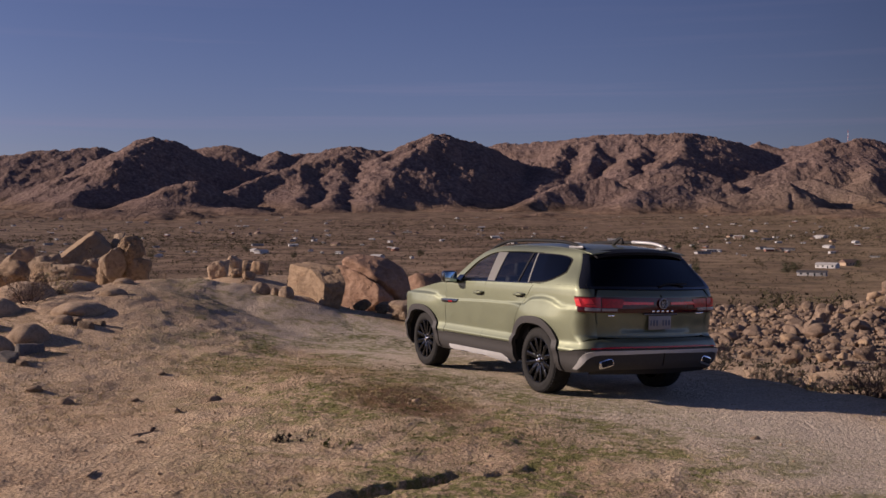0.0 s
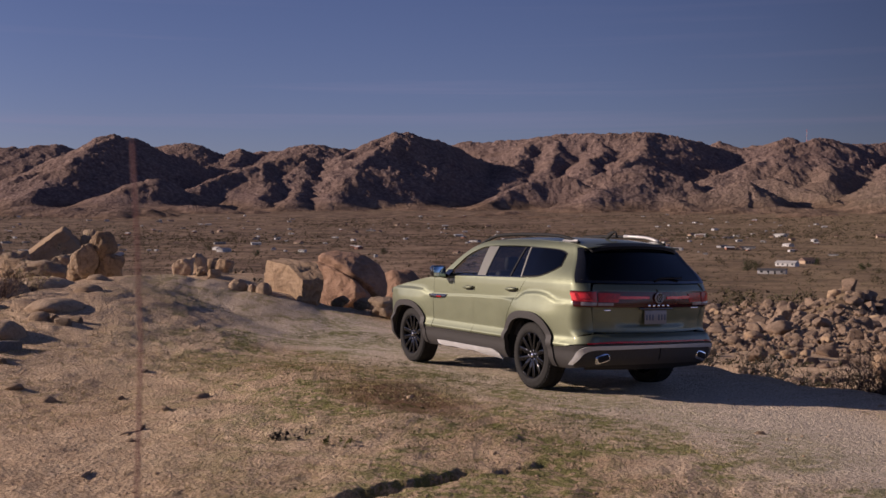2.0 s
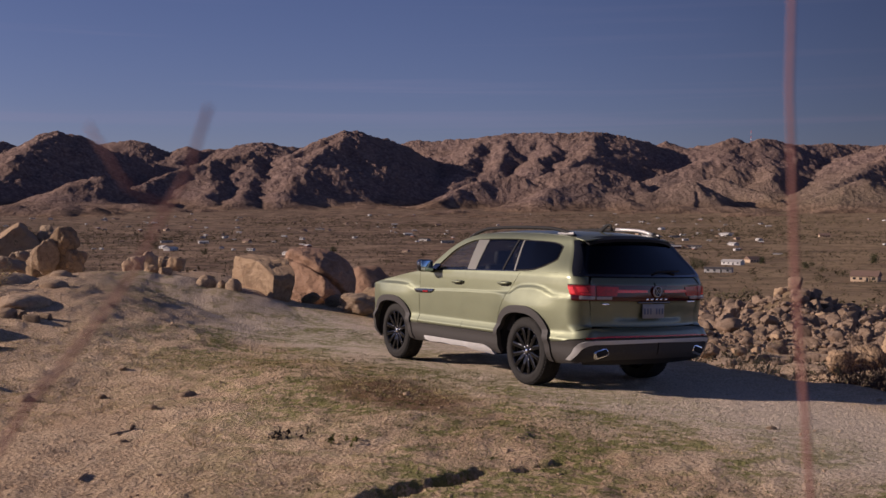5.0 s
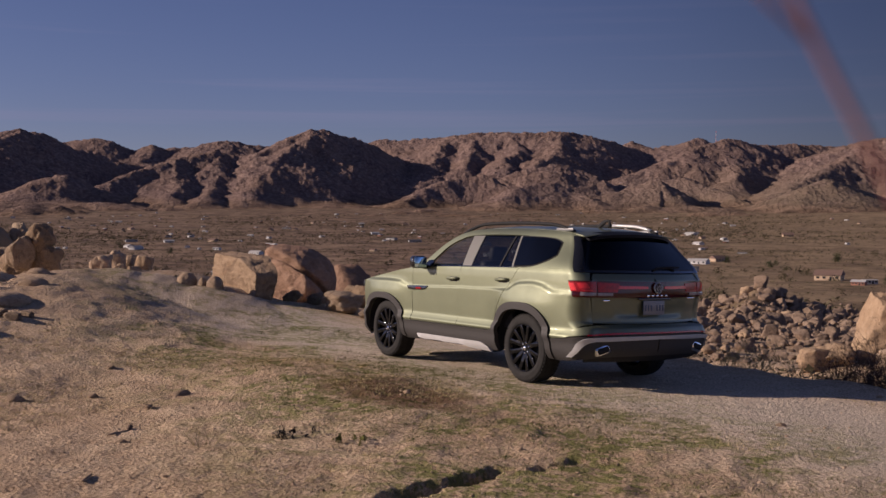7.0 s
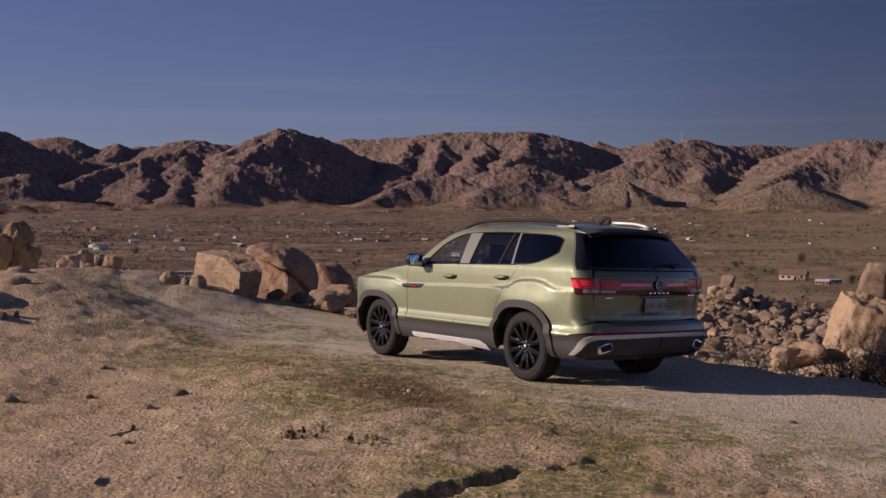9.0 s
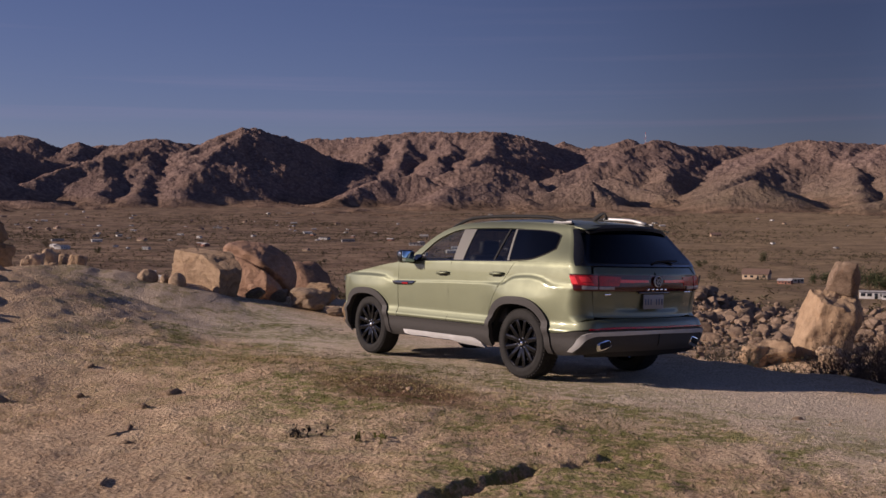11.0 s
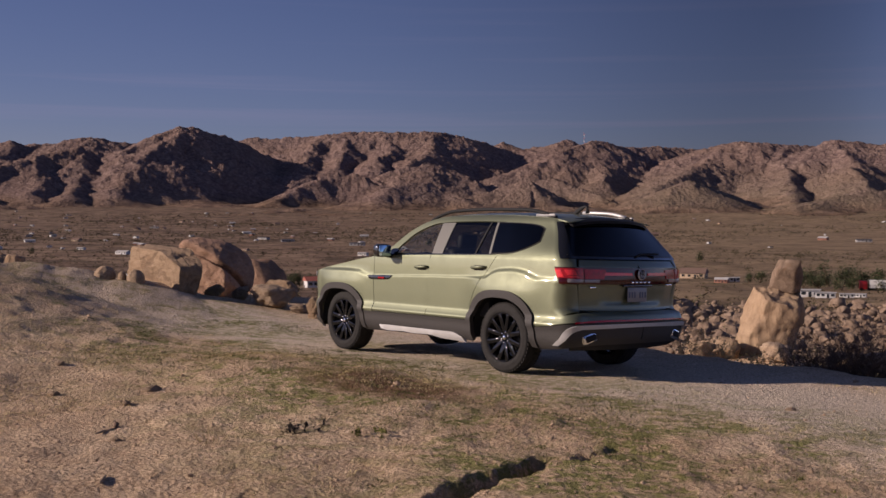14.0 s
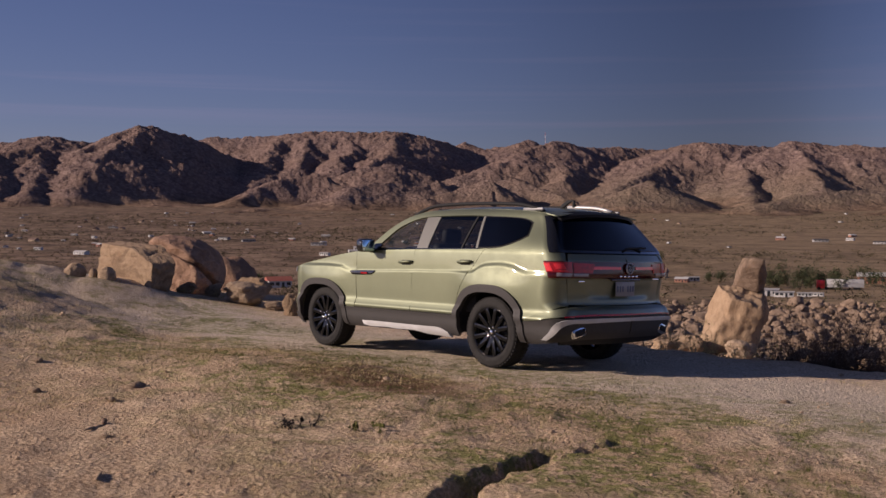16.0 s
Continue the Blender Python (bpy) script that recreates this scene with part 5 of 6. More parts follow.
def fbm_solid(p, octaves=4, seed=0, ridged=False):
    total, amp, norm = 0, 1.0, 0
    for k in range(octaves):
        v = solid_noise(p, seed + k * 5) * 2 - 1
        if ridged:
            v = 1 - 2 * np.abs(v)
        total, norm, amp = total + amp * v, norm + amp, amp * 0.55
        p = p * 2.05 + (17.3, -9.1, 5.7)
    return total / norm * 1.5


def rock_mesh(name, seed, sub=4, cuts=9, rough=0.16, material=ROCK, square=0.0, fine=0.05, edge=0.055, dents=(), faces=(), cracks=()):
    """A weathered boulder, 1 x 1 x 1, its foot a little below z = 0."""
    rng = np.random.default_rng(seed)
    bm = bmesh.new()
    bmesh.ops.create_icosphere(bm, subdivisions=sub, radius=1)
    me = bpy.data.meshes.new(name)
    bm.to_mesh(me)
    bm.free()
    p = np.empty(len(me.vertices) * 3)
    me.vertices.foreach_get("co", p)
    p = p.reshape(-1, 3)

    def bumpy(q, f, octaves, k, ridged=False):
        return fbm_solid(q * f + (k * 3.1 + seed * 0.37, seed * 0.7 - k * 1.7, k * 5.3), octaves, seed % 17 + k, ridged)

    p = p * (1 - square) + square * 0.85 * p / np.abs(p).max(1)[:, None]
    p = p * (1 + rough * bumpy(p, 0.9, 2, 1))[:, None]
    cuts += 4
    for _ in range(cuts):
        n = rng.normal(size=3)
        n /= np.linalg.norm(n)
        k = edge * rng.uniform(0.5, 1.3)                 # how far the edge of a broken face has worn round
        over = k * np.log1p(np.exp(np.clip((p @ n - rng.uniform(0.5, 0.85)) / k, -40, 40)))
        p = p - n * over[:, None]
    for way, at, k in faces:                             # named broken faces
        n = np.array(way) / np.linalg.norm(way)
        over = k * np.log1p(np.exp(np.clip((p @ n - at) / k, -40, 40)))
        p = p - n * over[:, None]
    for way, at, wide, deep in cracks:                   # joints that run round the rock
        n = np.array(way) / np.linalg.norm(way)
        off = p @ n - at + 0.05 * bumpy(p, 2.0, 2, 6)
        p = p * (1 - deep * np.exp(-(off / wide) ** 2))[:, None]
    p = p * (1 + fine * bumpy(p, 2.4, 5, 2) + 0.7 * fine * bumpy(p, 3.4, 3, 5, True))[:, None]
    for way, wide, deep in dents:
        way = np.array(way) / np.linalg.norm(way)
        off = np.linalg.norm(p / np.linalg.norm(p, axis=1)[:, None] - way, axis=1)
        p = p * (1 - deep * np.exp(-(off / wide) ** 2))[:, None]
    low, high = p.min(0), p.max(0)
    p = (p - (low + high) / 2) / (high - low)
    p[:, 2] = (p[:, 2] + 0.5) * 1.12 - 0.12
    me.vertices.foreach_set("co", p.ravel())
    me.polygons.foreach_set("use_smooth", np.full(len(me.polygons), True))
    me.materials.append(material)
    me.update()
    return me


def set_rock(name, me, x, y, wide, tall, turn=0.0, deep=None, label="", lean=(0, 0), group="", z=None):
    ob = new(name, me)
    ob.matrix_basis = pose(x, y, float(height(x, y)) - 0.02 * tall if z is None else z, lean[0], lean[1], turn) @ Matrix.Diagonal((wide, deep or wide * 0.85, tall, 1))
    return tagged(ob, label, "rock", group)


# the two large boulders at the brink
block = rock_mesh("block", 5, 6, -3, 0.05, ROCK, square=0.84, fine=0.03, edge=0.03, cracks=[((0.2, 0.1, 1), 0.62, 0.05, 0.04)], faces=[((-0.5, 0.1, 0.85), 0.86, 0.04), ((0.1, 1, 0.1), 0.66, 0.03)])
set_rock("boulder", block, 9.0, -0.3, 2.2, 0.9, 4, 0.8, "squared tan granite boulder with a sunlit face", (0, -4), z=0.27)
big = rock_mesh("big_boulder", 27, 6, -3, 0.06, ROCK_RED, fine=0.028, edge=0.08,
                faces=[((-0.75, 0.62, 0.1), 0.6, 0.03), ((0.3, 0.9, 0.55), 0.8, 0.05), ((0.9, -0.1, 0.5), 0.85, 0.06)], cracks=[((0.3, -0.8, 0.75), 0.12, 0.05, 0.13)],
                dents=[((-0.6, 0.75, 0.35), 0.3, 0.07)])
set_rock("boulder", big, 11.7, -2.45, 2.8, 1.46, -20, 2.2, "large rusty tan boulder with a cracked hollow face", z=-0.14)
dark = rock_mesh("dark_boulder", 31, 4, 9, 0.2, ROCK_RED, fine=0.08)
set_rock("boulder", dark, 13.6, -4.9, 1.5, 1.6, 30, 1.2, "dark rusty boulder behind the large one", z=-0.85)

ROUND = [rock_mesh("round_shape", 140 + k, 4, -1, 0.24, (ROCK, ROCK_PALE, ROCK)[k % 3], square=0.08 * (k % 3), fine=0.13, edge=0.12) for k in range(9)]
DOME = [rock_mesh("dome_shape", 170 + k, 4, -4, 0.12, ROCK_DUSTY, fine=0.03) for k in range(3)]
VARNISH = rock_material("varnished_granite", (0.11, 0.077, 0.055), (0.245, 0.175, 0.124), (0.39, 0.292, 0.214))
FIELD = [rock_mesh("field_shape", 150 + k, 3, 8 + k % 4, 0.2, (VARNISH, VARNISH, ROCK)[k % 3], square=0.12 * (k % 4), fine=0.15, edge=0.022) for k in range(8)]
SMALL = [rock_mesh("stone_shape", 200 + k, 2, 6, 0.2, ROCK_DUSTY, fine=0.08) for k in range(6)]
SLABS = [rock_mesh("slab_shape", 300 + k, 4, 6, 0.12, (ROCK_GREY, ROCK_PALE)[k % 2], square=0.5, fine=0.03) for k in range(3)]

# x, y, width, height, turn, kind
BRINK = [(8.98, -1.25, 0.46, 0.25, 3, 6), (8.13, -1.34, 0.34, 0.26, 21, 1), (7.26, -1.51, 0.89, 0.42, 6, 4), (6.49, -1.61, 0.43, 0.16, -30, 7), (5.66, -1.44, 0.35, 0.39, 6, 2), (9.6, -3.1, 0.8, 0.5, 0, 8)]
for x, y, w, t, turn, k in BRINK:
    set_rock("rock", ROUND[k % 9], x, y, w, t, turn, label="rounded tan rock at the brink of the flat", group="rocks at the brink")
# x, y, foot, width, height, turn, kind
OUTCROP = [(18.7, 4.6, 0.5, 0.9, 1.0, 60, 1), (18.4, 1.9, 0.5, 0.85, 1.35, -30, 4), (14.5, 2.9, 0.45, 1.0, 0.95, 0, 6), (12.6, 2.85, 0.5, 0.9, 0.6, 45, 0), (13.7, 3.95, 0.55, 1.3, 0.6, -15, 7), (16.8, 5.0, 0.4, 1.2, 0.8, 30, 9), (15.5, 4.2, 0.4, 1.1, 0.75, 0, 11), (15.6, 3.2, 0.4, 0.9, 0.85, 25, 1), (17.4, 4.1, 0.4, 1.0, 0.9, 0, 10), (12.11, 3.31, 0.85, 0.62, 0.71, 56, 1), (12.05, 2.91, 1.22, 0.59, 0.58, 24, 2), (12.01, 2.8, 0.72, 0.69, 0.61, 4, 3), (8.88, 0.98, 0.56, 0.39, 0.3, 52, 2), (8.58, 0.79, 0.55, 0.17, 0.22, 11, 5), (8.4, 0.61, 0.5, 0.34, 0.3, 34, 8)]
wedge = rock_mesh("wedge", 61, 5, -3, 0.08, ROCK, square=0.2, fine=0.035, edge=0.06, faces=[((0.1, 0.62, 0.78), 0.42, 0.06), ((-1, 0.1, 0.1), 0.6, 0.05)], cracks=[((0.1, 0.5, 0.85), 0.2, 0.05, 0.06)])
set_rock("boulder", wedge, 18.6, 3.0, 1.9, 1.55, 5, 1.8, "wedge-shaped tan granite boulder with a sloping top", z=0.35)
for x, y, z, w, t, turn, k in OUTCROP:
    set_rock("boulder", ROUND[k % 9] if x > 10 else DOME[k % 3], x, y, w, t, turn, label="rounded tan granite boulder behind the soil bank", group="boulders behind the bank", z=z)
# x, y, width, height, turn, kind
CRAG = [(78.6, -16.9, 2.15, 1.91, 18, 1), (81.1, -19.0, 1.51, 2.26, 47, 4), (81.8, -20.3, 1.53, 1.67, 71, 6), (79.5, -20.8, 1.79, 1.55, 16, 3), (76.3, -17.8, 1.05, 0.92, 54, 0), (87.6, -24.9, 1.09, 1.33, 44, 5), (89.2, -26.6, 2.45, 1.07, 66, 2), (75.0, -18.5, 1.13, 0.82, 78, 8)]
for x, y, w, t, turn, k in CRAG:
    set_rock("boulder", ROUND[k], x, y, w, t, turn, z=float(height(x, y)) - 0.2 * t, label="craggy tan granite boulder on a lower outcrop", group="boulders on the outcrop")
SIDE = [(7.8, 5.5, 1.25, 0.62, -25, 7), (8.7, 4.7, 1.3, 0.42, -30, 0), (3.8, 5.9, 0.62, 0.4, -20, 3), (3.2, 6.4, 0.6, 0.4, 10, 6), (5.7, 4.95, 0.9, 0.3, -35, 9), (6.4, 6.1, 0.8, 0.5, 0, 1), (7.0, 4.2, 0.5, 0.2, 0, 10), (6.9, 6.9, 1.1, 0.7, 50, 11),
        (5.0, 6.6, 0.7, 0.45, 15, 4), (9.6, 5.6, 0.9, 0.55, 15, 2), (10.4, 4.3, 0.7, 0.4, 65, 5), (4.7, 5.3, 0.36, 0.2, 0, 1), (9.3, 3.6, 0.45, 0.22, 0, 4), (8.2, 6.6, 0.8, 0.45, 15, 8)]
for x, y, w, t, turn, k in SIDE:
    set_rock("rock", DOME[k % 3], x, y, w * 1.1, t * 0.95, turn, z=float(height(x, y)) - 0.42 * t, label="half-buried tan rock on the soil slope", group="rocks on the slope")
for x, y, w, t, turn, k in [(4.6, 5.15, 0.36, 0.19, 0, 1), (4.35, 5.05, 0.28, 0.2, 40, 1), (4.55, 4.82, 0.24, 0.16, 20, 1), (2.7, 6.0, 0.62, 0.3, -28, 0), (2.25, 6.3, 0.4, 0.26, 30, 2), (2.0, 6.15, 0.28, 0.1, 0, 1)]:
    set_rock("stone", SLABS[k], x, y, w * 0.85, t * 0.8, turn, w * 0.5, z=float(height(x, y)) - 0.3 * t, label="pale angular slab of stone on bare soil", group="stone slabs")
for x, y, w, t, turn, k in [(0.0, 5.9, 0.22, 0.15, 0, 0), (-0.5, 4.45, 0.2, 0.1, 20, 2), (0.6, 6.15, 0.2, 0.11, 70, 1), (-4.83, 0.72, 0.1, 0.05, 0, 2), (-1.2, 5.0, 0.09, 0.06, 0, 3), (-0.1, 5.2, 0.12, 0.07, 0, 4), (1.4, 4.6, 0.12, 0.07, 0, 5), (-2.4, 5.6, 0.11, 0.05, 0, 0)]:
    set_rock("stone", SMALL[k], x, y, w, t * 0.8, turn, z=float(height(x, y)) - 0.25 * t, label="small loose stone on sandy soil", group="loose stones")

# the pillar with a balanced stone
pillar = rock_mesh("pillar", 77, 5, 3, 0.14, ROCK, square=0.55, fine=0.09, edge=0.035)
p = np.empty(len(pillar.vertices) * 3)
pillar.vertices.foreach_get("co", p)
p = p.reshape(-1, 3)
up = np.clip(p[:, 2], 0, 1)
p[:, 0] = p[:, 0] * np.interp(up, [0, 0.3, 0.6, 1], [1.35, 1.2, 1.0, 0.78]) + np.interp(up, [0, 0.3, 0.6, 1], [-0.03, 0.0, 0.1, 0.18])
p[:, 1] *= 1.1 - 0.3 * up
pillar.vertices.foreach_set("co", p.ravel())
base_z = -5.2
set_rock("rock_pillar", pillar, 21.73, -39.45, 3.15, 3.8, -146, 2.6, "tall pale weathered granite pillar on the slope", z=base_z)
set_rock("balanced_rock", rock_mesh("balanced", 95, 4, 7, 0.16, VARNISH, square=0.35, fine=0.06, edge=0.02), 21.1, -40.19, 1.75, 1.6, 20, 1.6, "grey tan boulder balanced on the pillar", z=base_z + 3.45)
for x, y, w, t, turn, k in [(22.9, -37.3, 2.0, 1.2, 10, 0), (23.6, -36.5, 1.8, 1.2, 40, 3), (20.2, -37.9, 1.6, 1.0, 0, 4), (18.8, -43.7, 2.5, 1.2, 0, 1), (17.0, -44.8, 3.0, 1.7, 30, 9), (19.2, -42.2, 1.6, 0.9, 0, 6), (24.8, -38.8, 1.5, 1.1, 70, 2), (15.5, -46.5, 2.6, 1.6, -20, 7)]:
    set_rock("boulder", ROUND[k % 9], x, y, w, t, turn, label="rounded tan boulder beside the pillar", group="boulders by the pillar")

# boulder field on the slope below the flat: single boulders, then the joined rest
rng = np.random.default_rng(8)


def field_size(d):
    return (0.16 + 0.0018 * d) * min(rng.random() ** -0.42, 6.0)


made = 0
while made < 270:
    d, a = 62 + 200 * rng.random() ** 1.2, radians(rng.uniform(-68, -35))
    x, y = EYE[0] + d * math.cos(a), EYE[1] + d * math.sin(a)
    w = min(field_size(d) * 1.6, 2.6)
    if math.hypot(x - 21, y + 40) < 3.2 + w or w < 0.8:
        continue
    set_rock("boulder", FIELD[rng.integers(8)], x, y, w, w * rng.uniform(0.4, 0.75), rng.uniform(0, 360), w * rng.uniform(0.6, 1.0), "tan granite boulder on the stony slope", (rng.uniform(-12, 12), rng.uniform(-12, 12)), "boulder field")
    made += 1
# the heap of large boulders on the rise of the slope, its top one standing up
for bear, d, w, t, turn, k in [(-49.75, 214, 4.8, 4.2, 20, 1), (-49.0, 212, 4.2, 2.8, 70, 2), (-50.5, 210, 5.2, 2.9, -30, 0), (-48.4, 206, 4.0, 2.4, 10, 5), (-51.2, 206, 5.0, 2.6, 50, 4), (-50.0, 200, 4.6, 2.2, 0, 6),
                               (-47.6, 202, 3.6, 2.0, 35, 3), (-52.0, 204, 4.4, 2.2, 80, 7), (-49.2, 190, 4.0, 1.8, 15, 1), (-51.0, 186, 3.8, 1.9, 60, 2), (-46.6, 138, 5.6, 3.0, 25, 0), (-45.4, 128, 4.2, 2.2, 70, 5), (-47.6, 120, 3.2, 1.7, 0, 4)]:
    x, y = EYE[0] + d * math.cos(radians(bear)), EYE[1] + d * math.sin(radians(bear))
    set_rock("boulder", FIELD[k], x, y, w * 0.6, t * 0.6, turn, w * 0.5, "large tan granite boulder heaped on the stony slope", group="boulder field")


def joined(name, shapes, places, material, label, category, fine_from=None):
    """Many small pieces of a few shapes in one mesh, of kind stuff. places: x, y, z, width, depth, height, turn.
    fine_from: from this apparent size on the second three shapes serve, with more faces."""
    vs, fs, count = [], [], 0
    raw = []
    for me in shapes:
        co = np.empty(len(me.vertices) * 3)
        me.vertices.foreach_get("co", co)
        tri = np.array([list(f.vertices) for f in me.polygons])
        raw.append((co.reshape(-1, 3), tri))
    for k, (x, y, z, w, dp, h, turn) in enumerate(places):
        co, tri = raw[k % len(raw)] if fine_from is None else raw[(3 if w * 60 > fine_from * math.hypot(x, y) else 0) + k % 3]
        c, s = math.cos(turn), math.sin(turn)
        q = co * (w, dp, h)
        vs.append(np.stack([x + q[:, 0] * c - q[:, 1] * s, y + q[:, 0] * s + q[:, 1] * c, z + q[:, 2]], -1))
        fs.append(tri + count)
        count += len(co)
    me = bpy.data.meshes.new(name)
    v, f = np.concatenate(vs), np.concatenate(fs)
    me.vertices.add(len(v))
    me.vertices.foreach_set("co", v.astype(np.float32).ravel())
    n = f.shape[1]
    me.loops.add(f.size)
    me.loops.foreach_set("vertex_index", f.astype(np.int32).ravel())
    me.polygons.add(len(f))
    me.polygons.foreach_set("loop_start", np.arange(0, f.size, n, dtype=np.int32))
    me.update(calc_edges=True)
    me.materials.append(material)
    me.polygons.foreach_set("use_smooth", np.full(len(f), True))
    return tagged(new(name, me), label, category, kind="stuff")


rest = []
while len(rest) < 11000:
    d, a = 58 + 225 * rng.random(500) ** 1.05, np.radians(rng.uniform(-70, -34, 500))
    x, y = EYE[0] + d * np.cos(a), EYE[1] + d * np.sin(a)
    thick = fbm(x * 0.05, y * 0.05, 3, 9) + 0.5 * fbm(x * 0.16, y * 0.16, 2, 19)
    keep = (rng.random(500) < np.clip(0.75 + 1.3 * thick, 0.06, 1)) & ((d < 225) | (rng.random(500) < 0.3 + (260 - d) * 0.01))
    for px, py, pz, pd in zip(x[keep], y[keep], height(x[keep], y[keep]), d[keep]):
        w = field_size(pd)
        rest.append((px, py, pz - 0.1 * w, w, w * rng.uniform(0.6, 1), w * rng.uniform(0.35, 0.75), rng.uniform(0, 6.3)))
joined("rubble", [rock_mesh("rubble_shape", 400 + k, 2 + k // 3, 7, 0.2, VARNISH, square=0.1 * k, fine=0.1, edge=0.02) for k in range(6)], rest, VARNISH, "tan granite rubble covering the stony slope", "rubble", 0.75)

# pebbles and clods on the soil
bits = []
while len(bits) < 9000:
    x, y = rng.uniform(-7.5, 11), rng.uniform(-2.3, 8.5)
    on_track = abs(y - 0.1 - 0.012 * x * x) < 1.6
    if rng.random() < (0.72 if on_track else 0.15) or abs(y) < 1.0 and abs(x) < 2.6:
        continue
    w = 0.007 + 0.024 * rng.random() ** 5 + 0.006 * rng.random()
    if rng.random() < 0.02 and not on_track:
        w *= 2.2
    bits.append((x, y, -0.2 * w, w, w * rng.uniform(0.6, 1), w * rng.uniform(0.4, 0.8), rng.uniform(0, 6.3)))
bits = np.array(bits)
bits[:, 2] += height(bits[:, 0], bits[:, 1])
joined("pebbles", [rock_mesh("pebble_shape", 500 + k, 1, 4, 0.2, ROCK, fine=0.1) for k in range(5)], bits, ROCK_DUSTY, "small pebbles and clods strewn on the soil", "pebbles")

# ---- plants ----
TWIG = plain("dry_brown_twig", (0.13, 0.085, 0.06), 0.85, spec=0.15, vary=0.35, scale=30)
TWIG_RED = plain("reddish_dry_stem", (0.22, 0.1, 0.085), 0.7, spec=0.2, vary=0.2, scale=30)
STRAW = plain("dry_straw_blade", (0.42, 0.33, 0.17), 0.85, spec=0.1, vary=0.4, scale=3)
MOSS = plain("green_moss_blade", (0.1, 0.1, 0.03), 0.9, spec=0.1, vary=0.45, scale=2)
SCRUB = plain("grey_green_scrub", (0.07, 0.06, 0.036), 0.95, spec=0.05, vary=0.4, scale=0.2)
LEAF = plain("dark_tree_leaf", (0.05, 0.06, 0.028), 0.8, spec=0.15, vary=0.4, scale=1.0)
FLUFF = plain("pale_dry_leaf", (0.26, 0.19, 0.13), 0.9, spec=0.05, vary=0.35, scale=6)


def triangles(name, corners, material):
    """A mesh of loose triangles from an array (n, 3, 3)."""
    me = bpy.data.meshes.new(name)
    v = np.asarray(corners, np.float32).reshape(-1, 3)
    me.vertices.add(len(v))
    me.vertices.foreach_set("co", v.ravel())
    me.loops.add(len(v))
    me.loops.foreach_set("vertex_index", np.arange(len(v), dtype=np.int32))
    me.polygons.add(len(v) // 3)
    me.polygons.foreach_set("loop_start", np.arange(0, len(v), 3, dtype=np.int32))
    me.update(calc_edges=True)
    me.materials.append(material)
    return me


def branching(rng, stems, spread, tall, thick, twigs=5):
    """Bare branches of a shrub as one mesh: crooked stems with side twigs."""
    bm = bmesh.new()
    tips = []

    def limb(start, way, length, r, depth):
        pts, p, w = [start], start.copy(), way.normalized()
        n = 5 if depth == 0 else 4
        for k in range(n):
            w = (w + Vector(rng.normal(size=3)) * 0.22 + Vector((0, 0, 0.05))).normalized()
            p = p + w * (length / n)
            pts.append(p.copy())
        rings = []
        for k, q in enumerate(pts):
            rr = r * (1 - 0.75 * k / n)
            a = w.orthogonal().normalized()
            b = w.cross(a)
            rings.append([bm.verts.new(q + (a * math.cos(t) + b * math.sin(t)) * rr) for t in (0, 2.09, 4.19)])
        for s, t in zip(rings, rings[1:]):
            for j in range(3):
                bm.faces.new((s[j], s[(j + 1) % 3], t[(j + 1) % 3], t[j]))
        tips.append(pts[-1])
        if depth < 2:
            for _ in range(twigs):
                k = rng.integers(1, n + 1)
                out = (w + Vector(rng.normal(size=3)) * 0.7).normalized()
                limb(pts[k], out, length * rng.uniform(0.3, 0.55), r * 0.5, depth + 1)

    for _ in range(stems):
        a = rng.uniform(0, 2 * math.pi)
        lean = spread * rng.uniform(0.2, 1)
        limb(Vector((math.cos(a), math.sin(a), 0)) * 0.06 * spread, Vector((math.cos(a) * lean, math.sin(a) * lean, 1)), tall * rng.uniform(0.6, 1.0), thick, 0)
    return bm, tips


def shrub(name, seed, x, y, wide, tall, label, stems=14, leaves=500, leaf=0.02, twigs=4, bark=None, leafy=None, z=None):
    rng = np.random.default_rng(seed)
    root = new(name)
    root.matrix_basis = pose(x, y, (float(height(x, y)) if z is None else z) - 0.03, 0, 0, rng.uniform(0, 360))
    tagged(root, label, "shrub")
    bm, tips = branching(rng, stems, wide / tall * 0.8, tall, 0.008 * tall + 0.003, twigs)
    part("branch", bm, bark or TWIG, root)
    if leaves:
        t = np.array([tuple(p) for p in tips])
        at = t[rng.integers(len(t), size=leaves)] + rng.normal(size=(leaves, 3)) * 0.045 * tall
        tri = at[:, None, :] + rng.normal(size=(leaves, 3, 3)) * leaf
        part("foliage", triangles("foliage", tri, leafy or FLUFF), None, root)
    return root


# bushes at the brink, on the ridge and on the slope
for k, (x, y, wide, tall) in enumerate([(-2.72, -3.2, 1.0, 0.66), (-3.3, -3.25, 1.2, 0.78), (-3.95, -3.3, 1.2, 0.8), (-4.7, -3.4, 1.3, 0.8), (-3.0, -3.7, 1.2, 0.7)]):
    shrub("dry_bush", 1 + 90 * k, x, y, wide, tall, "brown leafless thorny bush at the brink", 44, 700, 0.012, 5)
shrub("dry_bush", 4, 12.7, 2.25, 1.2, 0.75, "pinkish brown dry bush behind the soil bank", 18, 700, 0.02, 4)
shrub("dry_bush", 5, 13.2, 1.6, 1.1, 0.6, "pinkish brown dry bush behind the soil bank", 16, 600, 0.02, 4)
shrub("dry_bush", 6, 6.9, 5.6, 1.0, 0.5, "straw-coloured dry bush among half-buried rocks", 18, 600, 0.015, 4)
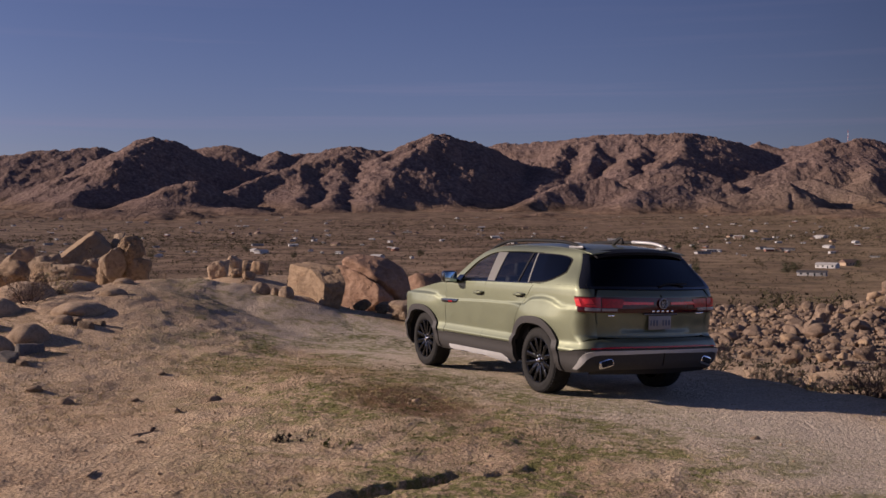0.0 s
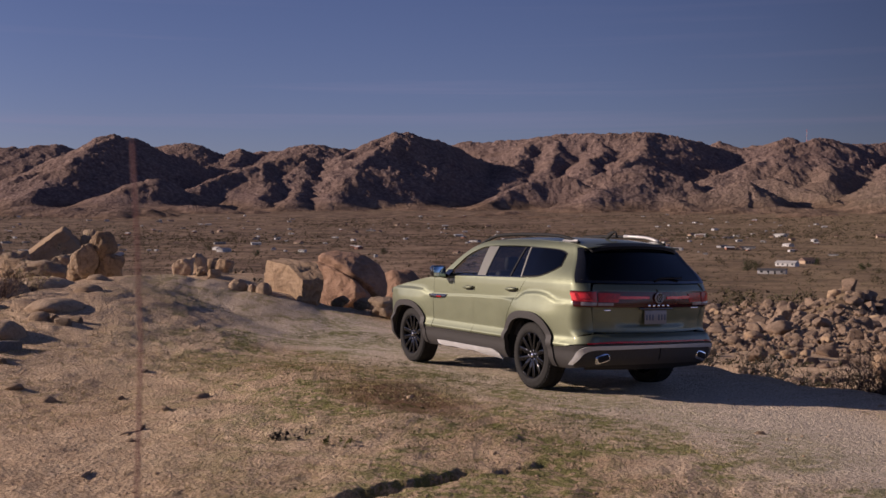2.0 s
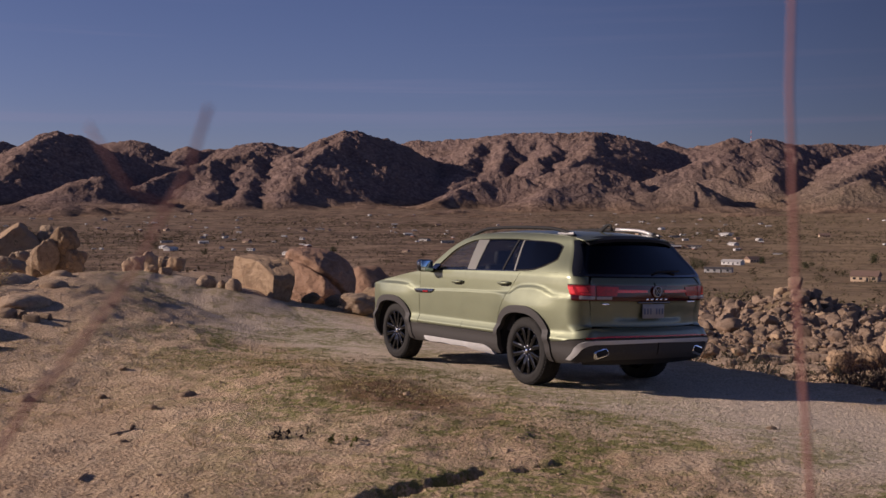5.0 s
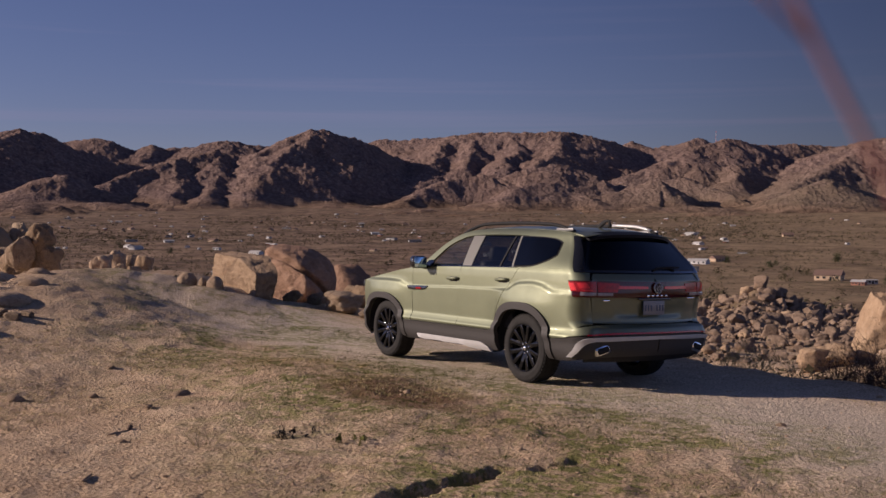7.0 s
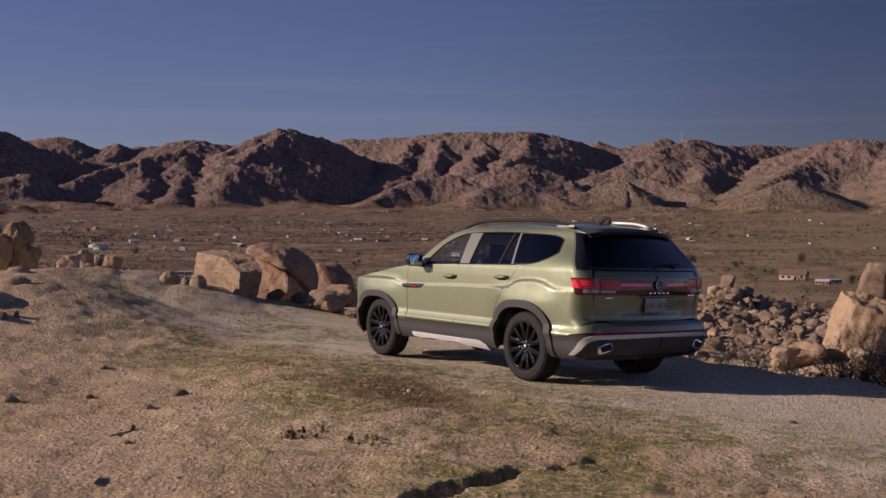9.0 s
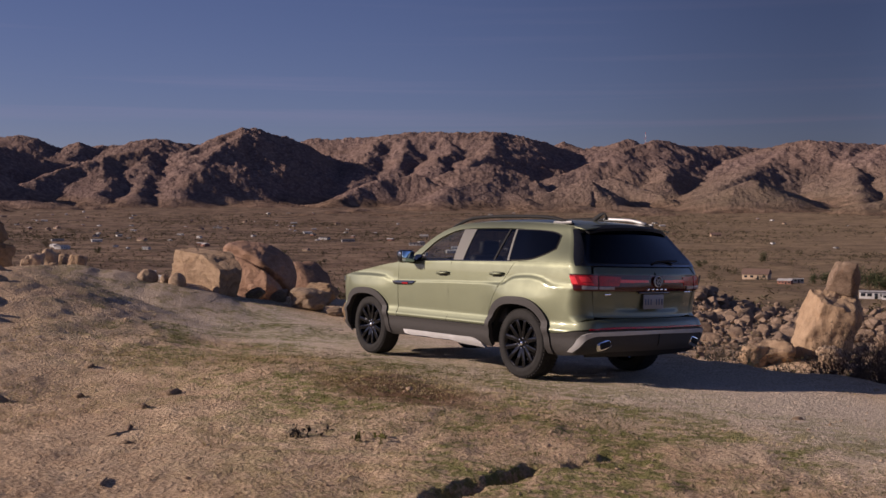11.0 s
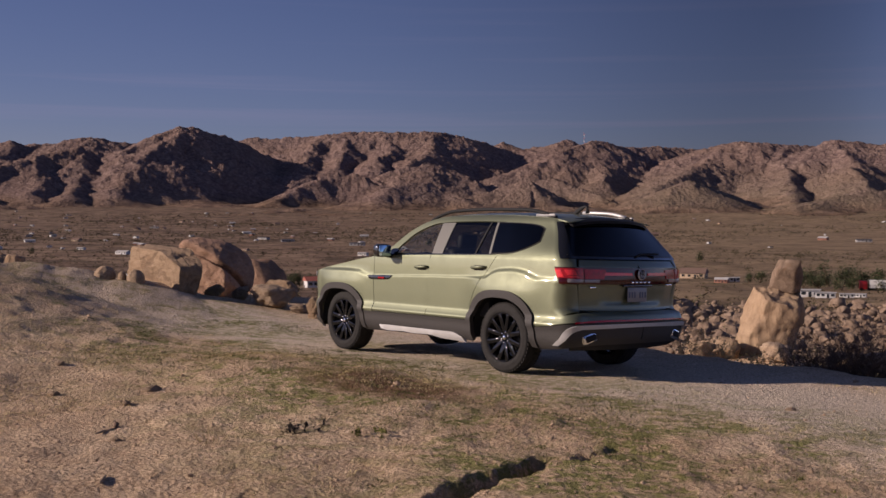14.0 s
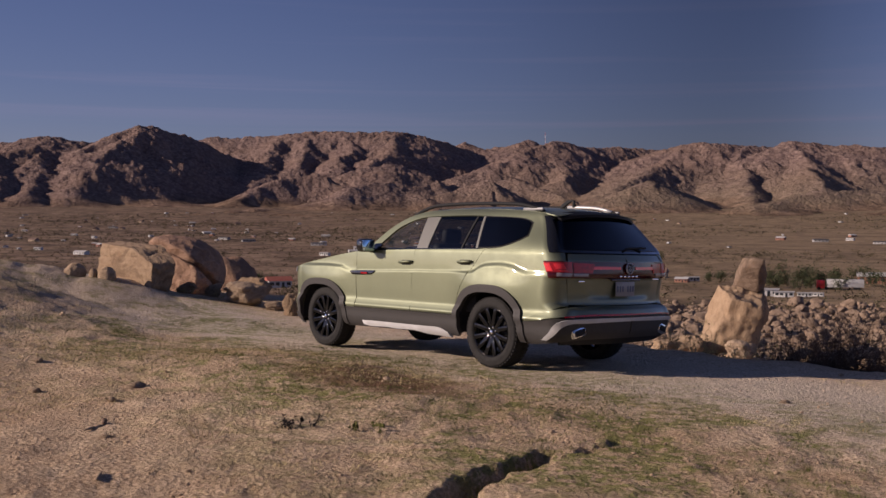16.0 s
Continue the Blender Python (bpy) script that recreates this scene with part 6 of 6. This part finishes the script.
shrub("dry_bush", 7, 7.6, 5.1, 0.8, 0.5, "straw-coloured dry bush among half-buried rocks", 16, 500, 0.015, 4, None, STRAW)
shrub("dry_bush", 8, 16.9, 3.0, 1.0, 0.9, "olive dry bush beside a boulder", 14, 700, 0.025, 4, None, SCRUB)
for k, (x, y) in enumerate([(1.2, -2.95), (0.2, -3.2), (-0.9, -3.0), (2.6, -3.1), (4.2, -2.9), (0.7, -2.7), (-0.3, -2.75), (-1.5, -2.85), (1.9, -2.75), (-2.0, -3.1)]):
    shrub("dry_grass_clump", 20 + k, x, y, 0.7, 0.4, "pale straw grass clump at the brink", 16, 300, 0.012, 3, STRAW, STRAW)
for k, (x, y) in enumerate([(7.9, -1.3), (6.6, -1.7), (8.5, -1.0)]):
    shrub("dry_grass_clump", 40 + k, x, y, 0.35, 0.22, "thin straw grass before the boulders", 10, 60, 0.01, 2, STRAW, STRAW)
shrub("dry_weed", 50, -3.0, 5.15, 0.25, 0.22, "small bleached dry weed on sandy soil", 7, 0, 0, 2, STRAW)
shrub("dry_weed", 51, -3.6, 4.2, 0.16, 0.1, "small green weed on sandy soil", 7, 150, 0.012, 2, MOSS, MOSS)

# charred wood, a stick and a dead dark weed on the soil
CHAR = plain("charred_wood", (0.028, 0.024, 0.022), 0.9, spec=0.1, vary=0.5, scale=25)
BARK = plain("bleached_stick", (0.3, 0.22, 0.15), 0.85, spec=0.1, vary=0.3, scale=40)


def wood_piece(name, material, x, y, length, thick, turn, label):
    """A short crooked length of wood with tapered, broken ends."""
    rng = np.random.default_rng(int(abs(x * 100)))
    pts = [((k / 6 - 0.5) * length, rng.normal() * thick * 0.3, rng.normal() * thick * 0.2) for k in range(7)]
    bm = bar_through(pts, thick, 9, [thick * f for f in (0.45, 0.8, 1.0, 0.95, 1.0, 0.75, 0.3)])
    for vert in bm.verts:
        vert.co += Vector(rng.normal(size=3)) * thick * 0.12
    me = bpy.data.meshes.new(name)
    bm.to_mesh(me)
    bm.free()
    me.materials.append(material)
    ob = new(name, me)
    ob.matrix_basis = pose(x, y, float(height(x, y)) + thick * 0.6, 0, 0, turn)
    return tagged(ob, label, "wood")


wood_piece("stick", BARK, -3.59, 6.19, 0.2, 0.012, -32, "short weathered brown stick lying on sandy soil")
wood_piece("stick", BARK, -2.01, 5.51, 0.26, 0.01, -60, "thin bleached stick lying on sandy soil")
wood_piece("stick", TWIG, -1.91, 5.39, 0.1, 0.02, -20, "short brown stick lying on sandy soil")
shrub("dead_weed", 52, -3.09, 4.41, 0.2, 0.09, "small dark dead weed on sandy soil", 16, 160, 0.012, 3, CHAR, CHAR)

# blades: dry grass and moss on the flat
rng = np.random.default_rng(17)


def blades(name, count, material, label, spread, long, chance):
    out = []
    while len(out) < count:
        x, y = rng.uniform(-7.2, 6, 400), rng.uniform(-1.5, 6.5, 400)
        keep = chance(x, y) > rng.random(400)
        x, y = x[keep], y[keep]
        for px, py, pz in zip(x, y, height(x, y)):
            for _ in range(9):
                q = np.array([px, py, pz - 0.004]) + np.append(rng.normal(size=2) * spread, 0)
                tip = q + np.append(rng.normal(size=2) * long * 0.7, rng.uniform(0.4, 1.0) * long)
                side = np.append(rng.normal(size=2), 0)
                side *= 0.0035 / max(np.linalg.norm(side), 1e-6)
                out.append((q - side, q + side, tip))
    return tagged(new(name, triangles(name, out[:count], material)), label, "grass", kind="stuff")


def mossy(x, y):
    band = np.clip(1.5 - np.abs(y + 0.15 * x - 2.3) / 1.8, 0, 1)
    return band * np.clip((fbm(x * 0.85, y * 0.85, 4, 5) + 0.05) * 4, 0, 1) * 0.8


def strawy(x, y):
    return np.clip((fbm(x * 0.6 + 7, y * 0.6, 4, 15) + 0.1) * 2.5, 0, 1) * np.clip(np.abs(y - 0.1) - 1.3, 0, 1)


blades("moss_tufts", 36000, MOSS, "short green moss and grass tufts on soil", 0.03, 0.022, mossy)
blades("dry_grass", 26000, STRAW, "short bleached dry grass on soil", 0.03, 0.03, strawy)

# scrub on the plain and the slope
def clumps(count, near, span_d, power, pieces, small, big):
    """Low bushes on the plain as loose triangles, thicker in some stretches."""
    d, a = near + span_d * rng.random(count * 2) ** power, np.radians(rng.uniform(-72, 4, count * 2))
    x, y = EYE[0] + d * np.cos(a), EYE[1] + d * np.sin(a)
    keep = (y < brink(x) - 1) & (fbm(x * 0.004, y * 0.004, 4, 83) + 0.35 > rng.random(count * 2) * 0.9)
    x, y, d = x[keep][:count], y[keep][:count], d[keep][:count]
    s = rng.uniform(small, big, len(x)) * np.interp(d, [40, 500, 1000, 1600], [0.35, 0.36, 0.6, 1.0])
    mid = np.stack([x, y, height(x, y) + s * 0.25], -1)
    c = mid[:, None, :] + rng.normal(size=(len(x), pieces, 3)) * (0.5, 0.5, 0.22) * s[:, None, None]
    return (c[:, :, None, :] + rng.normal(size=(len(x), pieces, 3, 3)) * 0.19 * s[:, None, None, None]).reshape(-1, 3, 3)


low_scrub = [clumps(700, 24, 45, 1.0, 14, 0.8, 1.9), clumps(5000, 45, 500, 1.2, 16, 0.8, 1.7), clumps(30000, 250, 2350, 0.85, 9, 1.3, 4.2)]
corner = []
while len(corner) < 170 * 60:
    d, a = rng.uniform(230, 900), radians(rng.uniform(-70, -27))
    x, y = EYE[0] + d * math.cos(a), EYE[1] + d * math.sin(a)
    if float(fbm(np.array([x * 0.006]), np.array([y * 0.006]), 3, 77)[0]) < 0.0:
        continue
    s = rng.uniform(1.4, 3.4)
    z = float(height(x, y))
    c = rng.normal(size=(60, 3)) * (s * 0.5, s * 0.5, s * 0.3) + (x, y, z + s * 0.45)
    c[:, 2] = np.maximum(c[:, 2], z)
    corner.extend(c[:, None, :] + rng.normal(size=(60, 3, 3)) * s * 0.12)
tagged(new("desert_scrub", triangles("desert_scrub", np.concatenate([*low_scrub, np.array(corner)]), SCRUB)), "low grey-green scrub dotting the plain", "scrub", kind="stuff")


def tree(seed, x, y, tall, label):
    rng = np.random.default_rng(seed)
    root = new("tree")
    root.matrix_basis = pose(x, y, float(height(x, y)) - 0.1)
    tagged(root, label, "tree", "trees on the plain")
    bm, tips = branching(rng, 3, 0.5, tall * 0.75, 0.035 * tall, 4)
    part("trunk", bm, TWIG, root)
    t = np.array([tuple(p) for p in tips])
    at = t[rng.integers(len(t), size=1300)] + rng.normal(size=(1300, 3)) * tall * 0.11
    tri = at[:, None, :] + rng.normal(size=(1300, 3, 3)) * tall * 0.024
    part("crown", triangles("crown", tri, LEAF), None, root)
    return root


# bare reddish stems standing close before the camera's way
STEMS = [
    (0.0016, [(-10.821, 7.474, 1.96), (-10.816, 7.47, 1.891), (-10.819, 7.468, 1.789), (-10.839, 7.477, 1.66), (-10.849, 7.467, 1.31), (-10.819, 7.487, 0.76), (-10.839, 7.477, 0.05)]),
    (0.0013, [(-10.725, 7.939, 1.86), (-10.724, 7.929, 1.835), (-10.727, 7.92, 1.818), (-10.731, 7.91, 1.8), (-10.736, 7.902, 1.782), (-10.751, 7.885, 1.743), (-10.768, 7.874, 1.708), (-10.778, 7.864, 1.358), (-10.748, 7.884, 0.808), (-10.768, 7.874, 0.05)]),
    (0.0013, [(-10.789, 7.793, 1.866), (-10.776, 7.798, 1.839), (-10.766, 7.804, 1.824), (-10.753, 7.815, 1.796), (-10.744, 7.824, 1.78), (-10.732, 7.841, 1.754), (-10.725, 7.853, 1.739), (-10.718, 7.878, 1.697), (-10.728, 7.868, 1.347), (-10.698, 7.888, 0.797), (-10.718, 7.878, 0.05)]),
    (0.0011, [(-10.6238, 8.1995, 1.7897), (-10.624, 8.1968, 1.7864), (-10.6252, 8.1903, 1.7787), (-10.6267, 8.1852, 1.7721), (-10.6311, 8.1762, 1.7595), (-10.6368, 8.169, 1.7459), (-10.6444, 8.1642, 1.7297), (-10.654, 8.154, 1.38), (-10.624, 8.174, 0.83), (-10.6444, 8.1642, 0.05)]),
]
weed = new("tall_dry_weed")
tagged(weed, "bare reddish dry weed stems rising from the soil", "weed")
for r, pts in STEMS:
    n = len(pts)
    stem = part("stem", bar_through(pts, r, 6, [r * (0.75 + 0.5 * k / n) for k in range(n)]), TWIG_RED, weed)
    a, b = Vector(pts[2]), Vector(pts[3])
    if r == 0.0013:
        part("side_twig", bar_through([a, a + (b - a) * 0.2 + Vector((0.008, 0.012, 0.015)), a + Vector((0.012, 0.03, 0.035))], r * 0.6, 5), TWIG_RED, stem)

# ---- houses and vehicles on the plain ----
WALLS = [plain("white_stucco", (0.5, 0.49, 0.47), 0.85, vary=0.08, scale=0.8), plain("tan_stucco", (0.42, 0.31, 0.21), 0.9, vary=0.1, scale=0.8),
         plain("grey_siding", (0.34, 0.33, 0.32), 0.85, vary=0.1, scale=0.8), plain("red_brown_siding", (0.27, 0.12, 0.08), 0.85, vary=0.12, scale=0.8)]
ROOFS = [plain("pale_roof", (0.4, 0.385, 0.365), 0.8, vary=0.1, scale=1.0), plain("brown_roof", (0.16, 0.1, 0.075), 0.85, vary=0.15, scale=1.0), plain("dark_roof", (0.06, 0.055, 0.055), 0.85, vary=0.15, scale=1.0)]
PANE = plain("dark_house_window", (0.02, 0.025, 0.03), 0.15, spec=0.5)


def house(long, wide, tall, wall, roof, pitch=0.28, label=""):
    """A single-storey desert house: walls, gabled roof with eaves, door and windows."""
    root = new("house")
    part("wall", box(long, wide, tall + 1.0, (0, 0, tall / 2 - 0.5), 0.02), wall, root)
    bm = bmesh.new()
    e, h = 0.5, wide * pitch
    pts = [[bm.verts.new((sx * (long / 2 + e), sy * (wide / 2 + e), tall - 0.05)) for sy in (-1, 1)] + [bm.verts.new((sx * (long / 2 + e), 0, tall + h))] for sx in (-1, 1)]
    (a, b, c), (d, f, g) = pts
    for face in ((a, d, g, c), (f, b, c, g), (a, c, b), (d, f, g), (a, b, f, d)):
        bm.faces.new(face)
    bmesh.ops.recalc_face_normals(bm, faces=bm.faces[:])
    part("roof", bm, roof, root)
    for side in (-1, 1):
        for k, x in enumerate(np.linspace(-long * 0.36, long * 0.36, 4)):
            if k == 1:
                part("door", box(1.0, 0.08, 2.05, (x, side * (wide / 2 + 0.02), 1.02), 0.01), PANE, root)
            else:
                part("window", box(1.5, 0.08, 1.1, (x, side * (wide / 2 + 0.02), tall * 0.58), 0.01), PANE, root)
    tagged(root, label, "house", "houses on the plain")
    return root


def polar(bearing, d):
    return EYE[0] + d * math.cos(radians(bearing)), EYE[1] + d * math.sin(radians(bearing))


def put(ob, bearing, d, turn, size=1.0):
    x, y = polar(bearing, d)
    return copy_thing(ob, pose(x, y, float(height(x, y)), 0, 0, turn) @ Matrix.Diagonal((size, size, size, 1)))


TYPES = [house(16, 8, 2.8, WALLS[0], ROOFS[0], 0.2, "white stucco house with a pale roof"), house(13, 9, 2.8, WALLS[1], ROOFS[1], 0.3, "tan stucco house with a brown roof"),
         house(18, 7, 2.7, WALLS[2], ROOFS[2], 0.16, "long grey house with a dark roof"), house(10, 7, 2.6, WALLS[3], ROOFS[0], 0.22, "small red-brown cabin with a pale roof"),
         house(9, 4, 2.6, WALLS[0], ROOFS[0], 0.08, "small white flat-roofed mobile home"), house(20, 10, 3.0, WALLS[1], ROOFS[1], 0.28, "wide tan ranch house with a brown roof"),
         house(8.5, 6, 2.6, WALLS[0], plain("red_tile_roof", (0.3, 0.09, 0.06), 0.85, vary=0.15, scale=1.0), 0.25, "small white cabin with a red roof")]
HOMES = [(-46.6, 660, 20, 0, 0.75), (-45.9, 560, 35, 2, 0.75), (-47.6, 700, 80, 1, 0.7), (-35.7, 760, 20, 4, 0.8), (-39.6, 640, 30, 4, 0.8), (-37.3, 800, 60, 0, 0.6), (-46.2, 1500, 0, 0, 1), (-42.3, 1500, 20, 0, 1), (-51.0, 1450, 50, 1, 1), (-53.0, 470, 25, 1, 0.8),
         (-54.4, 430, 20, 3, 0.5), (-54.9, 440, 60, 4, 0.6), (-58.5, 330, 32, 4, 0.8), (-59.4, 325, 30, 4, 0.6), (-60.4, 330, 30, 4, 0.45), (-61.0, 335, 20, 4, 0.4), (-63.6, 440, 28, 3, 1), (-59.4, 1300, 10, 3, 1), (-61.3, 1250, 40, 2, 0.9), (-62.7, 1300, 0, 4, 1), (-64.1, 1200, 20, 2, 0.8),
         (-22.1, 480, 5, 4, 0.6), (-21.5, 520, 60, 4, 0.7), (-23.7, 500, 20, 4, 0.6), (-33.2, 400, 70, 6, 1.0), (-40.9, 1000, 60, 4, 1), (-41.2, 1010, 20, 4, 0.8)]
for b, d, turn, k, size in HOMES:
    put(TYPES[k], b, d, turn, size)
rng = np.random.default_rng(40)
for _ in range(235):
    d = rng.uniform(800, 2650)
    b = rng.uniform(-49, 1) if rng.random() < 0.9 else rng.uniform(-69, -49)
    put(TYPES[(4, 3, 4, 1, 0, 2)[rng.integers(6)]], b, d, rng.uniform(0, 180), rng.uniform(0.35, 0.85))
for ob in TYPES:
    for o in (*ob.children_recursive, ob):
        bpy.data.objects.remove(o)

# a red lorry with a white trailer
lorry = new("lorry")
part("trailer", box(12, 2.5, 2.7, (-1, 0, 2.3), 0.05), WALLS[0], lorry, "long white trailer")
part("cab", box(2.6, 2.4, 2.9, (7.0, 0, 1.9), 0.25), plain("red_lorry_paint", (0.45, 0.02, 0.02), 0.35), lorry, "red cab")
for x in (-5.5, -4.3, 5.2, 7.6):
    for side in (1, -1):
        w = part("wheel", turned([(0.0, -0.15), (0.5, -0.15), (0.5, 0.15), (0.0, 0.15)], 20), RUBBER, lorry)
        w.matrix_basis = Matrix.Translation((x, side * 1.1, 0.5))
x, y = polar(-62.2, 395)
lorry.matrix_basis = pose(x, y, float(height(x, y)), 0, 0, 34)
tagged(lorry, "red lorry with a long white trailer on the plain", "lorry")

for k, (b, d, tall) in enumerate([(-40.2, 560, 6), (-44.7, 600, 7), (-45.1, 610, 6), (-48.1, 680, 6), (-57.7, 400, 6), (-58.4, 395, 7), (-59.1, 405, 6.5), (-60.2, 390, 7.5), (-60.7, 400, 7), (-61.5, 400, 6.5), (-62.1, 395, 7), (-55.7, 430, 5),
                                  (-39.3, 1050, 8), (-40.0, 1050, 8), (-42.6, 1450, 8), (-28.9, 330, 5), (-28.3, 335, 4.5), (-53.3, 700, 7), (-50.3, 620, 6), (-64.3, 400, 7), (-25.7, 900, 7), (-16.6, 1000, 7), (-19.1, 850, 6), (-11.7, 900, 7), (-32.3, 420, 7), (-31.8, 425, 6), (-32.8, 415, 5.5), (-57.9, 430, 8), (-58.8, 425, 8), (-59.6, 415, 8.5), (-60.5, 425, 8), (-61.2, 430, 9), (-61.8, 440, 8), (-56.3, 430, 6), (-62.9, 440, 8), (-63.4, 420, 7)]):
    x, y = polar(b, d)
    tree(600 + k, x, y, tall, "dark green desert tree on the plain")

# a radio mast on the ridge, in red and white lengths
mast = new("radio_mast")
d = 4030
x, y = polar(-47.43, d)
mast.matrix_basis = pose(x, y, 1.75 + d * math.tan(radians(4.02)))
tagged(mast, "thin red and white radio mast on the ridge", "mast")
MAST_RED = plain("mast_red", (0.4, 0.05, 0.04), 0.6)
for k in range(6):
    bm = bmesh.new()
    w, z = 1.7 - 0.15 * k, k * 9.0
    for sx in (-1, 1):
        for sy in (-1, 1):
            bmesh.ops.create_cube(bm, size=1, matrix=Matrix.Translation((sx * w / 2, sy * w / 2, z + 4.5)) @ Matrix.Diagonal((0.3, 0.3, 9.0, 1)))
    for r in range(3):
        bmesh.ops.create_cube(bm, size=1, matrix=Matrix.Translation((0, 0, z + 1.5 + 3 * r)) @ Matrix.Diagonal((w, w, 0.25, 1)))
    part("mast_section", bm, MAST_RED if k % 2 else WALLS[0], mast)
